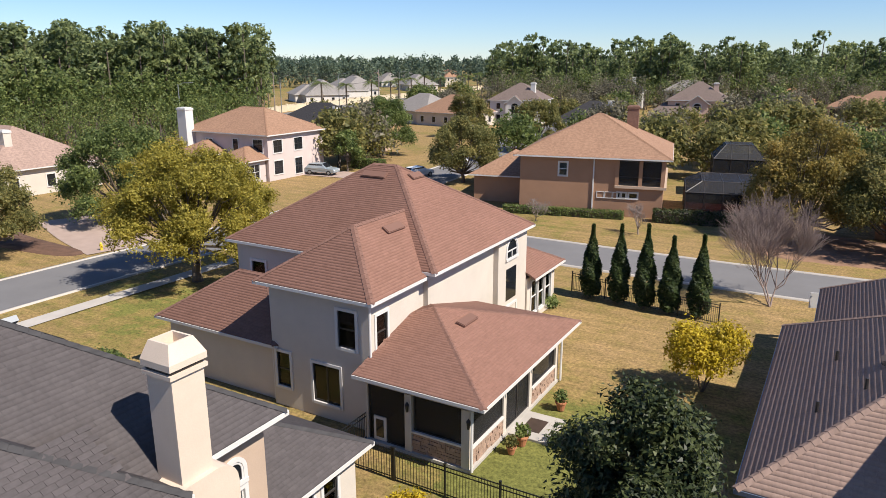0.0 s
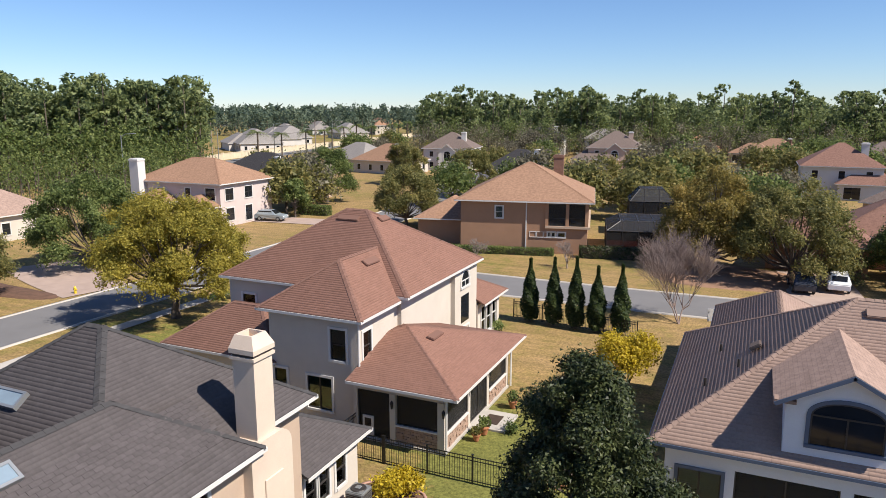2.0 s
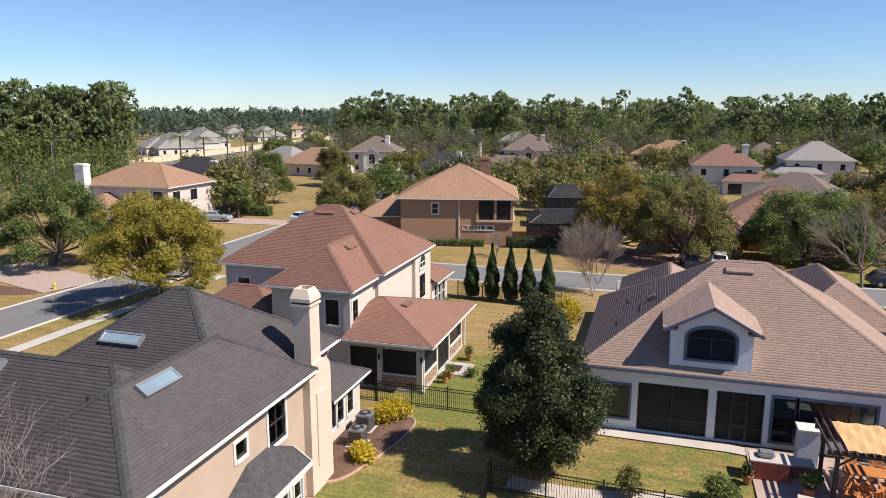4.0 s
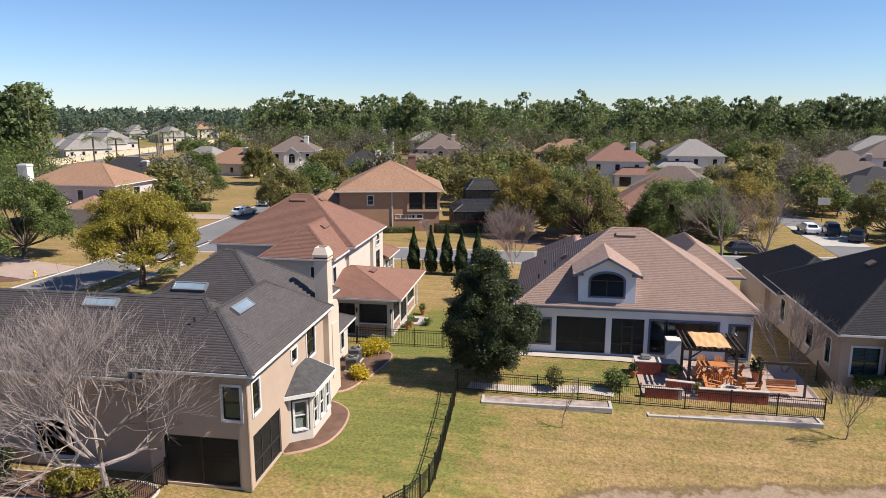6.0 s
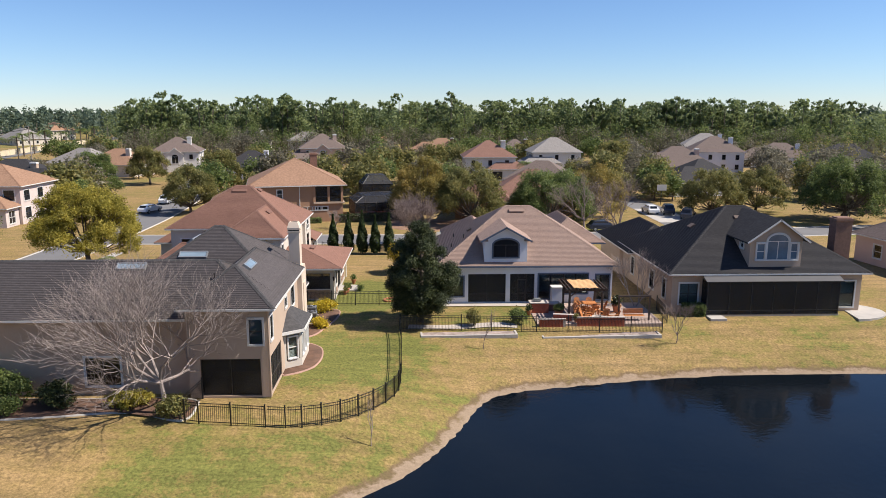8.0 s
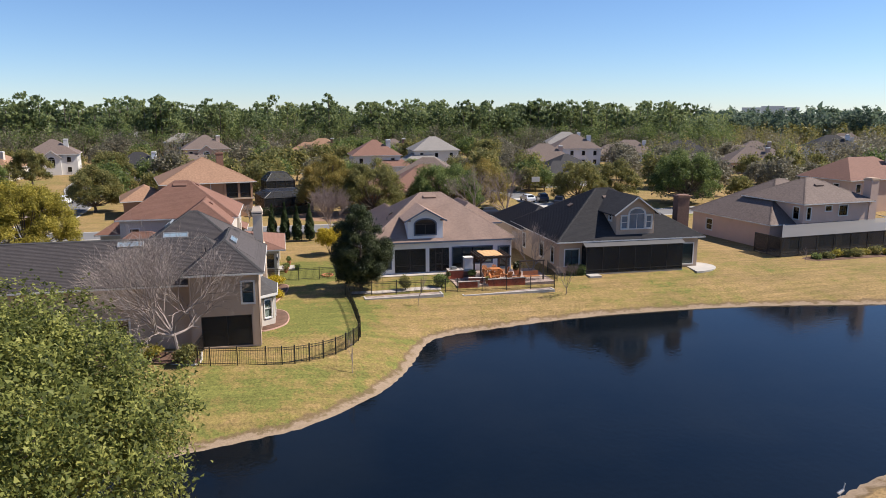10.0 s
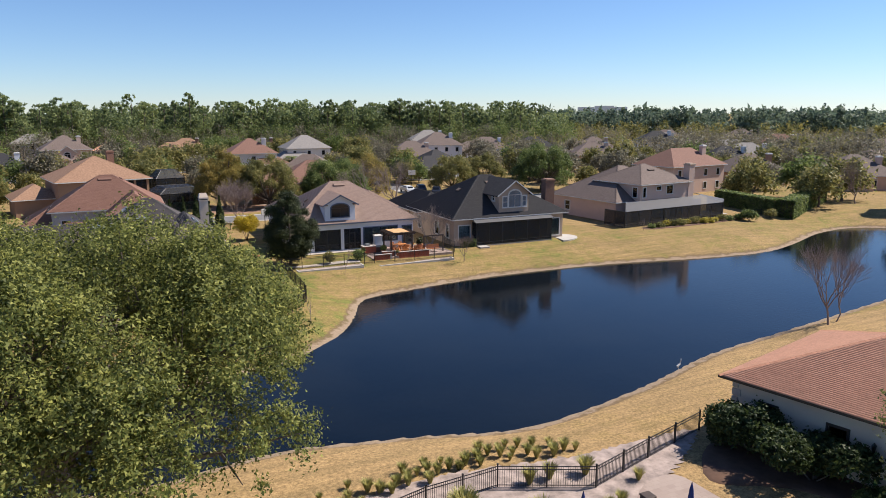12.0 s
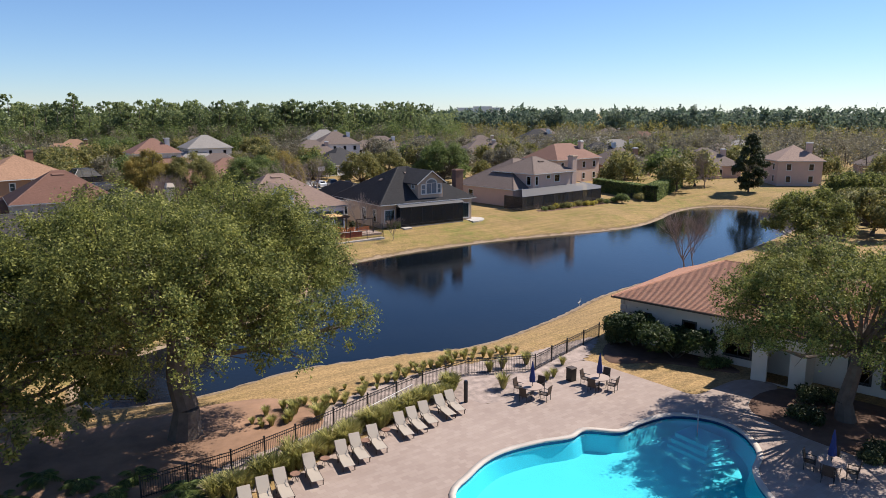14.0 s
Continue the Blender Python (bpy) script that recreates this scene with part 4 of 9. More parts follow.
def fan_palm(m, seed, label, h=7.0, fronds=26, long=2.6, category="palm tree", group=""):
    r = np.random.default_rng(seed)
    t = thing("palm_tree", m, label, category, group)
    if h > 0.5:
        bm = bmesh.new()
        for i in range(6):
            tube(bm, (0, 0, -0.2 + (h + 0.2) * i / 6), (0, 0, -0.2 + (h + 0.2) * (i + 1) / 6), 0.26, 0.22, 8)
        part("trunk", bm, "bark", t)
    vs, fs = [], []
    for i in range(fronds):
        a, lift = r.random() * 6.283, r.uniform(-0.5, 1.2)
        d = np.array((math.cos(a), math.sin(a), 0))
        s = np.array((-math.sin(a), math.cos(a), 0))
        for j in range(16):
            q = (j + 1) / 16
            p = d * long * q * math.cos(lift * 0.6) + np.array((0, 0, h + long * (lift * 0.5 * q - 0.55 * q * q)))
            for sg in (-1, 1):
                o = len(vs)
                w = long * 0.22 * math.sin(q * 2.6 + 0.3)
                tip = p + s * sg * w + d * w * 0.6 - np.array((0, 0, w * 0.45))
                vs += [p - d * 0.05, p + d * 0.05, tip, tip - d * 0.02]
                fs.append((o, o + 1, o + 2, o + 3))
    np_mesh("crown", vs, fs, "leaf_green", t)
    return t

# ---- ground, pond, roads ----
WATER_Z, DECK_Z = -1.8, -1.0
SHORE = catmull([(-12.5, -14.3), (-8.8, -13.0), (-4.2, -9.2), (-2.0, -6.2), (-0.4, -3.2), (1.4, 0.8), (3.6, 2.5), (8, 3.5), (16, 4.9), (24, 5.3), (36, 4.9), (50, 2.5), (60, 2.0), (68, 4.2), (81, 9.4), (91, 10.2), (97, 5), (96, -4), (84, -13), (62, -19), (45, -22), (33, -24), (22, -25.8), (12, -29), (2, -31), (-5, -29.3), (-13, -27.7), (-21, -28.6), (-27, -26), (-25, -20), (-18, -16)], 5)


def shore_distance(px, py):
    """Distance to the waterline, below nought inside the pond; for arrays."""
    px, py = np.asarray(px, float), np.asarray(py, float)
    best, inside = np.full(px.shape, 1e9), np.zeros(px.shape, bool)
    for (ax, ay), (bx, by) in zip(SHORE, SHORE[1:] + SHORE[:1]):
        dx, dy = bx - ax, by - ay
        t = np.clip(((px - ax) * dx + (py - ay) * dy) / (dx * dx + dy * dy), 0, 1)
        best = np.minimum(best, np.hypot(px - ax - t * dx, py - ay - t * dy))
        cross = (ay > py) != (by > py)
        inside ^= cross & (px < (bx - ax) * (py - ay) / ((by - ay) if by != ay else 1e-9) + ax)
    return np.where(inside, -best, best)


def ground_height(px, py):
    d = shore_distance(px, py)
    south = np.clip((np.asarray(py, float) + 8 + 0.12 * np.clip(np.asarray(px, float), -30, 60) * 0) / -18, 0, 1)
    south = south * south * (3 - 2 * south)
    top = DECK_Z * south - 0.02
    k = np.clip((d - 0.3) / (10.5 - 5.0 * south), 0, 1)
    bank = WATER_Z + 0.30 + (top - WATER_Z - 0.30) * np.sin(k * math.pi / 2) ** 1.1
    e = np.clip((d - 0.75) / 0.55, 0, 1)
    bank = bank - 0.2 * (1 - e * e * (3 - 2 * e))
    lip = WATER_Z - 0.05 + 0.35 * np.clip(d / 0.35, 0, 1)
    bed = WATER_Z - 0.05 + np.clip(d, -6, 0) * 0.2
    return np.where(d > 0.35, bank, np.where(d > 0, np.minimum(lip, bank), bed))


def ground_z(x, y):
    return float(ground_height(np.array([x]), np.array([y]))[0])


def spread(lo, hi, step, far):
    mid = np.arange(lo, hi + 1e-6, step)
    out, s = [], step
    a = hi
    while a < far:
        s *= 1.22
        a += s
        out.append(a)
    left, s, a = [], step, lo
    while a > -far:
        s *= 1.22
        a -= s
        left.append(a)
    return np.concatenate((left[::-1], mid, out))


gx, gy = spread(-34, 104, 0.5, 3500), spread(-66, 20, 0.4, 3500)
GX, GY = np.meshgrid(gx, gy)
GZ = ground_height(GX.ravel(), GY.ravel())
rr = np.random.default_rng(5)
GZ = GZ + rr.normal(size=GZ.shape) * 0.008 * (np.hypot(GX.ravel(), GY.ravel()) < 120)
# basin of the pool sinks below its water
POOL = catmull([(-14.6, -50.6), (-12.4, -48.9), (-10.0, -48.0), (-7.4, -48.2), (-5.3, -48.8), (-3.9, -48.6), (-2.4, -49.9), (-0.4, -49.8), (2.0, -50.2), (3.4, -52.0), (3.2, -54.0), (1.7, -55.9), (-0.3, -56.9), (-1.9, -58.6), (-3.6, -61.5), (-8, -63.6), (-13, -62), (-16.4, -57)], 5)
in_pool = np.zeros(GZ.shape, bool)
for (ax, ay), (bx, by) in zip(POOL, POOL[1:] + POOL[:1]):
    in_pool ^= ((ay > GY.ravel()) != (by > GY.ravel())) & (GX.ravel() < (bx - ax) * (GY.ravel() - ay) / ((by - ay) or 1e-9) + ax)
near_pool = np.full(GZ.shape, 1e9)
for (ax, ay), (bx, by) in zip(POOL, POOL[1:] + POOL[:1]):
    t = np.clip(((GX.ravel() - ax) * (bx - ax) + (GY.ravel() - ay) * (by - ay)) / ((bx - ax) ** 2 + (by - ay) ** 2), 0, 1)
    near_pool = np.minimum(near_pool, np.hypot(GX.ravel() - ax - t * (bx - ax), GY.ravel() - ay - t * (by - ay)))
GZ = np.where(in_pool | (near_pool < 0.9), -3.2, GZ)
nx, ny = len(gx), len(gy)
idx = np.arange(nx * ny).reshape(ny, nx)
gf = np.stack((idx[:-1, :-1], idx[:-1, 1:], idx[1:, 1:], idx[1:, :-1]), -1).reshape(-1, 4)
ground = np_mesh("ground", np.stack((GX.ravel(), GY.ravel(), GZ), 1), gf, "turf", smooth=True)
tagged(ground, "winter lawn of straw and green grass sloping to a pond", "ground", kind="structure")
# greener turf in watered back yards, drier on the open bank
green = np.full(nx * ny, -0.15)
for x, y, r0, s in ((-9, 8, 10, 0.42), (-11, 2, 6, 0.2), (-8, 25, 6, 0.36), (4, 15, 6, 0.42), (-3, 3, 5, 0.2), (30, 12, 8, 0.36), (-12, -8, 6, 0.15), (42, 13, 5, 0.2), (-22, 19, 7, 0.3), (22, 59, 9, 0.45), (-36, 24, 8, 0.2), (12, 45, 8, 0.1), (-16, -9.5, 5, 0.5), (-3.6, 7.5, 2.5, 0.6), (-9, -8, 4, 0.2), (-8.6, 23.5, 5, 0.85), (-6.5, 20, 4, 0.5)):
    green += 0.42 * s * np.exp(-((GX.ravel() - x) ** 2 + (GY.ravel() - y) ** 2) / (2 * (r0 * 0.6) ** 2))
green -= 0.22 * (GY.ravel() < -24) * (GY.ravel() > -75)
far = np.hypot(GX.ravel(), GY.ravel()) > 330
green = np.where(far, -0.05, green)
att = ground.data.attributes.new("green", "FLOAT", "POINT")
att.data.foreach_set("value", green.astype(np.float32))

bm = bmesh.new()
vs = [bm.verts.new((x, y, WATER_Z)) for x, y in SHORE]
bm.faces.new(vs[::-1])
bmesh.ops.recalc_face_normals(bm, faces=bm.faces)
if bm.faces[:][0].normal.z < 0:
    bmesh.ops.reverse_faces(bm, faces=bm.faces)
# the sheet reaches a little under the bank
for v in bm.verts:
    c = Vector((30, -10, WATER_Z))
    v.co += (v.co - c).normalized() * 0.5
water = part("water", bm, "pond")
tagged(water, "dark blue still pond water with faint ripples", "pond", kind="structure")


def ribbon(name, pts, wide, z, material, label, category, parent=None, thick=0.0):
    """A strip of even width along a line on the ground."""
    p = [Vector((a, b, 0)) for a, b in pts]
    vs, fs = [], []
    for i, q in enumerate(p):
        d = (p[min(i + 1, len(p) - 1)] - p[max(i - 1, 0)]).normalized()
        s = Vector((-d.y, d.x, 0)) * wide / 2
        for e in (q - s, q + s):
            vs.append((e.x, e.y, ground_z(e.x, e.y) + z))
    for i in range(len(p) - 1):
        fs.append((2 * i, 2 * i + 2, 2 * i + 3, 2 * i + 1)[::1])
    n = len(vs)
    if thick:
        vs += [(a, b, c - thick) for a, b, c in vs]
        for i in range(len(p) - 1):
            fs += [(2 * i + n, 2 * i + 2 + n, 2 * i + 2, 2 * i), (2 * i + 1, 2 * i + 3, 2 * i + 3 + n, 2 * i + 1 + n)]
    ob = np_mesh(name, vs, fs, material, parent)
    if parent is None:
        tagged(ob, label, category, kind="structure")
    return ob


def street(pts, wide, label, smooth=8, kerbs=True):
    line = catmull(pts, smooth, False)
    road = ribbon("road", line, wide, 0.03, "asphalt", label, "road")
    if kerbs:
        for s in (-1, 1):
            p = [Vector((a, b, 0)) for a, b in line]
            off = []
            for i, q in enumerate(p):
                d = (p[min(i + 1, len(p) - 1)] - p[max(i - 1, 0)]).normalized()
                off.append(tuple((q + Vector((-d.y, d.x, 0)) * s * (wide / 2 + 0.12))[:2]))
            ribbon("kerb", off, 0.3, 0.10, "concrete", "", "", road, 0.2)
    return road


street([(-47.5, -60), (-47.5, -40), (-47.5, -30), (-47.5, -24), (-47.5, -18), (-47.5, -12), (-47.5, -6), (-47.5, 0), (-47.6, 25), (-47.0, 45), (-47.5, 75), (-51, 105), (-56, 125), (-60, 160), (-62, 215)], 6.6, "grey asphalt street with pale concrete kerbs")
street([(-44.2, 53), (-30, 52.8), (-15, 52.5), (0, 52.6), (15, 53.4), (32, 54.5), (60, 58), (95, 64), (150, 80)], 6.6, "grey asphalt cross street with pale concrete kerbs")
street([(38, 58), (39, 80), (38, 100), (30, 125), (8, 150), (-30, 158), (-61, 162)], 6.0, "distant grey asphalt street", kerbs=False)
street([(-130, 120), (-150, 180), (-168, 260), (-190, 380), (-220, 520)], 9.0, "distant grey asphalt road along a wall", kerbs=False)
for nm, pts, w, mat_, lab in (
    ("pavement", [(-40.6, 0), (-40.8, 20), (-40.6, 33), (-40.2, 44)], 1.3, "concrete", "pale concrete pavement beside the street"),
    ("driveway", [(-51, 36), (-58, 38), (-66, 41)], 6.5, "drive", "tan paver driveway"),
    ("driveway", [(-51, 77), (-58, 76.5), (-66, 75.5)], 5.0, "drive", "pinkish paver driveway with a parked car"),
    ("driveway", [(8, 56.5), (7.6, 63), (7, 70)], 6.0, "drive", "paver driveway with two parked cars"),
    ("driveway", [(38.5, 66), (38.6, 74), (39, 82)], 6.0, "concrete", "concrete driveway with parked cars"),
    ("driveway", [(28, 50), (27, 45), (26, 39)], 5.0, "concrete", "concrete driveway behind the dark roof"),
):
    ribbon(nm, catmull(pts, 4, False), w, 0.06, mat_, lab, "driveway" if nm == "driveway" else "pavement")


def bed(name, pts, material, label, z=0.05, edge=None, per=5, category="planting bed"):
    """A planting bed: low mound with an edging strip."""
    line = catmull(pts, per)
    cx, cy = sum(p[0] for p in line) / len(line), sum(p[1] for p in line) / len(line)
    vs, fs = [], []
    n = len(line)
    for k, (s, up) in enumerate(((1.0, 0.0), (0.96, z), (0.5, z * 1.3), (0.0, z * 1.4))):
        for x, y in line:
            a, b = cx + (x - cx) * s, cy + (y - cy) * s
            vs.append((a, b, ground_z(a, b) + up + (0.02 if k else -0.02)))
    for k in range(3):
        for i in range(n):
            j = (i + 1) % n
            fs.append((k * n + i, k * n + j, (k + 1) * n + j, (k + 1) * n + i))
    ob = np_mesh(name, vs, fs, material, smooth=True)
    tagged(ob, label, category, kind="structure")
    if edge:
        ribbon("edging", line + line[:1], 0.12, 0.09, edge, "", "", ob, 0.15)
    return ob


def patch(name, pts, material, label, step=0.3, z=0.05, category="planting bed"):
    """Loose ground cover laid over the slope inside an outline, with a crumbly rim."""
    line = catmull(pts, 5)
    xs, ys = [p[0] for p in line], [p[1] for p in line]
    vs, fs, seen = [], [], {}
    def at(i, j):
        if (i, j) not in seen:
            seen[(i, j)] = len(vs)
            x, y = i * step + 0.1 * math.sin(i * 7.3 + j * 3.1), j * step + 0.1 * math.sin(i * 2.9 - j * 5.7)
            vs.append((x, y, ground_z(x, y) + z))
        return seen[(i, j)]
    for i in range(int(min(xs) / step) - 1, int(max(xs) / step) + 1):
        for j in range(int(min(ys) / step) - 1, int(max(ys) / step) + 1):
            x, y, inside = (i + 0.5) * step, (j + 0.5) * step, False
            for (ax, ay), (bx, by) in zip(line, line[1:] + line[:1]):
                if (ay > y) != (by > y) and x < (bx - ax) * (y - ay) / (by - ay) + ax:
                    inside = not inside
            if inside:
                fs.append((at(i, j), at(i + 1, j), at(i + 1, j + 1), at(i, j + 1)))
    ob = np_mesh(name, vs, fs, material, smooth=True)
    tagged(ob, label, category, kind="structure")
    return ob

# ---- the houses round the pond ----
def eave_gutter(parent, rows, material="trim"):
    for a, b in rows:
        bm = bmesh.new()
        tube(bm, a, b, 0.055, 0.055, 8)
        part("downpipe", bm, material, parent)


# stucco house with the red-brown roof
ha = thing("house", pose(0, 0, 0), "two-storey cream stucco house with red-brown shingle roof and screened porch", "house")
block(ha, -21.1, 21.45, -15.75, 31.0, 0, 5.75, "stucco_cream", {
    "s": [(0.25, 1.0, 1.0, 2.6, "sash", "blind"), (2.3, 0.75, 3.75, 2.5, "slide"), (3.75, 3.55, 4.65, 5.15, "sash")],
    "e": [(0.45, 3.45, 1.25, 5.0, "sash", "curtain"), (4.3, 4.3, 5.2, 4.85, "fixed", "blind"), (6.6, 3.6, 8.3, 5.1, "double", "blind")]}, inner="trim_dark")
block(ha, -27.2, 25.6, -15.5, 36.0, 0, 5.95, "stucco_cream", {"s": [(1.0, 3.7, 1.9, 5.0, "sash")]}, inner="trim_dark")
block(ha, -28.2, 21.75, -21.1, 26.0, 0, 2.8, "stucco_cream", sides="sw")
block(ha, -31.0, 33, -24, 43, 0, 3.2, "stucco_cream", {"s": [(0.9, 0.9, 1.9, 2.3, "sash")]})
block(ha, -17.6, 32.3, -15.2, 36.02, 0, 5.95, "stucco_cream", sides="sen")
mt = SIDE["e"](-17.6, 32.3, -15.2, 36.02)[0]
arch_window(ha, mt, 1.0, 4.7, 2.3, 5.1, 0.65, bars=1)
part("window", boxes((1.0, -0.02, 2.3, 2.3, 0.03, 4.1), m=mt), "dark_glass", ha)
window(ha, mt, 1.0, 0.4, 2.3, 1.9, inner="trim_dark", pane="dark_glass")
hip(ha, -21.55, 21.0, -15.3, 32.0, 5.9, 0.69, "roof_red", tabs="tab_red")
hip(ha, -27.6, 25.2, -14.9, 36.4, 6.1, 0.65, "roof_red", tabs="tab_red")
hip(ha, -28.7, 21.3, -20.8, 27.2, 2.9, 0.69, "roof_red", tabs="tab_red", clip=[((0, 25.9, 0), (0, 1, 0))])
hip(ha, -31.5, 32.5, -23.5, 43.5, 3.4, 0.6, "roof_red", tabs="tab_red")
block(ha, -19.8, 36.05, -15.1, 40.4, 0, 2.85, "stucco_cream", {"e": [(0.6, 0.5, 1.5, 2.5, "sash", "blind"), (1.7, 0.5, 2.6, 2.5, "sash", "blind"), (2.8, 0.5, 3.7, 2.5, "sash", "blind")], "s": []})
hip(ha, -20.2, 34.8, -14.6, 40.85, 2.95, 0.55, "roof_red", tabs="tab_red", clip=[((0, 36.03, 0), (0, -1, 0))])
vent(ha, -19.6, 31.2, 9.18, 0.65, "e", 1.1)
vent(ha, -21.4, 30.0, 9.26, 0.65, "s", 1.5)
vent(ha, -17.7, 26.2, 7.6, 0.69, "e", 1.4)
vent(ha, -13.4, 25.4, 4.12, 0.27, "e", 1.3)
eave_gutter(ha, [((-15.65, 21.35, 0.1), (-15.65, 21.35, 5.6)), ((-21.2, 21.6, 0.1), (-21.2, 21.6, 2.7)), ((-10.7, 20.75, 0.1), (-10.7, 20.75, 2.9)), ((-10.65, 29.9, 0.1), (-10.65, 29.9, 2.9))])
# porch: posts, stone knee walls, screens
hip(ha, -20.1, 20.2, -9.95, 30.4, 3.15, 0.27, "roof_red", tabs="tab_red", clip=[((-15.76, 0, 0), (-1, 0, 0))])
part("porch_floor", boxes((-15.7, 20.75, 0.0, -10.75, 29.95, 0.12)), "floor", ha)
part("beam", boxes((-15.7, 20.85, 2.55, -10.85, 21.05, 2.98), (-11.05, 21.05, 2.55, -10.85, 29.9, 2.98), (-15.7, 29.7, 2.55, -11.05, 29.9, 2.98)), "stucco_cream", ha)
for x, y, w in ((-13.55, 20.95, 0.3), (-11.0, 20.95, 0.34), (-11.0, 24.0, 0.28), (-11.0, 26.7, 0.28), (-11.0, 29.8, 0.34), (-15.6, 20.95, 0.2), (-13.2, 29.8, 0.25)):
    part("post", boxes((x - w / 2, y - w / 2, 0.1, x + w / 2, y + w / 2, 2.56)), "stucco_cream", ha)
E_P, S_P = Matrix.Translation((-10.95, 20.95, 0)) @ Matrix.Rotation(math.pi / 2, 4, "Z"), Matrix.Translation((-15.6, 20.95, 0))


def stone_wall(parent, m, u0, u1, z0, z1, seed, thick=0.16, name="stone", material="stone", course=0.13):
    """Rubble facing: each stone proud of the joint bed by its own depth."""
    part("stone_bed", boxes((u0, -thick * 0.25, z0, u1, thick * 0.5, z1), m=m), "concrete", parent)
    r = random.Random(seed)
    z = z0
    while z < z1 - 0.04:
        h = min(course * r.uniform(0.7, 1.25), z1 - z)
        u = u0
        while u < u1 - 0.03:
            w = min(r.uniform(0.16, 0.42), u1 - u)
            part(name, boxes((u + 0.008, -thick * 0.25 - r.uniform(0.02, 0.07), z + 0.008, u + w - 0.008, 0.02, z + h - 0.008), m=m), material, parent)
            u += w
        z += h


stone_wall(ha, S_P, 2.2, 4.45, 0.12, 0.95, 3)
stone_wall(ha, E_P, 0.15, 2.9, 0.12, 0.85, 4)
stone_wall(ha, E_P, 5.9, 8.75, 0.12, 0.85, 5)
part("ledge", boxes((2.2, -0.14, 0.95, 4.5, 0.1, 1.03), m=S_P), "trim", ha)
part("ledge", boxes((0.1, -0.14, 0.85, 2.9, 0.1, 0.93), m=E_P), "trim", ha)
part("ledge", boxes((5.9, -0.14, 0.85, 8.75, 0.1, 0.93), m=E_P), "trim", ha)
screen_wall(ha, S_P, 0.1, 1.9, 0.12, 2.55, 1, 0.0, mid=False)
screen_wall(ha, S_P, 2.25, 4.45, 1.03, 2.55, 1, mid=False)
screen_wall(ha, E_P, 0.2, 2.9, 0.93, 2.55, 1, mid=False)
screen_wall(ha, E_P, 3.2, 5.6, 0.12, 2.55, 2, 1.0, mid=False)
screen_wall(ha, E_P, 5.9, 8.7, 0.93, 2.55, 1, mid=False)
part("pet_door", boxes((0.35, -0.06, 0.15, 0.95, 0.0, 1.2), m=S_P), "trim", ha)
part("pet_flap", boxes((0.47, -0.075, 0.3, 0.83, -0.055, 1.08), m=S_P), "dark_glass", ha)
for u, mm in ((2.05, S_P), (4.75, S_P), (3.05, E_P), (5.75, E_P)):
    bm = bmesh.new()
    tube(bm, mm @ Vector((u, -0.2, 1.85)), mm @ Vector((u, -0.2, 2.15)), 0.05, 0.09, 6)
    tube(bm, mm @ Vector((u, -0.2, 2.15)), mm @ Vector((u, -0.2, 2.28)), 0.1, 0.01, 6)
    part("lantern", bm, "iron", ha)

# charcoal-roofed house with the tall chimney
hb = thing("house", pose(0, 0, 0), "two-storey tan stucco house with charcoal shingle roof and tall chimney", "house")
block(hb, -16.95, -1.95, -12.05, 8.6, 2.75, 5.65, "stucco_tan", {
    "s": [(3.75, 3.45, 4.55, 5.0, "sash", "blind")],
    "e": [(0.5, 3.5, 1.25, 5.0, "sash", "blind"), (5.35, 4.2, 6.05, 4.85, "fixed"), (7.6, 3.6, 8.9, 5.3, "double", "blind")]}, inner="trim_dark")
block(hb, -16.95, -1.95, -12.05, 8.6, 0, 2.75, "stucco_tan", {"s": [(0.7, 0.12, 4.35, 2.5, None)], "e": [(0.4, 0.12, 3.6, 2.5, None), (8.9, 0.9, 9.6, 2.3, "sash")]}, inner="trim_dark")
part("porch_floor", boxes((-16.9, -1.9, 0, -12.1, 8.5, 0.1)), "floor", hb)
part("ceiling", boxes((-16.75, -1.75, 2.68, -12.25, 8.4, 2.76)), "trim", hb)
part("inner_wall", boxes((-16.7, 2.4, 0.1, -12.3, 2.55, 2.68)), "stucco_tan", hb)
screen_wall(hb, SIDE["s"](-16.95, -1.95, -12.05, 8.6)[0] @ Matrix.Translation((0, 0.1, 0)), 0.7, 4.35, 0.12, 2.5, 2, mid=False)
screen_wall(hb, SIDE["e"](-16.95, -1.95, -12.05, 8.6)[0] @ Matrix.Translation((0, 0.1, 0)), 0.4, 3.6, 0.12, 2.5, 3, 0.9)
block(hb, -22.1, 3.9, -12.85, 12.5, 0, 5.65, "stucco_tan", sides="senw", wins={"e": [(5.6, 0.9, 6.1, 2.4, "sash"), (7.15, 0.9, 7.75, 2.3, "sash", "blind"), (7.15, 2.75, 7.75, 4.0, "sash", "blind")]})
mb = SIDE["e"](-22.1, 3.9, -12.85, 12.5)[0]
arch_window(hb, mb, 7.15, 4.3, 7.75, 4.6, 0.3, bars=0)
block(hb, -40, -1.2, -16.97, 6.5, 0, 4.85, "stucco_tan", {"s": [(7.5, 0.9, 9.0, 2.3, "double"), (16.5, 0.6, 18.6, 2.4, "double")]}, sides="snw", inner="trim_dark")
block(hb, -20.7, 12.5, -13.1, 16.8, 0, 2.5, "stucco_cream", {"e": [(0.5, 0.8, 1.2, 2.2, "sash", "blind"), (1.4, 0.8, 2.1, 2.2, "sash", "blind"), (2.6, 0.8, 3.3, 2.2, "sash", "blind")]}, sides="en", inner="trim_dark")
hip(hb, -17.4, -2.4, -11.55, 9.0, 5.8, 0.72, "roof_grey", tabs="tab_grey")
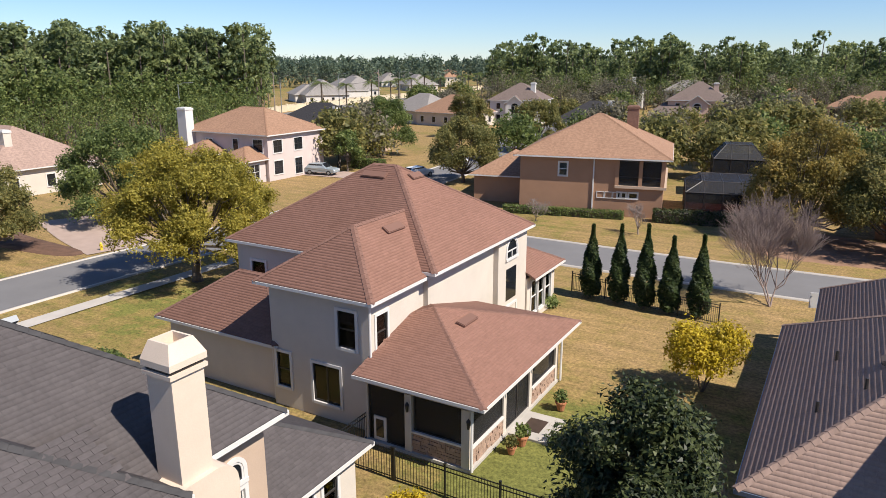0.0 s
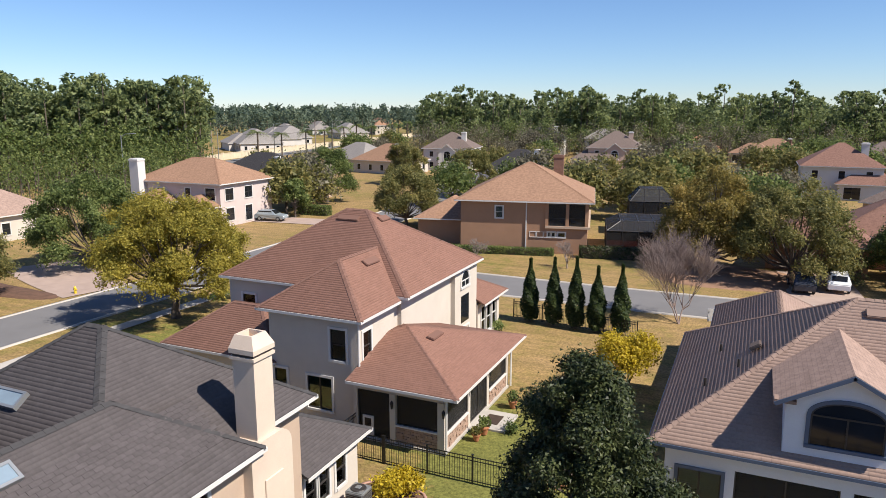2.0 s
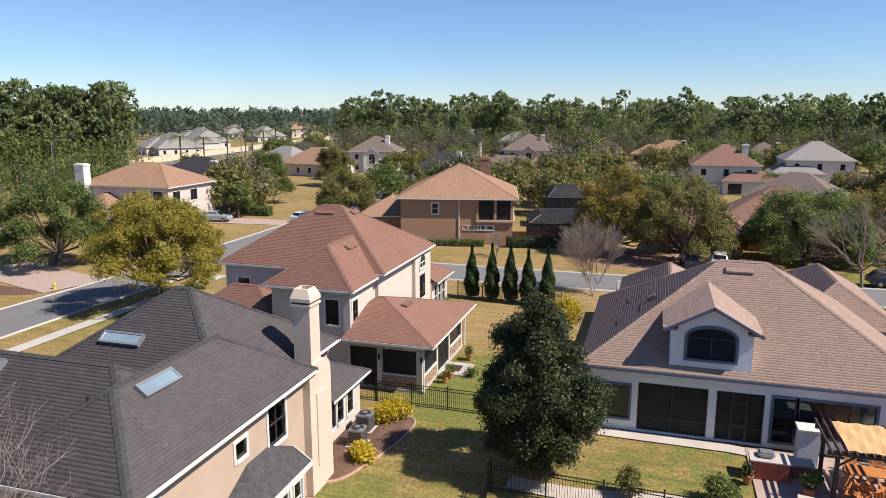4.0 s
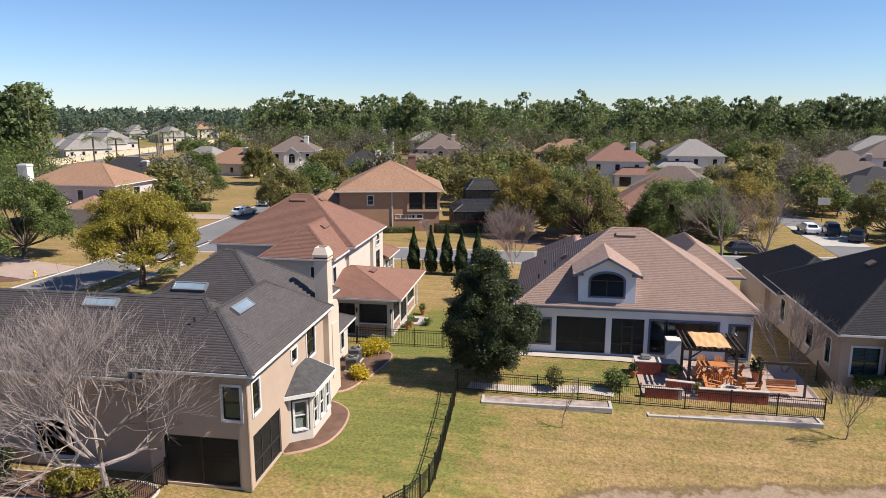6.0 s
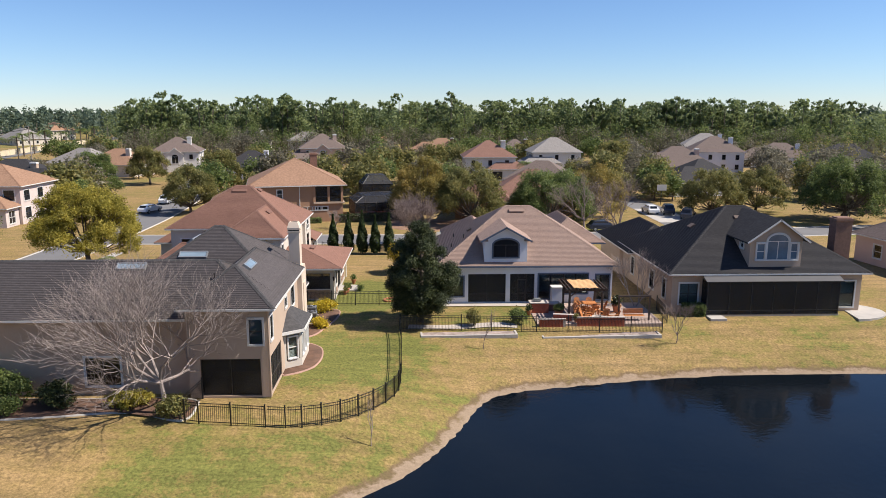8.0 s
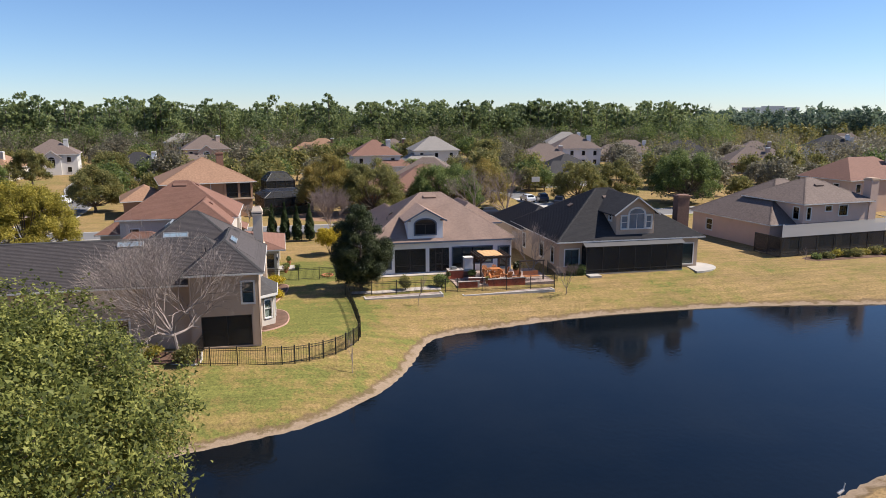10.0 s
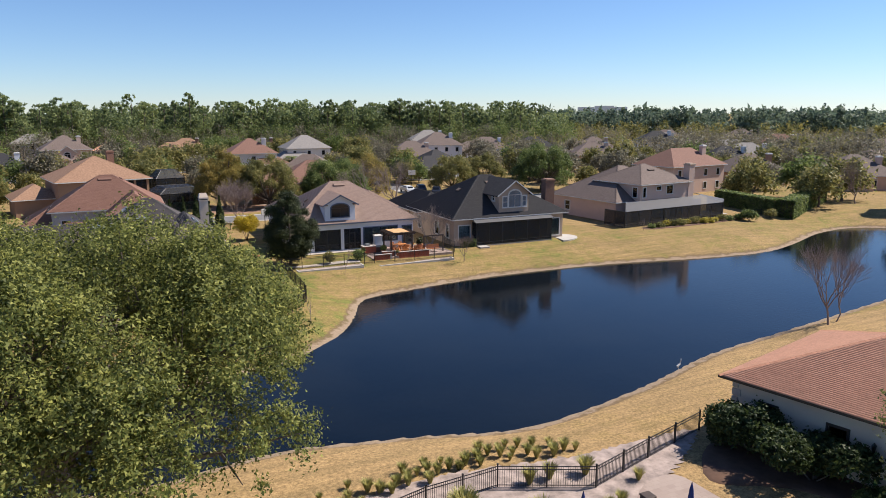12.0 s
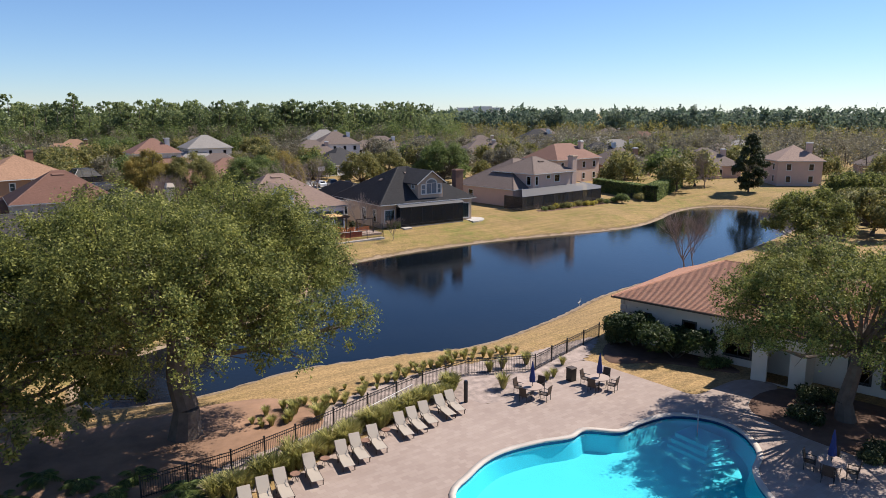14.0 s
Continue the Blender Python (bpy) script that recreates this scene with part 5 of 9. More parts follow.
hip(hb, -22.6, 3.5, -12.4, 13.0, 5.8, 0.70, "roof_grey", tabs="tab_grey")
hip(hb, -40.5, -1.7, -12, 6.4, 5.0, 0.70, "roof_grey", tabs="tab_grey", clip=[((-14.5, 0, 0), (1, 0, 0))])
hip(hb, -21.2, 8.0, -12.6, 17.2, 2.65, 0.52, "roof_grey", tabs="tab_grey", clip=[((0, 12.55, 0), (0, -1, 0))])
skylight(hb, -19.6, 9.0, 7.95, 0.70, "w", 1.9, 0.4)
skylight(hb, -18.7, 5.75, 7.42, 0.70, "s", 1.8, 0.42)
skylight(hb, -21.4, 1.75, 7.48, 0.70, "s", 1.7, 0.4)
skylight(hb, -13.9, 1.95, 7.53, 0.72, "e", 1.65, 0.42)
eave_gutter(hb, [((-12.0, -2.05, 0.1), (-12.0, -2.05, 5.6)), ((-16.9, -2.05, 2.7), (-16.9, -2.05, 5.6))], "stucco_tan")
# chimney breast with rounded shoulders, shaft and white hood
bm = bmesh.new()
prof = [(8.5, 0), (10.5, 0), (10.5, 5.3)] + [(10.5 - 0.6 * (1 - math.cos(a)), 5.3 + 0.6 * math.sin(a)) for a in (0.3, 0.6, 0.9, 1.2, 1.57)] + [(9.0 - 0.5 * math.sin(a), 5.3 + 0.6 * math.cos(a)) for a in (0.0, 0.4, 0.8, 1.2, 1.57)]
lo, hi = [bm.verts.new((-12.9, y, z)) for y, z in prof], [bm.verts.new((-11.7, y, z)) for y, z in prof]
bm.faces.new(hi)
bm.faces.new(lo[::-1])
for i in range(len(prof)):
    bm.faces.new((lo[i], lo[(i + 1) % len(prof)], hi[(i + 1) % len(prof)], hi[i]))
bmesh.ops.recalc_face_normals(bm, faces=bm.faces)
ch = part("chimney", bm, "stucco_peach", hb)
part("shaft", boxes((-12.65, 9.0, 5.4, -11.85, 9.88, 8.45)), "stucco_peach", ch)
bm = boxes((-12.72, 8.93, 8.45, -11.78, 9.95, 8.55), (-12.72, 8.93, 8.65, -11.78, 9.95, 8.8))
a0 = [bm.verts.new(p) for p in ((-12.72, 8.93, 8.8), (-11.78, 8.93, 8.8), (-11.78, 9.95, 8.8), (-12.72, 9.95, 8.8))]
a1 = [bm.verts.new(p) for p in ((-12.6, 9.1, 9.2), (-11.95, 9.1, 9.2), (-11.95, 9.76, 9.2), (-12.6, 9.76, 9.2))]
a2 = [bm.verts.new(v.co + Vector((0.06 if v.co.x < -12.3 else -0.06, 0.06 if v.co.y < 9.4 else -0.06, 0))) for v in a1]
a3 = [bm.verts.new(v.co - Vector((0, 0, 0.3))) for v in a2]
for p, q in ((a0, a1), (a1, a2), (a2, a3)):
    for i in range(4):
        bm.faces.new((p[i], p[(i + 1) % 4], q[(i + 1) % 4], q[i]))
bm.faces.new(a3)
part("hood", bm, "stucco_peach", ch)
part("spark_screen", boxes((-12.65, 9.0, 8.55, -11.85, 9.88, 8.65)), "trim_dark", ch)
part("panel", soft(boxes((-11.71, 9.05, 1.2, -11.64, 9.95, 4.6)), 0.02, 1), "stucco_peach", ch)
# bay window
bay = [(-12.05, 2.7), (-11.0, 3.4), (-11.0, 6.4), (-12.05, 7.1)]
for (ax, ay), (bx, by) in zip(bay, bay[1:]):
    L, ang = math.hypot(bx - ax, by - ay), math.atan2(by - ay, bx - ax)
    m = Matrix.Translation((ax, ay, 0)) @ Matrix.Rotation(ang, 4, "Z")
    n = 3 if L > 2 else 1
    rows = []
    for i in range(n):
        c = L * (i + 0.5) / n
        rows.append((c - 0.33, 0.75, c + 0.33, 2.25))
    part("bay_wall", boxes((0, 0, 0, L, 0.15, 0.6), (0, 0, 2.4, L, 0.15, 2.7), *[(L * i / n - (0.14 if i else 0), 0, 0.6, L * i / n + (0.14 if i < n else 0), 0.15, 2.4) for i in range(n + 1)], m=m), "stucco_cream", hb)
    for r in rows:
        window(hb, m, *r, style="sash", back="blind", wide=0.08)
bm = bmesh.new()
ring = [(-12.1, 2.2), (-10.75, 3.15), (-10.75, 6.65), (-12.1, 7.6)]
lo = [bm.verts.new((x, y, 2.72)) for x, y in ring]
mid = [bm.verts.new((x, y, 2.8)) for x, y in ring]
top = [bm.verts.new((-12.06, y, 3.75)) for y in (4.1, 5.7)]
bm.faces.new((mid[0], mid[1], top[0]))
bm.faces.new((mid[1], mid[2], top[1], top[0]))
bm.faces.new((mid[2], mid[3], top[1]))
bm.faces.new(lo[::-1])
for i in range(3):
    bm.faces.new((lo[i], lo[i + 1], mid[i + 1], mid[i]))
bm.normal_update()
roof_uv(bm)
part("bay_roof", bm, "roof_grey", hb)
for (ax, ay), (bx, by) in zip(ring, ring[1:]):
    L, ang = math.hypot(bx - ax, by - ay), math.atan2(by - ay, bx - ax)
    part("fascia", boxes((0, -0.05, 2.6, L, 0, 2.8), m=Matrix.Translation((ax, ay, 0)) @ Matrix.Rotation(ang, 4, "Z")), "trim", hb)

# tan-roofed house with the dormer
hc = thing("house", pose(0, 0, 0), "pale stucco house with tan shingle roof, arched dormer and screened lanai", "house")
block(hc, -0.9, 19.3, 14.9, 32.7, 0, 3.5, "stucco_grey", {
    "s": [(0.5, 0.7, 2.05, 2.5, "slide", "blind"), (2.5, 0.12, 5.95, 2.75, None), (6.35, 0.12, 8.6, 2.75, None), (9.0, 0.4, 10.0, 2.7, "fixed"), (10.15, 0.9, 13.5, 2.7, "triple"), (14.3, 0.3, 15.5, 2.6, "fixed")],
    "e": [(3, 0.9, 4.2, 2.4, "sash")], "w": [(4, 0.9, 5.2, 2.4, "sash")]}, trim="blue_trim", inner="trim_dark")
sc = Matrix.Translation((-0.9, 19.4, 0))
screen_wall(hc, sc, 2.5, 5.95, 0.12, 2.75, 2, 0.7)
screen_wall(hc, sc, 6.35, 8.6, 0.12, 2.75, 3, 0.7)
part("screen_door", boxes((7.05, -0.05, 0.15, 7.15, 0.0, 2.2), (7.75, -0.05, 0.15, 7.85, 0.0, 2.2), (7.15, -0.05, 2.1, 7.75, 0.0, 2.2), (7.15, -0.05, 0.9, 7.75, 0.0, 1.0), m=sc), "trim_dark", hc)
part("porch_floor", boxes((-0.7, 19.5, 0, 14.7, 24, 0.1)), "floor", hc)
part("inner_wall", boxes((-0.7, 23.0, 0.1, 14.7, 23.2, 3.4)), "stucco_grey", hc)
hip(hc, -1.5, 18.8, 15.4, 33.2, 3.6, 0.635, "roof_tan", tabs="tab_tan", course=0.17, tab=0.3, offset=0.5, fascia="blue_trim")
block(hc, 0.2, 32.7, 6.2, 40.5, 0, 3.2, "stucco_grey", sides="enw")
hip(hc, -0.3, 28.5, 6.7, 41.0, 3.3, 0.635, "roof_tan", tabs="tab_tan", course=0.17, tab=0.3, offset=0.5, fascia="blue_trim")
block(hc, 10.6, 32.7, 16.0, 40.5, 0, 3.2, "stucco_grey", sides="senw")
hip(hc, 9.9, 28.5, 16.6, 41.0, 3.9, 0.635, "roof_tan", tabs="tab_tan", course=0.17, tab=0.3, offset=0.5, fascia="blue_trim")
vent(hc, 6.7, 25.2, 7.75, 0.635, "s", 1.5, "roof_tan")
vent(hc, 2.0, 24.6, 6.0, 0.635, "w", 0.6, "roof_brown", 0.5)


def pipe(parent, x, y, z, h=0.35):
    bm = bmesh.new()
    tube(bm, (x, y, z - 0.2), (x, y, z + h), 0.06, 0.05, 8)
    part("vent_pipe", bm, "trim_dark", parent)


for x, y in ((1.4, 23.2), (0.6, 26.5), (0.2, 22.5)):
    pipe(hc, x, y, 3.6 + 0.635 * min(x + 1.5, y - 18.8))
pipe(hb, -15.9, 0.9, 6.9)


def dormer(parent, x0, x1, y, zb, ze, over, pitch, wall, roof, yb, fascia):
    """A gabled dormer that looks south: front wall with gable, cheeks, pitched roof run into the slope."""
    xm, rise = (x0 + x1) / 2, (x1 - x0) / 2 * pitch
    bm = bmesh.new()
    pr = [(x0, zb), (x1, zb), (x1, ze), (xm, ze + rise), (x0, ze)]
    lo, hi = [bm.verts.new((px, y, pz)) for px, pz in pr], [bm.verts.new((px, yb, pz)) for px, pz in pr]
    bm.faces.new(lo)
    bm.faces.new(hi[::-1])
    for i in range(5):
        bm.faces.new((lo[i], hi[i], hi[(i + 1) % 5], lo[(i + 1) % 5]))
    bmesh.ops.recalc_face_normals(bm, faces=bm.faces)
    d = part("dormer", bm, wall, parent)
    bm = bmesh.new()
    o = over
    for s in (-1, 1):
        e = xm + s * ((x1 - x0) / 2 + o)
        z0 = ze - o * pitch
        q = [(e, y - o, z0), (xm, y - o, ze + rise + 0.02), (xm, yb + 2.2, ze + rise + 0.02), (e, yb + 0.6, z0)]
        v = [bm.verts.new(Vector(p) + Vector((0, 0, 0.06))) for p in q]
        bm.faces.new(v if s > 0 else v[::-1])
    bm.normal_update()
    for f in bm.faces:
        if f.normal.z < 0:
            f.normal_flip()
    bm.normal_update()
    roof_uv(bm)
    ext = bmesh.ops.extrude_face_region(bm, geom=bm.faces[:])
    bmesh.ops.translate(bm, vec=(0, 0, -0.12), verts=[g for g in ext["geom"] if isinstance(g, bmesh.types.BMVert)])
    bmesh.ops.recalc_face_normals(bm, faces=bm.faces)
    part("dormer_roof", bm, roof, d)
    bm = bmesh.new()
    L = math.hypot((x1 - x0) / 2 + o, ((x1 - x0) / 2 + o) * pitch)
    for s in (-1, 1):
        m = Matrix.Translation((xm, y - o - 0.04, ze + rise + 0.05)) @ Matrix.Rotation(s * math.atan(pitch), 4, "Y")
        box(bm, 0 if s > 0 else -L, 0, -0.14, L if s > 0 else 0, 0.045, 0, m=m)
    part("bargeboard", bm, fascia, d)
    return d


dc = dormer(hc, 3.05, 6.95, 19.25, 3.7, 6.05, 0.42, 0.55, "stucco_grey", "roof_tan", 23.0, "blue_trim")
arch_window(dc, Matrix.Translation((0, 19.25, 0)), 3.85, 4.35, 6.15, 5.45, 0.55, "blue_trim", "trim_dark", bars=1)
part("eave_return", boxes((2.65, 18.85, 5.85, 3.35, 19.3, 5.97)), "roof_tan", dc)
part("eave_return", boxes((6.65, 18.85, 5.85, 7.35, 19.3, 5.97)), "roof_tan", dc)

# black-roofed house with the tall dormer
he = thing("house", pose(0, 0, 0), "tan stucco house with black shingle roof, tall dormer and screened porch", "house")
block(he, 19.2, 15.8, 36.1, 30.7, 0, 3.5, "stucco_tan", {
    "s": [(0.7, 0.8, 2.3, 2.6, "double", "blind"), (14.9, 0.4, 16.3, 2.7, "sash", "blind")],
    "w": [(9.0, 0.9, 10.2, 2.6, "sash"), (3.0, 0.9, 4.0, 2.6, "sash"), (12.6, 0.9, 13.4, 2.6, "sash")],
    "e": [(1.2, 0.4, 2.4, 2.7, "sash", "blind"), (3.2, 0.4, 4.4, 2.7, "sash", "blind")]}, inner="trim_dark")
hip(he, 18.7, 15.2, 36.6, 31.2, 3.6, 0.61, "roof_black", tabs="tab_black")
block(he, 18.8, 30.7, 25.5, 38.5, 0, 3.2, "stucco_tan", sides="senw")
hip(he, 18.3, 26, 26.0, 39.0, 3.3, 0.6, "roof_black", tabs="tab_black")
hip(he, 27, 26, 36.2, 39.0, 3.6, 0.6, "roof_black", tabs="tab_black")
block(he, 27.5, 30.7, 35.7, 38.5, 0, 3.5, "stucco_tan", sides="senw")
vent(he, 27.6, 21.6, 7.55, 0.61, "s", 1.5, "roof_brown")
vent(he, 29.9, 21.4, 7.4, 0.61, "s", 1.5, "roof_brown")
vent(he, 23.4, 23.0, 6.55, 0.61, "w", 0.8, "roof_brown", 0.6)
de = dormer(he, 25.9, 30.5, 15.9, 3.8, 6.6, 0.5, 0.72, "stucco_tan", "roof_black", 22.0, "trim")
md = Matrix.Translation((0, 15.9, 0))
# dormer panes carry the sky's reflection in their colour
arch_window(de, md, 27.4, 4.7, 29.3, 6.3, 0.65, pane="pane_sky", bars=1)
md2 = Matrix.Translation((0, 15.83, 0))
window(de, md2, 26.5, 4.7, 27.2, 6.1, pane="pane_sky")
window(de, md2, 29.5, 4.7, 30.1, 6.1, pane="pane_sky")
window(de, Matrix.Translation((25.83, 17.6, 0)) @ Matrix.Rotation(-math.pi / 2, 4, "Z"), 0.0, 5.5, 0.6, 6.3, pane="dark_glass")
pe = Matrix.Translation((21.9, 14.6, 0))
part("porch_floor", boxes((21.9, 14.6, -0.1, 33.6, 15.8, 0.1)), "floor", he)
screen_wall(he, pe, 0, 11.6, 0.1, 3.05, 6, 0.35)
screen_wall(he, Matrix.Translation((21.9, 15.8, 0)) @ Matrix.Rotation(-math.pi / 2, 4, "Z"), 0, 1.2, 0.1, 3.05, 1, 0.9)
screen_wall(he, Matrix.Translation((33.5, 14.6, 0)) @ Matrix.Rotation(math.pi / 2, 4, "Z"), 0, 1.2, 0.1, 3.05, 1, 0.9)
bm = bmesh.new()
v = [bm.verts.new(p) for p in ((21.7, 14.4, 3.08), (33.7, 14.4, 3.08), (33.7, 15.7, 3.58), (21.7, 15.7, 3.58))]
bm.faces.new(v)
bm.normal_update()
roof_uv(bm)
bmesh.ops.solidify(bm, geom=bm.faces[:], thickness=0.05)
part("porch_roof", bm, "awning", he)
stack(he, 35.9, 19.4, 1.5, 1.1, 3.0, 7.9, "brick_brown", "brick_brown")
part("step", soft(boxes((21.9, 13.5, -0.3, 23.3, 14.55, 0.06)), 0.02, 1), "concrete", he)
part("patio", poly(bmesh.new(), [(34.6 + 3.6 * math.cos(a), 15.7 + 2.6 * math.sin(a)) for a in np.linspace(-1.6, 1.4, 12)], -0.6, 0.05), "concrete", he)

# brown-roofed house with the long screened porch
hf = thing("house", pose(50.5, 19.5, 0, 0, 0, 6), "tan two-storey house with brown roof and long screened porch", "house")
block(hf, 0.5, 3.0, 17, 18, 0, 3.2, "stucco_pink", {"w": [(3, 0.9, 4.2, 2.4, "sash")]})
hip(hf, 0, 2.5, 17.5, 18.5, 3.3, 0.62, "roof_brown")
block(hf, 4.2, 1.5, 15.2, 11.5, 2.9, 5.9, "stucco_pink", {
    "s": [(0.6, 3.9, 1.2, 5.4, "sash"), (3.6, 4.9, 4.6, 5.5, "fixed"), (5.9, 4.2, 7.3, 5.5, "double", "blind")],
    "w": [(8.4, 3.9, 9.3, 5.4, "sash"), (1.5, 4.2, 2.3, 5.4, "sash")]}, inner="trim_dark")
hip(hf, 3.7, 1.0, 15.7, 12.0, 6.0, 0.5, "roof_brown")
hip(hf, 10.0, 4.0, 18.0, 15.0, 5.6, 0.6, "roof_brown")
vent(hf, 4.6, 10.0, 6.3, 0.62, "w", 1.3, "roof_brown")
vent(hf, 9.6, 4.6, 7.9, 0.5, "s", 1.4, "roof_brown")
stack(hf, 15.8, 2.0, 1.3, 1.2, 0, 8.9, "stucco_pink", "stucco_tan")
block(hf, 1.4, 1.4, 18.5, 3.0, 0, 2.9, "stucco_pink", {"s": [(0.9, 0.2, 2.9, 2.4, "triple"), (5.6, 0.2, 8.6, 2.4, "triple"), (9.6, 0.2, 12.6, 2.4, "triple")]}, sides="s", inner="trim_dark", pane="dark_glass")
bm = bmesh.new()
pf = [(-1.8, -1.4), (20.5, -1.4), (24.5, 1.5), (24.5, 5.0)]
lo = [bm.verts.new((x, y, 2.45)) for x, y in pf]
up = [bm.verts.new(p) for p in ((1.2, 1.6, 3.45), (18.6, 1.6, 3.5), (20.0, 3.6, 3.5), (20.0, 5.0, 3.5))]
for i in range(3):
    bm.faces.new((lo[i], lo[i + 1], up[i + 1], up[i]))
bm.normal_update()
roof_uv(bm)
part("cage_roof", bm, "screen_roof", hf)
for (ax, ay), (bx, by), n in ((pf[0], pf[1], 8), (pf[1], pf[2], 2), (pf[2], pf[3], 2)):
    L, ang = math.hypot(bx - ax, by - ay), math.atan2(by - ay, bx - ax)
    screen_wall(hf, Matrix.Translation((ax, ay, 0)) @ Matrix.Rotation(ang, 4, "Z"), 0, L, 0.0, 2.45, n, 0.5)
screen_wall(hf, Matrix.Translation((-1.8, 3.0, 0)) @ Matrix.Rotation(-math.pi / 2, 4, "Z"), 0, 4.4, 0.0, 2.45, 2, 0.5)
part("porch_floor", boxes((-1.8, -1.4, -0.4, 20.5, 3.0, 0.02), (20.5, 0.5, -0.4, 24.4, 5.0, 0.02)), "concrete", hf)

# the club house by the pool
CLUB = pose(10.0, -37.8, DECK_Z, 0, 0, 14)
hk = thing("club_house", CLUB, "low white stucco clubhouse with terracotta shingle roof", "building")
block(hk, 0.6, -26, 12.4, -0.6, 0, 3.55, "stucco_cream", {"w": [(1.6, 0.9, 2.5, 2.5, "sash"), (5.2, 0.9, 6.1, 2.5, "sash"), (8.4, 0.7, 10.2, 2.6, "double"), (16.5, 0.7, 17.7, 2.5, "sash"), (18.5, 0.7, 19.7, 2.5, "sash")], "n": []}, trim="trim_dark", inner="trim_dark")
hip(hk, 0, -26.6, 13, 0, 3.65, 0.42, "roof_terra", tabs="tab_terra", fascia="trim_dark")
block(hk, -1.6, -15.0, 0.6, -11.6, 0, 3.4, "stucco_cream", {"w": [(1.0, 0.05, 2.4, 2.6, None)]}, sides="snw")
hip(hk, -2.2, -15.8, 6, -10.8, 3.65, 0.42, "roof_terra", tabs="tab_terra", fascia="trim_dark", clip=[((3.2, 0, 0), (1, 0, 0))])
for z in range(7):
    part("quoin", soft(boxes((0.54, -0.9 - 0.15 * (z % 2), 0.1 + z * 0.48, 0.7, -0.54, 0.5 + z * 0.48)), 0.015, 1), "concrete", hk)
for y in (-8.0, -10.9, -15.6, -19.9):
    bm = bmesh.new()
    tube(bm, (0.45, y, 1.9), (0.45, y, 2.25), 0.07, 0.12, 6)
    tube(bm, (0.45, y, 2.25), (0.45, y, 2.42), 0.13, 0.02, 6)
    part("lantern", bm, "iron", hk)

# ---- houses across the street and beyond ----
def far_house(x, y, w, d, rz, storeys, roof, wall, chimney=True, wing=0, label="", gable=False, group=""):
    """A plain suburban house: walls, hip roof, windows with frames, a front gable, a chimney."""
    h = thing("house", pose(x, y, -0.1, 0, 0, rz), label, "house", group)
    z = 3.2 if storeys == 1 else 5.8
    rows = {}
    for s, n in (("s", w), ("e", d), ("w", d)):
        rs = []
        k = max(2, int(n / 3.6))
        for lev in range(storeys):
            for i in range(k):
                c = n * (i + 0.5) / k
                rs.append((c - 0.5, 0.9 + lev * 2.8, c + 0.5, 2.3 + lev * 2.8, "sash"))
        rows[s] = rs
    block(h, -w / 2, 0, w / 2, d, 0, z, wall, rows, inner="trim_dark", pane="dark_glass")
    hip(h, -w / 2 - 0.5, -0.5, w / 2 + 0.5, d + 0.5, z + 0.12, 0.62, roof, caps=False)
    if wing:
        a, b = (-w / 2 - wing, w * 0.05) if wing > 0 else (-w * 0.05, w / 2 - wing)
        block(h, a, -2.2, b, d * 0.6, 0, 2.9, wall, {"s": [(1.0, 0.3, 3.6, 2.4, "double")]}, sides="sew", inner="trim_dark", pane="dark_glass")
        hip(h, a - 0.4, -2.6, b + 0.4, d * 0.62, 3.0, 0.6, roof, caps=False)
    if gable:
        g = dormer(h, -w * 0.18, w * 0.18, -0.6, 0.0 if storeys > 1 else 2.4, z - 0.6, 0.4, 0.75, wall, roof, d * 0.4, "trim")
        arch_window(g, Matrix.Translation((0, -0.6, 0)), -0.9, 2.6, 0.9, z - 1.3, 0.7)
    if chimney:
        stack(h, w * 0.28, d * 0.3, 1.2, 0.9, z, z + 4.3, wall if chimney == 1 else "brick_brown", "trim")
    return h


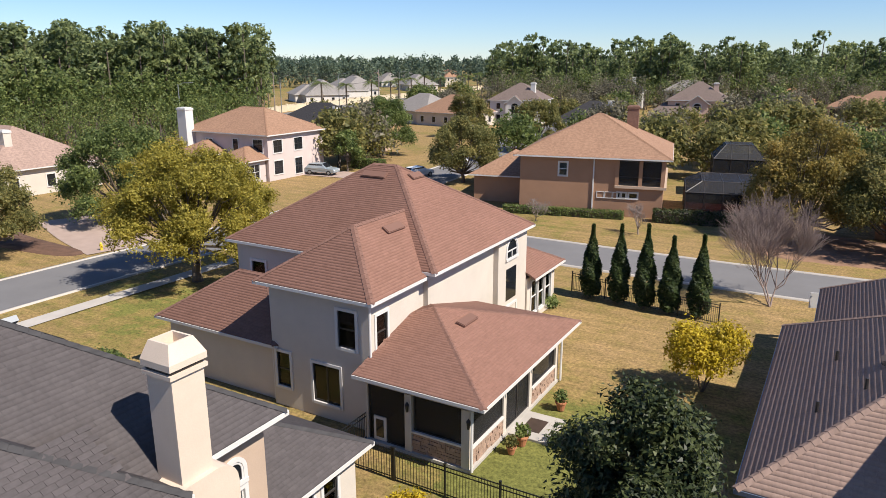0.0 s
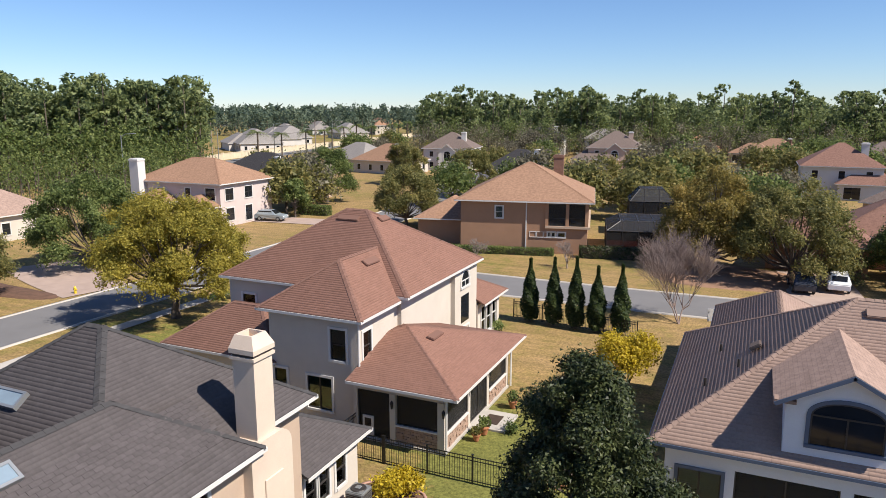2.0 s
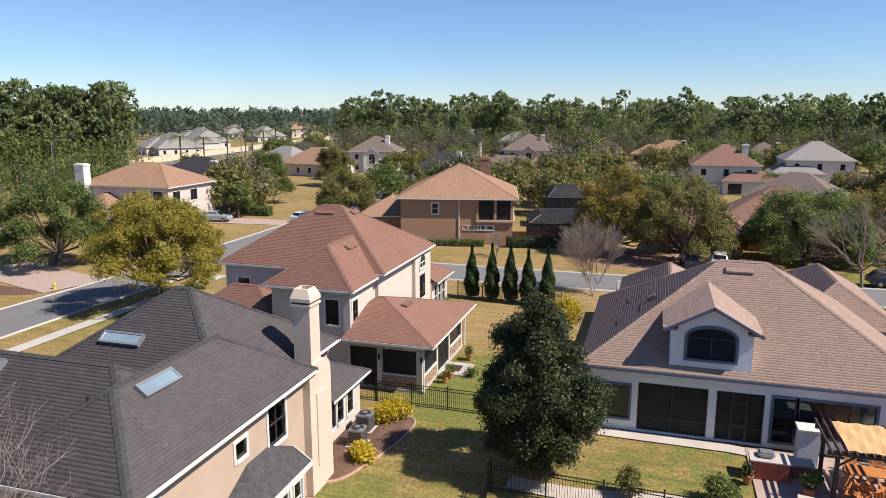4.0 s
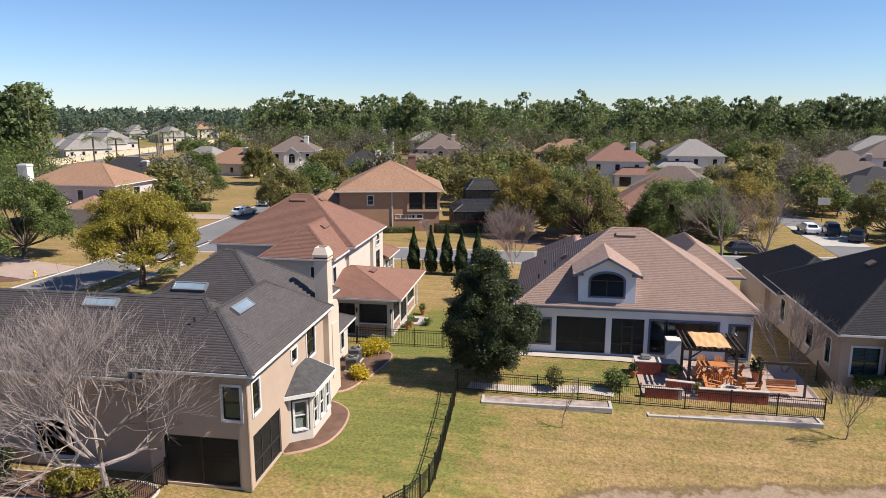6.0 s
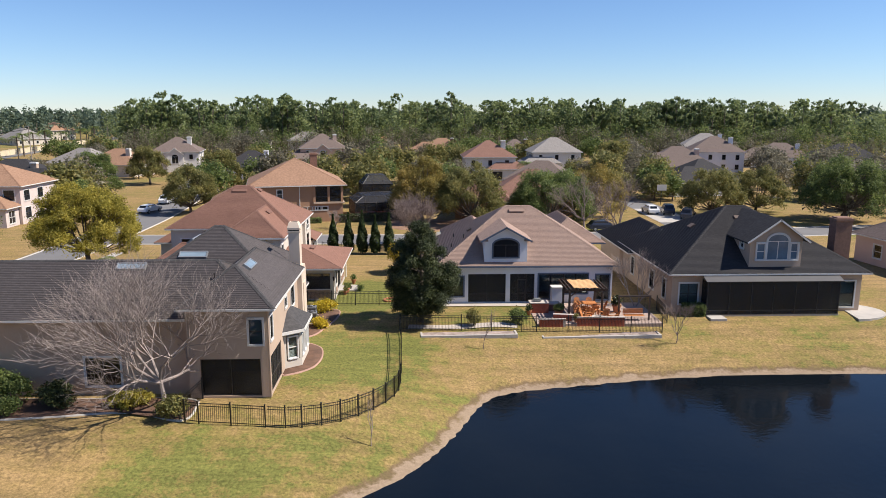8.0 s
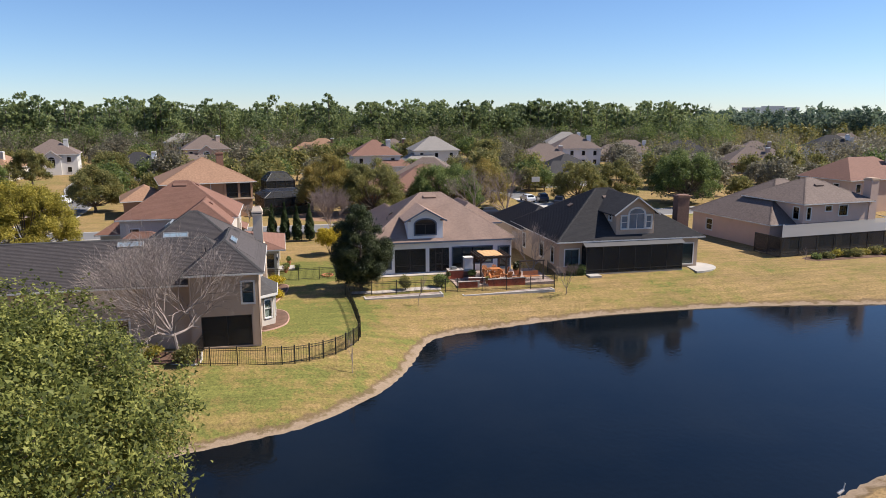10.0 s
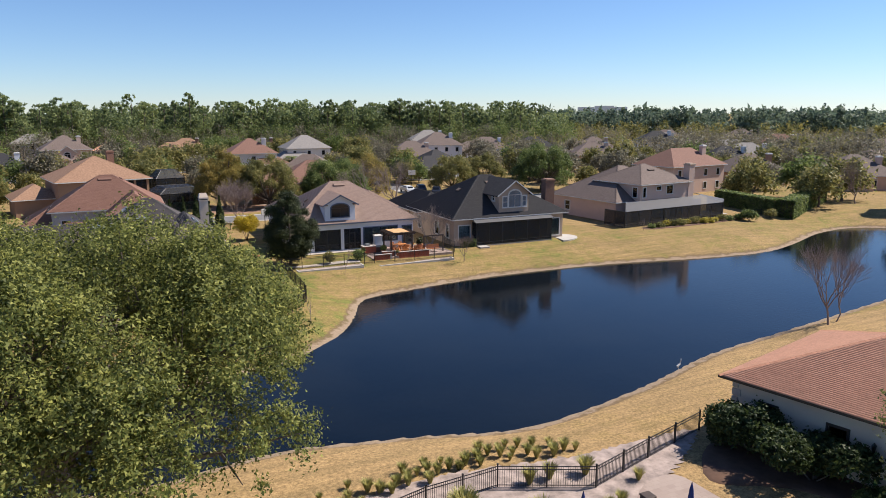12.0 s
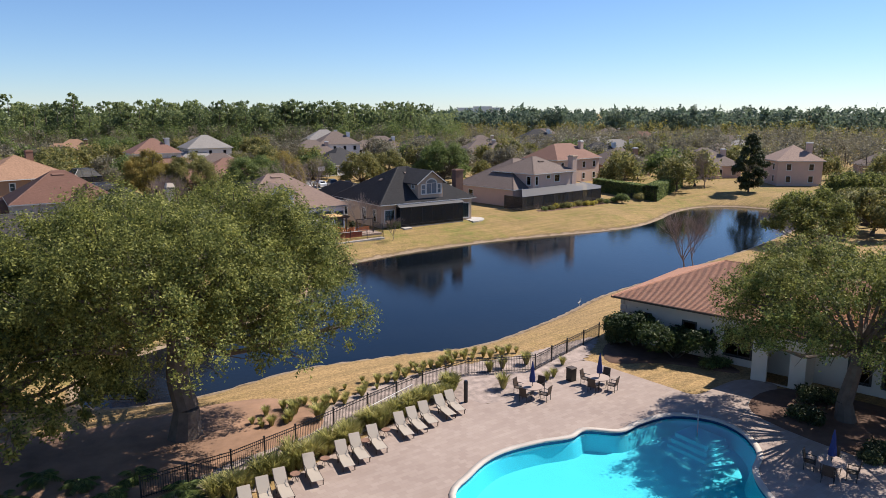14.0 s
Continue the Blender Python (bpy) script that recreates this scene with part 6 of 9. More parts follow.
for row in (
    (-84, 95, 18, 14, 0, 1, "roof_black", "stucco_tan", 1, -5, "dark-roofed tan house behind street trees", True),
    (-185, 212, 26, 16, -40, 1, "roof_pale", "stucco_white", 0, 6, "white house with pale grey roof beyond the wall"),
    (-206, 262, 26, 16, -40, 1, "roof_pale", "stucco_white", 0, -6, "white house with pale grey roof beyond the wall"),
    (-235, 300, 24, 16, -40, 1, "roof_pale", "stucco_white", 0, 6, "white house with pale grey roof beyond the wall"),
    (-215, 330, 24, 16, -40, 1, "roof_pale", "stucco_cream", 0, 0, "cream house with pale roof beyond the wall"),
    (-262, 372, 24, 16, -40, 1, "roof_pale", "stucco_white", 0, 0, "white house with pale grey roof beyond the wall"),
    (-230, 395, 22, 14, -40, 2, "roof_orange", "stucco_cream", 0, 0, "cream two-storey house with orange roof far off"),
    (-255, 430, 24, 14, -40, 1, "roof_pale", "stucco_white", 0, 0, "white house with pale grey roof beyond the wall"),
    (-290, 440, 24, 14, -40, 1, "roof_pale", "stucco_white", 0, 0, "white house with pale grey roof beyond the wall"),
    (-98, 152, 16, 12, -20, 1, "roof_pale", "stucco_cream", 0, 0, "cream house with faded roof behind trees"),
    (-86, 148, 15, 12, -10, 1, "roof_orange", "stucco_cream", 1, 0, "cream house with orange roof behind trees"),
    (-73, 163, 13, 12, 10, 2, "roof_brown", "stucco_white", 1, 0, "white gabled house with brown roof", True),
    (-68, 235, 15, 12, 10, 2, "roof_black", "stucco_white", 1, 5, "white two-storey house with dark gables", True),
    (-48, 242, 14, 10, 0, 2, "roof_pale", "stucco_white", 0, 0, "pale house among the pines"),
    (-33.5, 184, 14, 13, 8, 2, "roof_brown", "stucco_pink", 1, 4, "pinkish two-storey house with arched entry", True),
    (-46, 138, 14, 12, 6, 1, "roof_black", "stucco_grey", 1, 0, "grey house with dark blue-grey roof"),
    (-17, 238, 13, 13, 0, 1, "roof_terra", "stucco_tan", 2, 4, "tan house with terracotta roof", True),
    (5, 226, 15, 12, -10, 1, "roof_orange", "stucco_tan", 2, 4, "tan house with orange roof and white gable", True),
    (15.5, 138, 13, 12, 0, 2, "roof_red", "stucco_white", 1, -3, "white two-storey house with red-brown roof"),
    (37, 160, 14, 12, 0, 2, "roof_pale", "stucco_white", 0, 3, "white two-storey house with pale grey roof"),
    (33, 215, 13, 12, 0, 1, "roof_brown", "stucco_tan", 2, 0, "tan house with brown roof below the pines"),
    (55, 240, 13, 12, 0, 1, "roof_brown", "stucco_tan", 0, 0, "tan house with brown roof below the pines"),
    (22, 104, 14, 11, -20, 1, "roof_brown", "stucco_tan", 0, 0, "brown-roofed house behind an orange tree"),
    (68, 146, 17, 14, -12, 1, "roof_brown", "stucco_pink", 1, 6, "tan house with broad brown roof"),
    (84, 160, 15, 13, -12, 2, "roof_brown", "stucco_grey", 1, 0, "tall house with brown roof"),
    (60, 104, 13, 12, 10, 1, "roof_black", "stucco_grey", 0, 4, "grey house with black roof and white gable", True),
    (93, 190, 16, 13, -15, 2, "roof_pale", "stucco_grey", 1, 0, "house with pale roof and white chimney"),
    (112, 176, 17, 13, -15, 1, "roof_brown", "stucco_grey", 1, 5, "brown-roofed house with white chimney"),
    (130, 170, 17, 13, -15, 1, "roof_black", "stucco_grey", 0, 5, "low house with a dark grey roof"),
    (150, 158, 15, 13, -20, 1, "roof_brown", "stucco_tan", 1, 5, "brown-roofed house between grey trees"),
    (122, 122, 15, 13, -20, 1, "roof_brown", "stucco_pink", 1, -4, "house with hipped brown roof"),
    (170, 146, 15, 12, -25, 2, "roof_black", "stucco_grey", 1, 0, "house with charcoal roof and white chimney"),
    (180, 120, 18, 12, -30, 1, "roof_pale", "stucco_white", 1, 6, "white house with pale grey roof"),
    (94, 49, 17, 10.5, 8, 2, "roof_red", "stucco_pink", 1, 0, "two-storey house with orange-brown roof and balcony"),
    (158, 92, 17, 13, -30, 1, "roof_pale", "stucco_white", 1, 5, "white house with pale roof"),
    (118, 54, 14, 12, -20, 1, "roof_brown", "stucco_brown", 1, 0, "brown house with dark roof behind the hedge"),
    (130, 36, 15, 13, -30, 1, "roof_brown", "stucco_pink", 1, 4, "house with pinkish brown roof by the water's end"),
    (129, 12.5, 10, 10, -40, 2, "roof_tan", "stucco_pink", 1, 0, "tan two-storey house with pale roof"),
    (176, 8, 16, 13, -50, 1, "roof_brown", "stucco_pink", 1, 4, "house with reddish brown roof among trees"),
    (160, 50, 16, 13, -25, 1, "roof_brown", "stucco_tan", 1, 4, "tan house with brown roof among oaks"),
    (186, 62, 16, 13, -35, 1, "roof_pale", "stucco_white", 1, 0, "white house with pale roof among oaks"),
    (140, 82, 15, 12, -20, 1, "roof_black", "stucco_grey", 1, 0, "grey house with charcoal roof among oaks"),
    (285, 212, 18, 13, -40, 1, "roof_brown", "stucco_tan", 1, 0, "distant brown-roofed house among grey trees"),
    (240, 150, 18, 13, -40, 1, "roof_red", "stucco_tan", 1, 0, "distant house with red roof"),
    (225, 95, 18, 13, -40, 1, "roof_brown", "stucco_white", 1, 0, "distant house among grey trees"),
    (210, 190, 18, 13, -40, 1, "roof_pale", "stucco_white", 1, 0, "distant house among grey trees"),
    (250, 230, 18, 13, -40, 1, "roof_brown", "stucco_white", 0, 0, "distant house among grey trees"),
    (-90, 42, 17, 13, 0, 1, "roof_tan", "stucco_cream", 1, 0, "cream house with tan roof behind the oaks"),
):
    far_house(*row, group="houses of the suburb")

# brown house with the corner balcony
hd = thing("house", pose(-29.0, 66.4, 0, 0, 0, 12), "two-storey brown house with tan hip roof and corner balcony", "house")
block(hd, 0, 0, 9.6, 14, 0, 5.75, "stucco_brown", {"s": [(4.0, 3.9, 4.8, 5.2, "sash", "blind")]})
block(hd, 9.6, 0.0, 14.2, 14, 0, 2.9, "stucco_brown", {"s": [(-1.2 + 1.5, 1.9, 1.1, 2.4, "fixed"), (1.4, 1.9, 2.2, 2.4, "fixed")]}, sides="sen")
part("balcony_floor", boxes((9.6, -0.3, 2.9, 14.5, 14, 3.15)), "stucco_tan", hd)
for px, py in ((9.75, 0.0), (12.0, 0.0), (14.1, 0.0), (14.1, 3.0), (14.1, 6.0), (14.1, 9.0)):
    part("column", boxes((px - 0.18, py - 0.18, 3.15, px + 0.18, py + 0.18, 5.75)), "stucco_brown", hd)
part("inner_wall", boxes((9.6, 3.2, 3.15, 13.9, 3.4, 5.7)), "stucco_brown", hd)
screen_wall(hd, Matrix.Translation((9.6, -0.05, 0)), 0.2, 4.5, 3.2, 5.6, 2, 0.8)
screen_wall(hd, Matrix.Translation((14.2, 0, 0)) @ Matrix.Rotation(math.pi / 2, 4, "Z"), 0.2, 9.0, 3.2, 5.6, 4, 0.8)
hip(hd, -0.6, -0.6, 14.9, 14.6, 5.9, 0.5, "roof_orange")
stack(hd, 10.4, 10, 1.2, 1.0, 6.5, 10.4, "brick_brown", "brick_brown")
block(hd, -6, 4, 0, 13, 0, 2.9, "stucco_brown", sides="sw")
hip(hd, -6.5, 3.5, 1.5, 13.5, 3.0, 0.55, "roof_orange", caps=False, clip=[((0, 0, 0), (1, 0, 0))])
part("pipe", boxes((7.4, -0.12, 0, 7.52, 0, 5.7)), "trim", hd)
for i in range(4):
    window(hd, Matrix.Translation((0, 0, 0)), 7.9 + i * 0.8, 1.85, 8.55 + i * 0.8, 2.4, style="fixed", pane="dark_glass", wide=0.06)
# its pool cages and the small pool in one of them
def pool_cage(m, w, d, h, rise, inset, label):
    """Dark aluminium cage: screened walls, sloping mesh round a flat mesh top, bars on every edge."""
    cg = thing("pool_cage", m, label, "pool cage")
    for mm, n in ((Matrix.Identity(4), w), (pose(w, 0, 0, 0, 0, 90), d), (pose(w, d, 0, 0, 0, 180), w), (pose(0, d, 0, 0, 0, -90), d)):
        screen_wall(cg, mm, 0, n, 0.05, h, max(2, round(n / 1.7)), 1.0)
    lo = [(0, 0, h), (w, 0, h), (w, d, h), (0, d, h)]
    hi = [(inset, inset, h + rise), (w - inset, inset, h + rise), (w - inset, d - inset, h + rise), (inset, d - inset, h + rise)]
    bm = bmesh.new()
    a, b = [bm.verts.new(p) for p in lo], [bm.verts.new(p) for p in hi]
    for i in range(4):
        bm.faces.new((a[i], a[(i + 1) % 4], b[(i + 1) % 4], b[i]))
    bm.faces.new(b)
    part("mesh_roof", bm, "screen_dark", cg)
    for i in range(4):
        for p, q in ((lo[i], lo[(i + 1) % 4]), (hi[i], hi[(i + 1) % 4]), (lo[i], hi[i])):
            bm = bmesh.new()
            tube(bm, p, q, 0.05, 0.05, 4)
            part("rafter", bm, "trim_dark", cg)
    for i in range(1, max(2, round(w / 1.7))):
        x = w * i / max(2, round(w / 1.7))
        bm = bmesh.new()
        tube(bm, (x, 0, h), (min(max(x, inset), w - inset), inset, h + rise), 0.04, 0.04, 4)
        tube(bm, (min(max(x, inset), w - inset), inset, h + rise), (min(max(x, inset), w - inset), d - inset, h + rise), 0.04, 0.04, 4)
        part("rafter", bm, "trim_dark", cg)
    return cg


cg = pool_cage(pose(-13.2, 70.5, 0, 0, 0, 12), 8.6, 9.0, 2.7, 0.9, 1.5, "dark screened pool cage with sloping mesh roof")
part("deck", boxes((0.1, 0.1, -0.1, 8.5, 8.9, 0.04)), "brick", cg)
part("water", boxes((1.6, 0.8, 0.04, 7.0, 4.0, 0.07)), "plaster", cg)
pool_cage(pose(-13.0, 84, 0, 0, 0, 12), 5.5, 5.5, 4.4, 1.5, 1.3, "tall dark pool cage behind the brown house")

# pale house with orange roof across the street
hg = thing("house", pose(-80.0, 66.5, 0), "pale two-storey house with orange-tan hip roof and white chimney", "house")
block(hg, 0.5, 0.5, 15.6, 11.5, 0, 5.85, "stucco_mauve", {"s": [(9.0, 3.7, 9.9, 5.2, "sash"), (12.6, 3.7, 14.2, 5.3, "double"), (4, 3.8, 5.2, 5.0, "sash")], "e": [(1.0, 3.6, 2.6, 5.2, "double"), (5, 3.6, 6.6, 5.2, "double"), (1.0, 0.8, 2.6, 2.5, "double"), (5, 0.4, 6.4, 2.5, "double")]}, inner="trim_dark", pane="dark_glass")
hip(hg, 0, 0, 16.1, 12.0, 6.0, 0.5, "roof_orange")
block(hg, 10.2, -3.2, 15.2, 0.5, 0, 2.9, "stucco_mauve", {"e": [(0.8, 0.5, 2.4, 2.4, "double")]}, sides="sew", pane="dark_glass")
hip(hg, 9.8, -3.7, 15.7, 3.5, 3.0, 0.5, "roof_orange", clip=[((0, 0.55, 0), (0, 1, 0))])
hip(hg, 2.4, -3.7, 8.5, 3.5, 3.4, 0.5, "roof_orange", clip=[((0, 0.55, 0), (0, 1, 0))])
block(hg, 2.8, -3.2, 8.1, 0.5, 0, 3.3, "stucco_mauve", sides="sew")
stack(hg, 1.6, -0.2, 1.6, 1.3, 0, 9.1, "trim")

# brown house with the crossed garage doors
hq = thing("house", pose(3.0, 70.5, 0, 0, 0, -6), "brown house with red-brown roof and cross-braced garage doors", "house")
block(hq, 0, 0, 9, 7, 0, 2.9, "stucco_brown")
hip(hq, -0.5, -0.5, 9.5, 10, 3.0, 0.62, "roof_red")
block(hq, 6, 5, 20, 17, 0, 3.3, "stucco_brown")
hip(hq, 5.5, 4.5, 20.5, 17.5, 3.4, 0.62, "roof_red")
for u in (0.8, 4.9):
    dr = part("garage_door", boxes((u, -0.06, 0.05, u + 3.4, -0.005, 2.3)), "brick_brown", hq)
    for i in range(2):
        a = u + 0.05 + i * 1.7
        for s in (-1, 1):
            mm = Matrix.Translation((a + 0.8, -0.075, 1.15)) @ Matrix.Rotation(s * math.atan2(2.0, 1.55), 4, "Y")
            part("brace", boxes((-1.2, -0.015 - 0.004 * s, -0.05, 1.2, 0.015, 0.05), m=mm), "stucco_tan", dr)

# yellow wall along the far road
w0 = thing("boundary_wall", pose(0, 0, 0), "long sand-yellow boundary wall along the road", "wall")
pts = [(-146, 150), (-154, 170), (-159, 197), (-167, 254), (-184, 366)]
for (ax, ay), (bx, by) in zip(pts, pts[1:]):
    L, ang = math.hypot(bx - ax, by - ay), math.atan2(by - ay, bx - ax)
    mm = Matrix.Translation((ax, ay, -0.1)) @ Matrix.Rotation(ang, 4, "Z")
    part("wall_run", boxes((0, 0, 0, L, 0.3, 2.0), (0, -0.06, 2.0, L, 0.36, 2.15), m=mm), "sandwall", w0)
    for i in range(int(L / 12) + 1):
        part("pillar", boxes((i * 12 - 0.3, -0.1, 0, i * 12 + 0.3, 0.4, 2.4), m=mm), "sandwall", w0)


# ---- woods ----
def pine_template(r, n, h=20.0):
    """Leaf centres of one pine: uneven billows high on a bare trunk under a rounded top."""
    tiers = []
    low = r.uniform(0.3, 0.55)
    for i in range(9):
        u = i / 9
        z = h * (low + (0.93 - low) * u)
        a, q = i * 2.4 + r.random(), h * 0.15 * math.sin(0.5 + 2.2 * u) * r.uniform(0.55, 1.1)
        tiers.append((q * math.cos(a), q * math.sin(a), z, h * 0.075 * r.uniform(0.7, 1.25)))
    tiers.append((0, 0, h * 0.91, h * 0.085))
    return crown_points(r, tiers, n, h * 0.028, 10, 0.4, 0.72)


def woods(name, seed, places, hs, leaf, label, n=110, size=1.0, broad=False):
    """A wood as one joined mesh of many trees, each of another shape."""
    r = np.random.default_rng(seed)
    temps = []
    for i in range(9):
        if broad:
            lb = ring_lobes(r, 5.5, 9, 6, 3.2, 1.0)
            c, o = crown_points(r, lb, n, 1.3, 8, 0.4)
            c = c * np.array((1.1, 1.1, 1))
            c[:, 2] = np.maximum((c[:, 2] - 4.2) * 1.62, 0.6)
        else:
            c, o = pine_template(r, n)
        v, f = leaf_quads(r, c, size * 1.15, o, 1.7, True)
        temps.append(v)
    V, F, tv, tf, off, toff = [], [], [], [], 0, 0
    for (x, y), h in zip(places, hs):
        v = temps[r.integers(9)]
        a, s = r.random() * 6.283, h / 20
        c_, s_ = math.cos(a), math.sin(a)
        w = np.stack(((v[:, 0] * c_ - v[:, 1] * s_) * s + x, (v[:, 0] * s_ + v[:, 1] * c_) * s + y, v[:, 2] * s - 0.2), 1)
        V.append(w)
        F.append(np.arange(len(w)).reshape(-1, 3) + off)
        off += len(w)
        lean = r.normal(size=2) * 0.3
        ring = [(math.cos(q) * 0.22, math.sin(q) * 0.22) for q in (0, 1.57, 3.14, 4.71)]
        tv += [(x + p * s * 1.2, y + q * s * 1.2, -0.3) for p, q in ring] + [(x + lean[0] + p * 0.5, y + lean[1] + q * 0.5, h * (0.5 if broad else 0.85)) for p, q in ring]
        tf += [(toff + i, toff + (i + 1) % 4, toff + 4 + (i + 1) % 4, toff + 4 + i) for i in range(4)]
        toff += 8
    wd = thing(name, pose(0, 0, 0), label, "woods", kind="stuff")
    tagged(np_mesh("foliage", np.concatenate(V), np.concatenate(F), leaf, wd), kind="stuff")
    tagged(np_mesh("trunks", tv, tf, "bark", wd), kind="stuff")
    return wd


def sector(r, a0, a1, r0, r1, n, edge=0.0):
    """Places in a sector seen from the middle; angles in degrees to the west of +y. Edge: share that stands on its near rim."""
    a = np.radians(r.uniform(a0, a1, n))
    q = np.where(r.random(n) < edge, r.uniform(r0, r0 + (r1 - r0) * 0.15, n), np.sqrt(r.uniform(r0 ** 2, r1 ** 2, n)))
    return np.stack((-q * np.sin(a), q * np.cos(a)), 1)


rw = np.random.default_rng(11)
p1 = sector(rw, 43.5, 80, 168, 270, 420, 0.35)
woods("pine_wood", 21, p1, rw.uniform(17, 25, len(p1)), "leaf_pine", "tall green pines standing close beyond the houses", 620, 0.46)
p2 = sector(rw, -36, 26, 262, 420, 420, 0.4)
pw = sector(rw, -38, 26, 262, 420, 700, 0.4)
woods("broadleaf_wood", 33, pw, rw.uniform(11, 20.5, len(pw)), "leaf_pine", "dense evergreen wood below the taller pines", 330, 0.62, True)
woods("pine_wood", 22, p2, rw.uniform(17, 24, len(p2)) + (rw.random(len(p2)) < 0.06) * 3, "leaf_pine", "belt of tall pines along the horizon", 460, 0.55)
p2b = sector(rw, -36, 27, 235, 300, 300, 0.7)
woods("broadleaf_wood", 23, p2b, rw.uniform(7, 14, len(p2b)), "leaf_grey", "grey-brown leafless trees at the wood's edge", 300, 0.42, True)
p2c = sector(rw, -40, 25, 240, 300, 270, 0.6)
woods("broadleaf_wood", 24, p2c, rw.uniform(8, 15, len(p2c)), "leaf_green", "green broadleaf trees at the wood's edge", 300, 0.48, True)
# belts from 400 m outward wear foliage with the haze in its colour
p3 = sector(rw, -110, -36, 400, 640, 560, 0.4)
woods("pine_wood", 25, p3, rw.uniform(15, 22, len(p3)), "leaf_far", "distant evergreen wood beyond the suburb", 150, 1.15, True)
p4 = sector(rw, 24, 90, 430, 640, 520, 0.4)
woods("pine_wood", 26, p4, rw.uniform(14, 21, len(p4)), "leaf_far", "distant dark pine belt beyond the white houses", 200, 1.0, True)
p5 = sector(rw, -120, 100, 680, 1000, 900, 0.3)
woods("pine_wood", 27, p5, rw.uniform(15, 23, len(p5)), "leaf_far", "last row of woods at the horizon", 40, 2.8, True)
p6 = sector(rw, -100, -30, 172, 420, 560)
p6 = np.array([p for p in p6 if not (abs(p[0] - 60) < 30 and abs(p[1] - 120) < 20)])
woods("broadleaf_wood", 28, p6, rw.uniform(6, 11, len(p6)), "leaf_grey", "grey leafless trees between distant houses", 210, 0.6, True)
p7 = sector(rw, -100, -30, 168, 400, 460)
woods("broadleaf_wood", 29, p7, rw.uniform(6, 11, len(p7)), "leaf_olive", "olive oaks between distant houses", 210, 0.6, True)
pe = sector(rw, -105, -50, 160, 250, 230)
woods("broadleaf_wood", 34, pe, rw.uniform(8.5, 13, len(pe)), "leaf_grey", "grey-olive oaks close behind the houses at the pond's end", 320, 0.6, True)
p4 = sector(rw, -110, -36, 372, 470, 520)
woods("broadleaf_wood", 32, p4, rw.uniform(8, 13, len(p4)), "leaf_olive", "dense low oaks before the distant pines", 70, 1.3, True)
p9 = sector(rw, 44, 80, 158, 200, 260, 0.7)
woods("broadleaf_wood", 31, p9, rw.uniform(8, 16, len(p9)), "leaf_green", "green undergrowth below the tall pines", 190, 0.55, True)
p8 = sector(rw, 44, 62, 122, 168, 170)
woods("broadleaf_wood", 30, p8, rw.uniform(6, 11, len(p8)), "leaf_green", "scrub and small oaks in front of the pines", 200, 0.45, True)

# long pale block on the horizon
fb = thing("distant_building", pose(896, 1130, 0, 0, 0, -37), "long pale building on the far horizon", "building")
for x, w, h in ((-50, 34, 26), (-16, 40, 28.5), (24, 26, 26)):
    part("wing", boxes((x, 0, 0, x + w - 0.5, 20, h)), "stucco_grey", fb)

# palms along the far road
pm = fan_palm(pose(-143, 186, 0), 31, "tall feathery palm beside the far road", 8.0, 30, 3.4, group="palms along the road")
for i, (x, y) in enumerate(((-148, 207), (-155, 235), (-164, 269), (-163, 281), (-168, 310), (-176, 343), (-150, 222), (-160, 252), (-140, 170), (-172, 325))):
    copy_thing(pm, pose(x, y, 0, 0, 0, 40 * i) @ Matrix.Scale(1.0 + 0.06 * (i % 3), 4))
fan_palm(pose(22.6, 122, 0), 33, "green palm in front of the white house", 5.5, 34, 2.8)

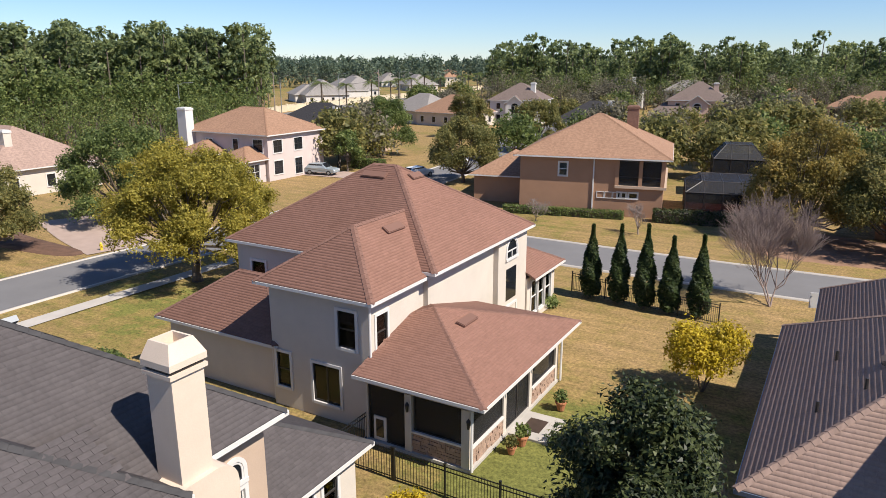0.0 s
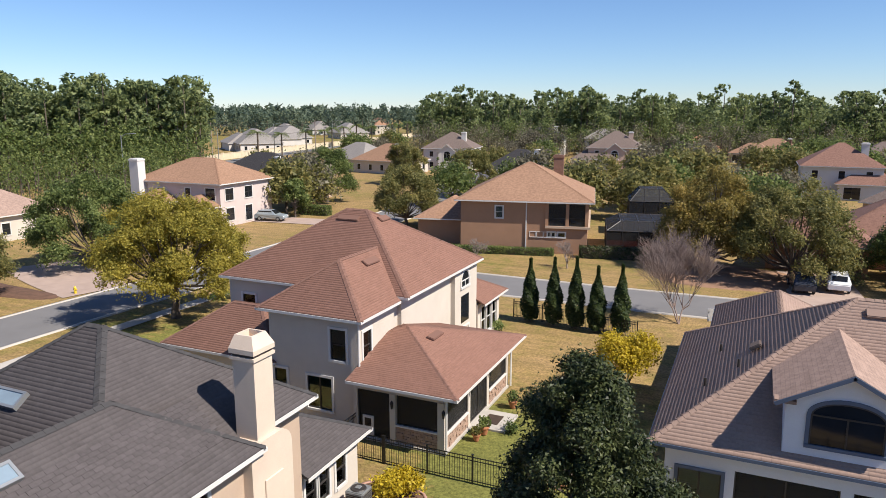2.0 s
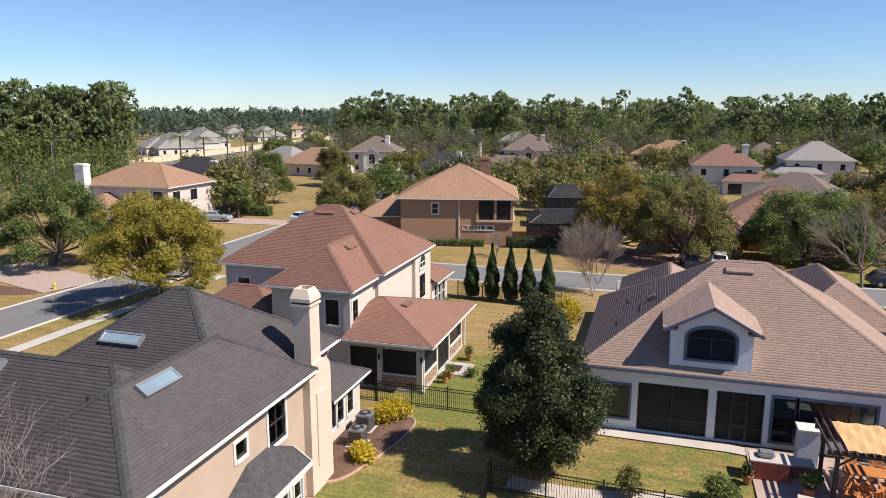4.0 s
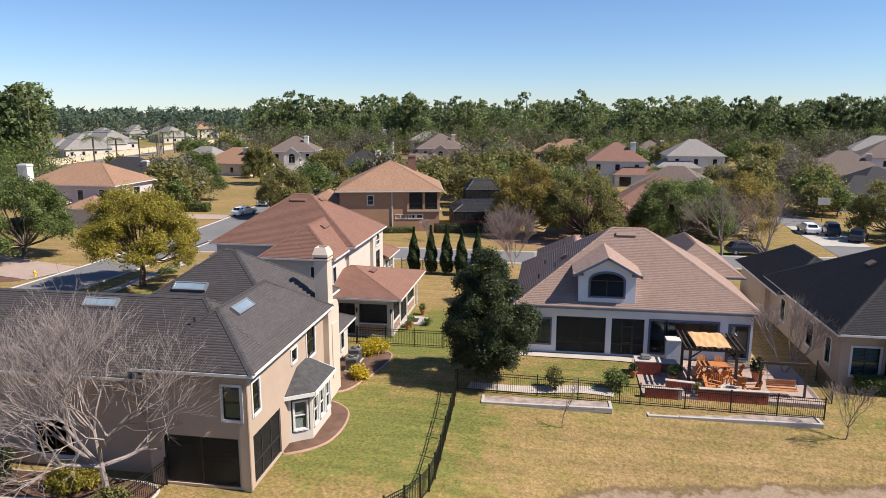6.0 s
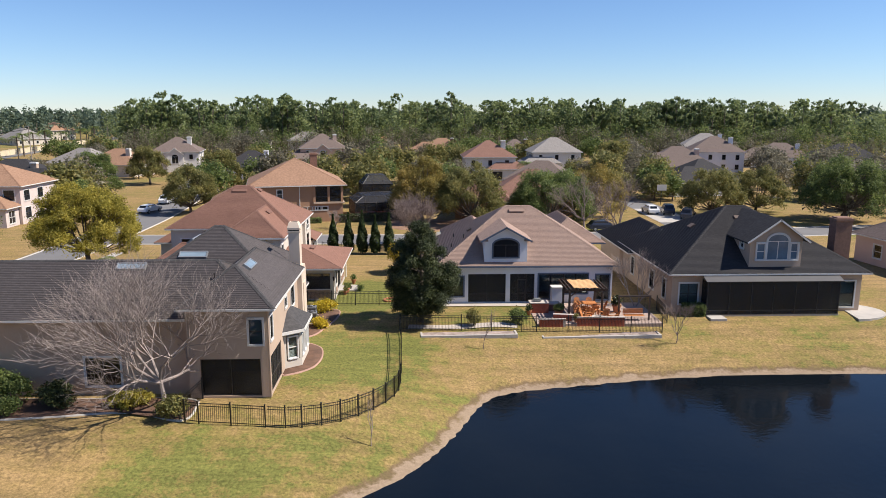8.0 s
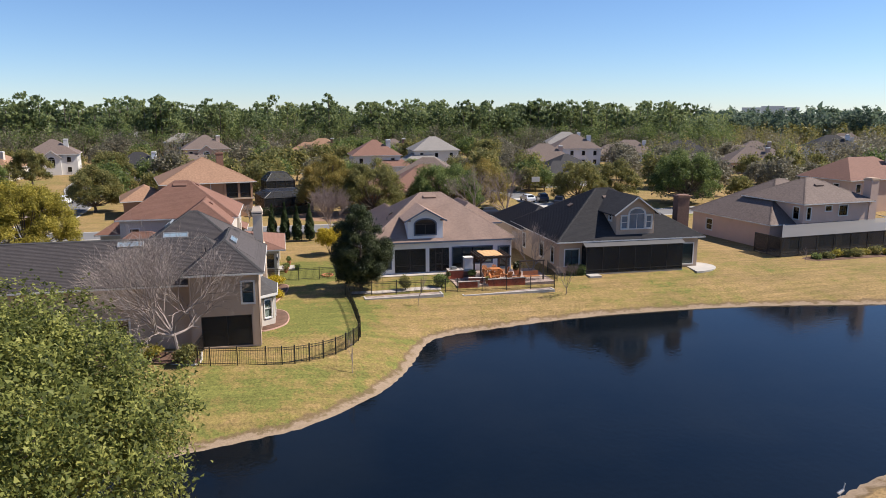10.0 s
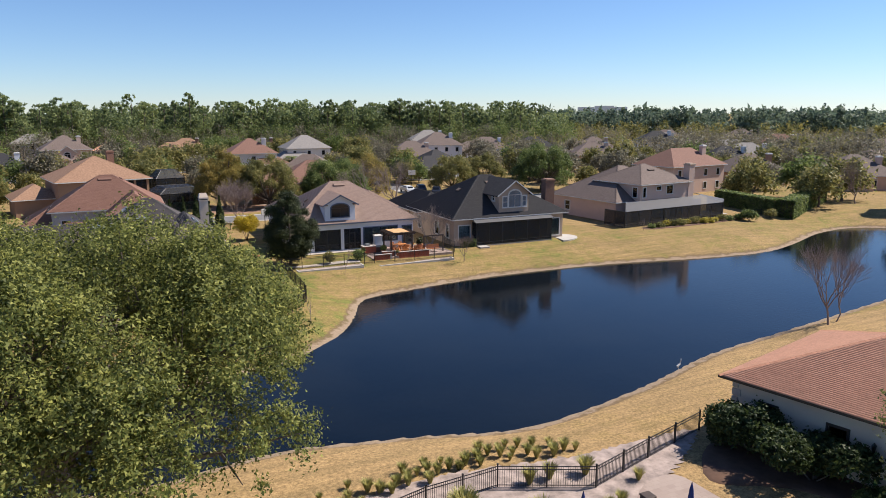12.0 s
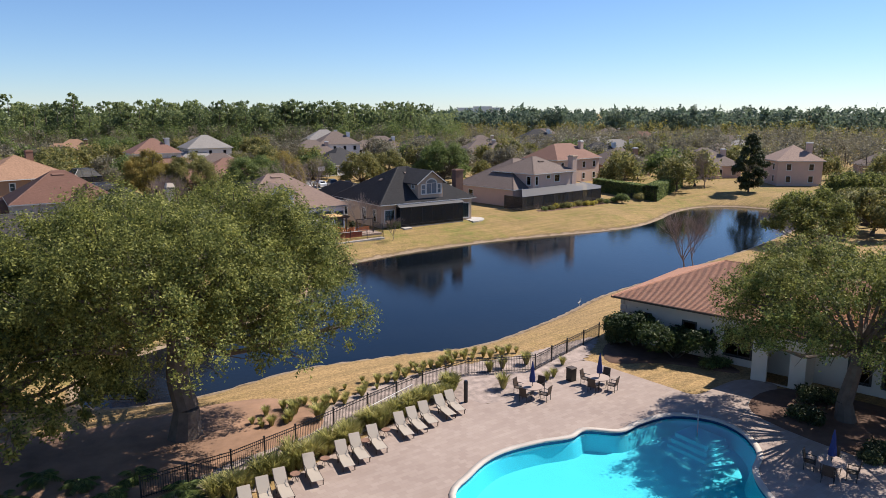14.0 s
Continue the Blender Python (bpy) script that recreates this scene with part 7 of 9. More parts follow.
# ---- trees of the near gardens ----
for row, kw in (
    ((-23.2, -36.0, 15.2, 11.4, "leaf_oak", 300000, 0.088, 41, "broad live oak with dull green leaves on the bank", 0.7, 0.46, 22, 0.40), {"clump": 0.5}),
    ((-33.0, -33.8, 13.0, 8.8, "leaf_oak", 85000, 0.13, 42, "live oak beside a larger one over pine straw", 0.45, 0.27, 14, 0.38), {"clump": 0.5}),
    ((9.8, -56.6, 11.6, 8.3, "leaf_oak", 105000, 0.095, 43, "live oak shading the clubhouse and the pool deck", 0.45, 0.42, 14, 0.34), {"clump": 0.48}),
    ((15.5, -64.0, 9.5, 6.5, "leaf_oak", 30000, 0.15, 44, "live oak behind the clubhouse terrace", 0.35, 0.3, 9, 0.5), {}),
    ((-38.8, 32.6, 10.0, 6.3, "leaf_yellow", 95000, 0.115, 45, "yellow-green oak in spring leaf beside the street", 0.30, 0.28, 13, 0.55), {"clump": 0.5}),
    ((-60.5, 43.0, 10.2, 6.2, "leaf_green", 46000, 0.15, 46, "dark green oak across the street", 0.3, 0.15, 9, 0.6), {}),
    ((-58.5, 28.5, 8.2, 4.6, "leaf_olive", 30000, 0.135, 47, "brownish oak beside the driveway", 0.25, 0.17, 8, 0.6), {}),
    ((-66.5, 96.0, 10.0, 5.6, "leaf_green", 34000, 0.16, 48, "upright green oak in a front lawn", 0.25, 0.2, 8, 0.7), {}),
    ((-42.4, 79.0, 8.6, 5.2, "leaf_olive", 34000, 0.16, 49, "olive oak at the corner of the street", 0.25, 0.16, 8, 0.65), {}),
    ((-46.5, 113.0, 9.6, 5.0, "leaf_olive", 22000, 0.2, 50, "olive street oak farther along the kerb", 0.25, 0.16, 8, 0.65), {}),
    ((-67.5, 128.0, 9.5, 4.8, "leaf_olive", 20000, 0.2, 51, "thin-leaved oak beside the street", 0.25, 0.2, 8, 0.65), {}),
    ((-2.4, 68.0, 10.2, 5.4, "leaf_rust", 44000, 0.145, 52, "rust-tinged oak in front of the brown house", 0.3, 0.15, 11, 0.62), {}),
    ((5.2, 65.4, 9.8, 6.2, "leaf_olive", 48000, 0.145, 53, "broad olive oak over a front bed", 0.3, 0.15, 11, 0.62), {}),
    ((17.8, 66.5, 9.0, 7.4, "leaf_green", 52000, 0.145, 54, "broad green oak beside the driveway", 0.3, 0.13, 12, 0.5), {}),
    ((26.0, 72.5, 9.2, 6.2, "leaf_rust", 36000, 0.15, 55, "orange-tinged oak behind a green one", 0.28, 0.15, 10, 0.55), {}),
    ((46.5, 73.5, 8.4, 5.6, "leaf_olive", 30000, 0.16, 56, "grey-green oak over parked cars", 0.28, 0.15, 9, 0.55), {}),
    ((56.0, 77.0, 8.0, 5.6, "leaf_olive", 28000, 0.16, 57, "grey-green oak behind the dark roof", 0.28, 0.15, 9, 0.55), {}),
    ((65.0, 65.5, 10.8, 7.4, "leaf_green", 46000, 0.165, 58, "large dark evergreen oak between two houses", 0.35, 0.2, 12, 0.6), {}),
    ((104.0, 88.0, 9.0, 6.2, "leaf_olive", 18000, 0.25, 59, "olive oak behind the houses", 0.3, 0.2, 9, 0.6), {}),
    ((103.0, 266.0, 15.0, 9.5, "leaf_yellow", 10000, 0.55, 60, "golden yellow tree far behind the roofs", 0.4, 0.2, 9, 0.6), {"clump": 1.5}),
    ((64.0, -25.0, 8.0, 6.2, "leaf_oak", 28000, 0.18, 61, "oak on the far bank beyond the clubhouse", 0.3, 0.15, 9, 0.5), {}),
    ((98.0, -16.0, 7.6, 7.5, "leaf_oak", 26000, 0.22, 62, "broad oak at the end of the pond", 0.3, 0.2, 9, 0.45), {}),
    ((78.0, -27.0, 7.5, 7.0, "leaf_olive", 26000, 0.22, 63, "low oak at the end of the pond", 0.3, 0.2, 9, 0.45), {}),
):
    tree("oak", *row, tri=True, **{"clump": 0.58, **kw})
column_tree("tree", -2.7, 13.6, 8.5, 3.4, "leaf_dark", 140000, 0.072, 64, "dark glossy magnolia at the corner of the fence")
column_tree("tree", 108.0, 12.0, 12.5, 3.9, "leaf_dark", 26000, 0.19, 65, "tall dark cone-shaped magnolia by the water's end")
tree("tree", -61.0, 79.0, 5.5, 2.0, "leaf_green", 5000, 0.2, 66, "small green tree beside the driveway", 0.12, 0.3, 7, 0.9)
# small oaks between the houses, one shape with turns and sizes
so = tree("oak", -34.0, 118.0, 8.0, 4.6, "leaf_olive", 2600, 0.4, 67, "round olive oak between suburban houses", 0.22, 0.25, 8, 0.65, clump=1.2, group="small oaks of the suburb", tri=True)
sg = tree("oak", -15.0, 160.0, 8.0, 4.6, "leaf_green", 2600, 0.4, 68, "round green oak between suburban houses", 0.22, 0.25, 8, 0.65, clump=1.2, group="small oaks of the suburb", tri=True)
sb = tree("oak", -20.0, 205.0, 8.0, 4.6, "leaf_grey", 2600, 0.36, 69, "bare grey-brown tree between suburban houses", 0.22, 0.25, 8, 0.65, clump=1.2, group="small oaks of the suburb", tri=True)
rt = random.Random(8)
ROOFS = [Vector((o.location.x, o.location.y)) for o in scene.objects if o.name.startswith("house") and o.parent is None and o.location.length > 1]
made = 0
while made < 165:
    a, q = math.radians(rt.uniform(-78, 46)), rt.uniform(96, 250)
    x, y = -q * math.sin(a), q * math.cos(a)
    if any((Vector((x, y)) - p - Vector((0, 6))).length < 14 for p in ROOFS) or abs(x + 53) < 8 and y < 140 or x < -100 and y < 190:
        continue
    copy_thing(rt.choice((so, so, sg, sb, sb)), pose(x, y, -0.05, 0, 0, rt.uniform(0, 360)) @ Matrix.Scale(rt.uniform(0.6, 1.15), 4))
    made += 1
# oaks round the houses at the pond's end
made = 0
while made < 54:
    x, y = rt.uniform(104, 185), rt.uniform(-30, 120)
    if any((Vector((x, y)) - p - Vector((0, 5))).length < 12 for p in ROOFS) or x < 128 and y < 32 or y < 2 and x < 130:
        continue
    copy_thing(rt.choice((so, so, sb)), pose(x, y, -0.05, 0, 0, rt.uniform(0, 360)) @ Matrix.Scale(rt.uniform(0.6, 1.05), 4))
    made += 1
# leafless trees
bare_tree("bare_tree", -17.5, -4.3, 9.6, 71, "leafless pale grey tree leaning over a mulch bed", "bark_pale", 0.74, 7, 0.17, 4, 0.24, (-0.17, 0.0))
bare_tree("bare_tree", -3.0, 46.8, 7.5, 72, "leafless many-stemmed crape myrtle", "twig", 0.46, 7, 0.06, 4, 0.1)
bare_tree("bare_tree", 21.3, 57.2, 8.5, 73, "leafless grey tree beside the street", "twig", 0.6, 6, 0.15, 3, 0.25)
bare_tree("bare_tree", 23.8, 49.0, 9.0, 74, "leafless street tree with fine twigs", "twig", 0.6, 6, 0.15, 3, 0.25)
bare_tree("bare_tree", 16.6, 17.6, 6.0, 75, "leafless crape myrtle between two houses", "bark_pale", 0.45, 6, 0.06, 3, 0.1)
bare_tree("bare_tree", 36.0, -25.6, 7.6, 76, "leafless young cypress at the waterline", "twig", 0.4, 6, 0.1, 3, 0.25)
bare_tree("bare_tree", 37.6, -25.2, 6.4, 77, "thin leafless tree at the waterline", "twig", 0.4, 5, 0.07, 3, 0.25)
bare_tree("bare_tree", -15.4, 62.0, 3.2, 78, "small pale leafless tree on the lawn", "bark_pale", 0.55, 6, 0.08, 3, 0.22)
bare_tree("bare_tree", -25.5, 62.5, 2.8, 79, "small leafless tree by a hedge", "bark_pale", 0.6, 6, 0.06, 3, 0.2)
bare_tree("sapling", 2.0, 8.0, 2.6, 80, "thin leafless sapling on the bank", "twig", 0.3, 4, 0.03, 2, 0.35)
bare_tree("sapling", -5.6, -6.6, 2.3, 81, "thin staked sapling on the lawn", "twig", 0.3, 3, 0.03, 2, 0.4)
bare_tree("sapling", 17.4, 9.4, 3.4, 82, "slender leafless sapling beside the retaining wall", "twig", 0.4, 5, 0.04, 3, 0.28)
bare_tree("sapling", 50.0, 15.0, 1.8, 83, "small leafless sapling on the lawn", "twig", 0.4, 4, 0.03, 2, 0.3)
bare_tree("bare_tree", 107.0, 22.0, 7.5, 84, "leafless pinkish tree by a roof", "twig", 0.5, 6, 0.14, 3, 0.25)
bare_tree("bare_tree", -2.6, 21.5, 3.0, 85, "leafless shrub beside the house", "bark_pale", 0.5, 5, 0.04, 3, 0.1)
# row of Italian cypresses
for i, (x, y) in enumerate(((-13.5, 42.9), (-11.6, 42.7), (-9.9, 42.5), (-8.3, 42.3), (-6.6, 42.4))):
    cypress(pose(x, y, 0), 90 + i, "narrow dark green cypress inside an iron fence", 4.9 + 0.25 * ((i * 7) % 3), 0.62, group="row of cypresses")

# ---- shrubs and hedges ----
for row in (
    ("bush", -4.5, 32.3, 3.7, 1.65, "leaf_gold", 15000, 0.085, 101, "rounded bush covered in golden yellow leaves"),
    ("bush", -11.3, 16.6, 1.1, 1.0, "leaf_gold", 4500, 0.08, 102, "golden yellow bush beside air conditioners"),
    ("bush", -11.0, 12.3, 0.9, 0.7, "leaf_gold", 2600, 0.08, 103, "small golden bush in the mulch bed"),
    ("bush", -29.8, 18.8, 1.7, 1.5, "leaf_green", 7000, 0.10, 104, "round clipped green bush on the lawn"),
    ("bush", -38.0, 14.0, 1.0, 1.0, "leaf_green", 3000, 0.1, 105, "low light green bush beside the roof"),
    ("bush", -20.4, -3.0, 1.1, 1.0, "leaf_yellow", 3600, 0.09, 106, "yellow-green shrub by the wall"),
    ("bush", -24.6, -2.8, 1.8, 1.1, "leaf_dark", 5000, 0.09, 107, "dark evergreen shrub by the wall"),
    ("bush", -28.6, -2.6, 2.4, 1.6, "leaf_green", 7000, 0.1, 108, "tall green shrub by the wall"),
    ("bush", -26.8, -4.2, 1.1, 0.8, "leaf_green", 3400, 0.08, 109, "round green shrub in the bed"),
    ("bush", -17.0, -4.9, 1.6, 0.9, "leaf_olive", 3000, 0.09, 110, "sprouting green shoots round the tree's foot"),
    ("bush", -15.3, 39.6, 0.9, 1.2, "leaf_green", 4200, 0.09, 111, "clipped bright green bush under the windows"),
    ("bush", 10.2, -40.2, 3.0, 2.4, "leaf_cypress", 15000, 0.12, 112, "dark rounded shrub before the clubhouse"),
    ("bush", 10.5, -43.8, 2.9, 2.3, "leaf_cypress", 15000, 0.12, 113, "dark rounded shrub beside another"),
    ("bush", 9.4, -38.8, 1.2, 0.9, "leaf_dark", 3000, 0.1, 114, "low dark shrub at the clubhouse corner"),
    ("bush", 11.4, -46.5, 0.8, 1.2, "leaf_green", 3500, 0.09, 115, "low green shrub by the clubhouse wall"),
    ("bush", 11.2, -54.0, 1.0, 1.6, "leaf_dark", 5000, 0.1, 116, "dark ground-cover shrubs under the oak"),
    ("bush", 7.6, -55.2, 0.9, 1.5, "leaf_dark", 5000, 0.1, 117, "dark ground-cover shrubs beside the pool deck"),
    ("bush", 6.6, -60.0, 0.9, 1.6, "leaf_dark", 5000, 0.1, 118, "dark ground-cover shrubs beside the terrace"),
    ("bush", 5.4, 12.9, 1.3, 0.8, "leaf_green", 2600, 0.09, 119, "loose green shrub beside the patio"),
    ("bush", 1.6, 12.4, 1.5, 0.7, "leaf_olive", 1800, 0.09, 120, "thin leafy shrub inside the fence"),
    ("bush", 16.9, 37.0, 1.8, 1.4, "leaf_green", 4500, 0.11, 121, "green shrub beside the tan house"),
    ("bush", -68.5, 81.0, 1.9, 1.7, "leaf_green", 3600, 0.14, 122, "round green shrub in the front bed"),
    ("bush", -72.0, 31.0, 1.2, 1.5, "leaf_green", 3000, 0.14, 123, "green shrub beside the driveway"),
    ("bush", 72.0, 15.5, 1.9, 1.3, "leaf_green", 4500, 0.12, 124, "bright green broad-leaved shrub by the porch"),
    ("bush", 78.5, 17.0, 1.6, 1.1, "leaf_olive", 2500, 0.12, 125, "thin reddish shrub at the end of the lawn"),
    ("bush", -8.8, 24.4, 0.6, 0.35, "leaf_green", 700, 0.06, 126, "small plant beside the porch step"),
):
    bush(*row)
rb = random.Random(4)
for i in range(14):
    x = 52.5 + i * 1.5
    bush("bush", x, 16.3 + 0.05 * i + rb.uniform(-0.3, 0.3), rb.uniform(0.6, 1.1), rb.uniform(0.6, 0.9), rb.choice(("leaf_green", "leaf_olive", "leaf_yellow")), 1300, 0.11, 200 + i, "low shrub in the row before the screened porch", group="shrubs along the porch")
hedge("hedge", 20.1, 15.1, 21.8, 15.0, 0.9, 0.95, "leaf_green", 4500, 131, "clipped green hedge under the window")
hedge("hedge", 81.0, 16.2, 104.0, 27.5, 2.6, 3.0, "leaf_green", 26000, 132, "tall clipped bright green hedge", 0.2)
hedge("hedge", 80.5, 17.6, 83.5, 33.0, 2.0, 2.8, "leaf_green", 15000, 133, "tall clipped green hedge behind the pool cage", 0.2)
hedge("hedge", -30.0, 64.9, -18.4, 67.5, 0.8, 0.75, "leaf_green", 5000, 134, "low dark hedge along the brown house", 0.11)
hedge("hedge", -15.5, 68.0, -5.0, 70.2, 1.2, 1.2, "leaf_dark", 5000, 135, "dark hedge before the pool cage", 0.12)
hedge("hedge", -62.5, 82.5, -57.5, 82.8, 1.5, 1.4, "leaf_green", 4000, 136, "square clipped hedge in the front lawn", 0.13)

# ---- fences ----
def fence(pts, label, h=1.3, gap=2.4, step=0.115):
    """Black iron fence: square posts with caps, two rails a bay, pickets of each bay."""
    f = thing("iron_fence", pose(0, 0, 0), label, "fence")
    for (ax, ay), (bx, by) in zip(pts, pts[1:]):
        L = math.hypot(bx - ax, by - ay)
        n = max(1, round(L / gap))
        for i in range(n):
            p, q = (ax + (bx - ax) * i / n, ay + (by - ay) * i / n), (ax + (bx - ax) * (i + 1) / n, ay + (by - ay) * (i + 1) / n)
            za, zb = ground_z(*p), ground_z(*q)
            bay, ang, tilt = math.hypot(L / n, zb - za), math.atan2(by - ay, bx - ax), math.atan2(zb - za, L / n)
            part("post", boxes((-0.035, -0.035, -0.1, 0.035, 0.035, h + 0.06), (-0.045, -0.045, h + 0.06, 0.045, 0.045, h + 0.1), m=pose(*p, za, 0, 0, math.degrees(ang))), "iron", f)
            m = pose(*p, za, 0, 0, math.degrees(ang)) @ Matrix.Rotation(-tilt, 4, "Y")
            for z in (0.14, h - 0.06, h - 0.22):
                part("rail", boxes((0.035, -0.014, z, bay - 0.035, 0.014, z + 0.035), m=m), "iron", f)
            k = max(2, int(bay / step))
            tagged(part("picket", boxes(*[(bay * j / k - 0.009, -0.009, 0.06, bay * j / k + 0.009, 0.009, h) for j in range(1, k)], m=m), "iron", f), kind="stuff")
    part("post", boxes((-0.035, -0.035, -0.1, 0.035, 0.035, h + 0.1), m=pose(*pts[-1], ground_z(*pts[-1]))), "iron", f)
    return f


arc = catmull([(-16.6, -5.1), (-15.4, -5.5), (-11.6, -5.75), (-9.6, -5.5), (-7.5, -4.5), (-5.7, -2.7), (-4.5, -0.6), (-4.15, 1.4), (-4.2, 5.0), (-4.3, 9.0), (-4.5, 11.2)], 2, False)
fence([(-16.2, -2.05)] + arc, "curved black iron fence round the back lawn")
fence([(-13.0, 19.0), (-4.4, 19.0)], "black iron fence between two back gardens")
fence([(-15.6, 21.2), (-15.6, 19.0), (-13.1, 19.0)], "short black iron fence beside the porch")
fence([(-4.4, 11.3), (5.4, 11.2), (6.6, 11.2), (16.9, 11.2)], "black iron fence behind the retaining bed")
fence([(-15.0, 43.6), (-5.3, 41.7)], "black iron fence along the cypresses")
fence([(-26.7, -41.7), (-22.3, -41.6), (-18.4, -40.7), (-13.0, -39.1), (-8.2, -37.9), (-4.2, -37.6), (0.2, -39.7), (4.6, -38.4), (9.6, -37.0)], "black iron fence along the pool deck", 1.2)
fence([(18.0, 13.2), (18.2, 16.5)], "short iron fence between two houses")
fence([(76.5, 20.5), (81.5, 18.0)], "low dark fence at the end of the porch", 1.0)

# ---- planting beds and edgings ----
bed("planting_bed", [(-13.0, 17.0), (-10.2, 17.3), (-9.9, 15.0), (-10.6, 12.0), (-11.4, 10.0), (-13.0, 10.2)], "mulch", "mulch bed round the air conditioners with tan edging", 0.08, "edging")
bed("planting_bed", [(-12.1, 8.0), (-10.4, 7.4), (-9.9, 5.4), (-10.2, 3.2), (-11.4, 1.9), (-12.2, 2.2)], "mulch", "mulch bed round the bay window with tan edging", 0.08, "edging")
bed("planting_bed", [(-31, -2.0), (-24, -2.0), (-17.2, -2.1), (-16.2, -3.5), (-16.6, -5.2), (-20, -4.0), (-25, -4.6), (-31, -4.8)], "mulch", "mulch bed along the tan wall", 0.08, "concrete")
bed("planting_bed", [(-38, -30), (-28, -31.5), (-19, -32.5), (-15.5, -35.5), (-16, -39.5), (-22, -40.8), (-30, -42.5), (-40, -42)], "straw", "pine straw under the oaks", 0.05)
patch("planting_bed", [(-15.5, -37.2), (-8, -35.3), (1.0, -36.5), (9.2, -36.8), (4.9, -40.0), (0.0, -42.4), (-6.4, -42.4), (-7.6, -40.6), (-14, -41.4), (-21, -43.5), (-25, -45.5), (-27, -43), (-20, -39.5)], "gravel", "pinkish gravel bed between deck and bank")
bed("planting_bed", [(5.8, -41.5), (9.2, -38.4), (11.6, -41), (12.6, -46.5), (11.5, -48.2), (9.0, -44.0)], "mulch", "dark shaded bed before the clubhouse", 0.05)
bed("planting_bed", [(6.2, -52.4), (11.5, -51.5), (14, -58), (13, -66), (8, -66), (5.6, -60)], "mulch", "dark shaded bed under the terrace oak", 0.06)
bed("planting_bed", [(-70, 33), (-62, 31), (-54, 31.5), (-53, 33.4), (-62, 34.2), (-69, 35.5)], "mulch", "mulch bed beside the driveway", 0.06)
bed("planting_bed", [(-6, 60.5), (4, 60.2), (5, 66), (4, 69), (-7, 70)], "straw", "brown leaf litter under front oaks", 0.05)
bed("planting_bed", [(52, 15.2), (62, 15.6), (74, 17.2), (73.5, 18.4), (62, 17.6), (52, 17.4)], "mulch", "mulch bed along the screened porch", 0.06)
for x0, x1 in ((-2.8, 4.9), (6.9, 16.6)):
    z = ground_z((x0 + x1) / 2, 10.0)
    rw_ = thing("retaining_wall", pose(7, 10.5, z, 0, 0, 1.9) @ pose(-7, -10.5, 0), "low grey timber retaining wall with a gravel bed", "wall")
    for i in range(2):
        n = int((x1 - x0) / 2.4)
        for j in range(n + 1):
            a, b = x0 + j * 2.4 - 0.6 * i, min(x1, x0 + (j + 1) * 2.4 - 0.6 * i)
            if b - max(a, x0) > 0.1:
                part("timber", soft(boxes((max(a, x0) + 0.01, 9.95, -0.1 + i * 0.16, b - 0.01, 10.13, 0.055 + i * 0.16)), 0.012, 1), "concrete", rw_)
    part("timber", boxes((x0, 10.13, -0.1, x0 + 0.16, 11.1, 0.2)), "concrete", rw_)
    part("timber", boxes((x1 - 0.16, 10.13, -0.1, x1, 11.1, 0.2)), "concrete", rw_)
    part("gravel", boxes((x0 + 0.16, 10.13, -0.2, x1 - 0.16, 11.1, 0.14)), "gravel", rw_)
ribbon("garden_path", catmull([(-3.8, 12.2), (-0.5, 12.0), (3.0, 12.6), (5.2, 12.4)], 4, False), 1.1, 0.06, "coping", "pale flagstone path inside the fence", "path")
ribbon("garden_path", [(-1, 18.7), (6, 18.6), (8.5, 18.2)], 0.9, 0.06, "coping", "pale paved strip along the lanai", "path")

# ---- terrace of the tan house ----
tz = 0.06
patio = thing("terrace", pose(0, 0, 0), "pale paved terrace with brick edging", "terrace", kind="structure")
part("paving", boxes((6.9, 12.4, -0.5, 17.4, 18.9, tz)), "drive", patio)


def brick_wall(x0, y0, x1, y1, h, label):
    """Low wall of single bricks in running bond with a coping."""
    L, ang = math.hypot(x1 - x0, y1 - y0), math.degrees(math.atan2(y1 - y0, x1 - x0))
    w = thing("brick_wall", pose(x0, y0, tz - 0.25, 0, 0, ang), label, "wall")
    part("core", boxes((0.01, -0.09, 0, L - 0.01, 0.09, h)), "concrete", w)
    me = bpy.data.meshes.new("brick")
    bm = boxes((0.005, -0.11, 0.005, 0.215, 0.11, 0.07))
    bm.to_mesh(me)
    bm.free()
    me.materials.append(M["brick"])
    rows, k = int(h / 0.075), int(L / 0.22)
    for r in range(rows):
        for i in range(k):
            o = new("brick", me)
            o.parent = w
            o.location = (i * 0.22 + (0.0 if r % 2 else 0.0), 0.004 * ((i * 7 + r * 3) % 3 - 1), r * 0.075)
    part("coping", soft(boxes((-0.03, -0.15, h, L + 0.03, 0.15, h + 0.07)), 0.015, 1), "coping", w)


brick_wall(10.2, 12.5, 14.2, 12.5, 0.75, "low red brick wall beside the fire pit")
brick_wall(8.4, 13.6, 10.1, 13.3, 0.75, "short red brick wall at the terrace edge")
brick_wall(7.0, 12.3, 9.2, 12.3, 0.7, "red brick planter at the terrace corner")

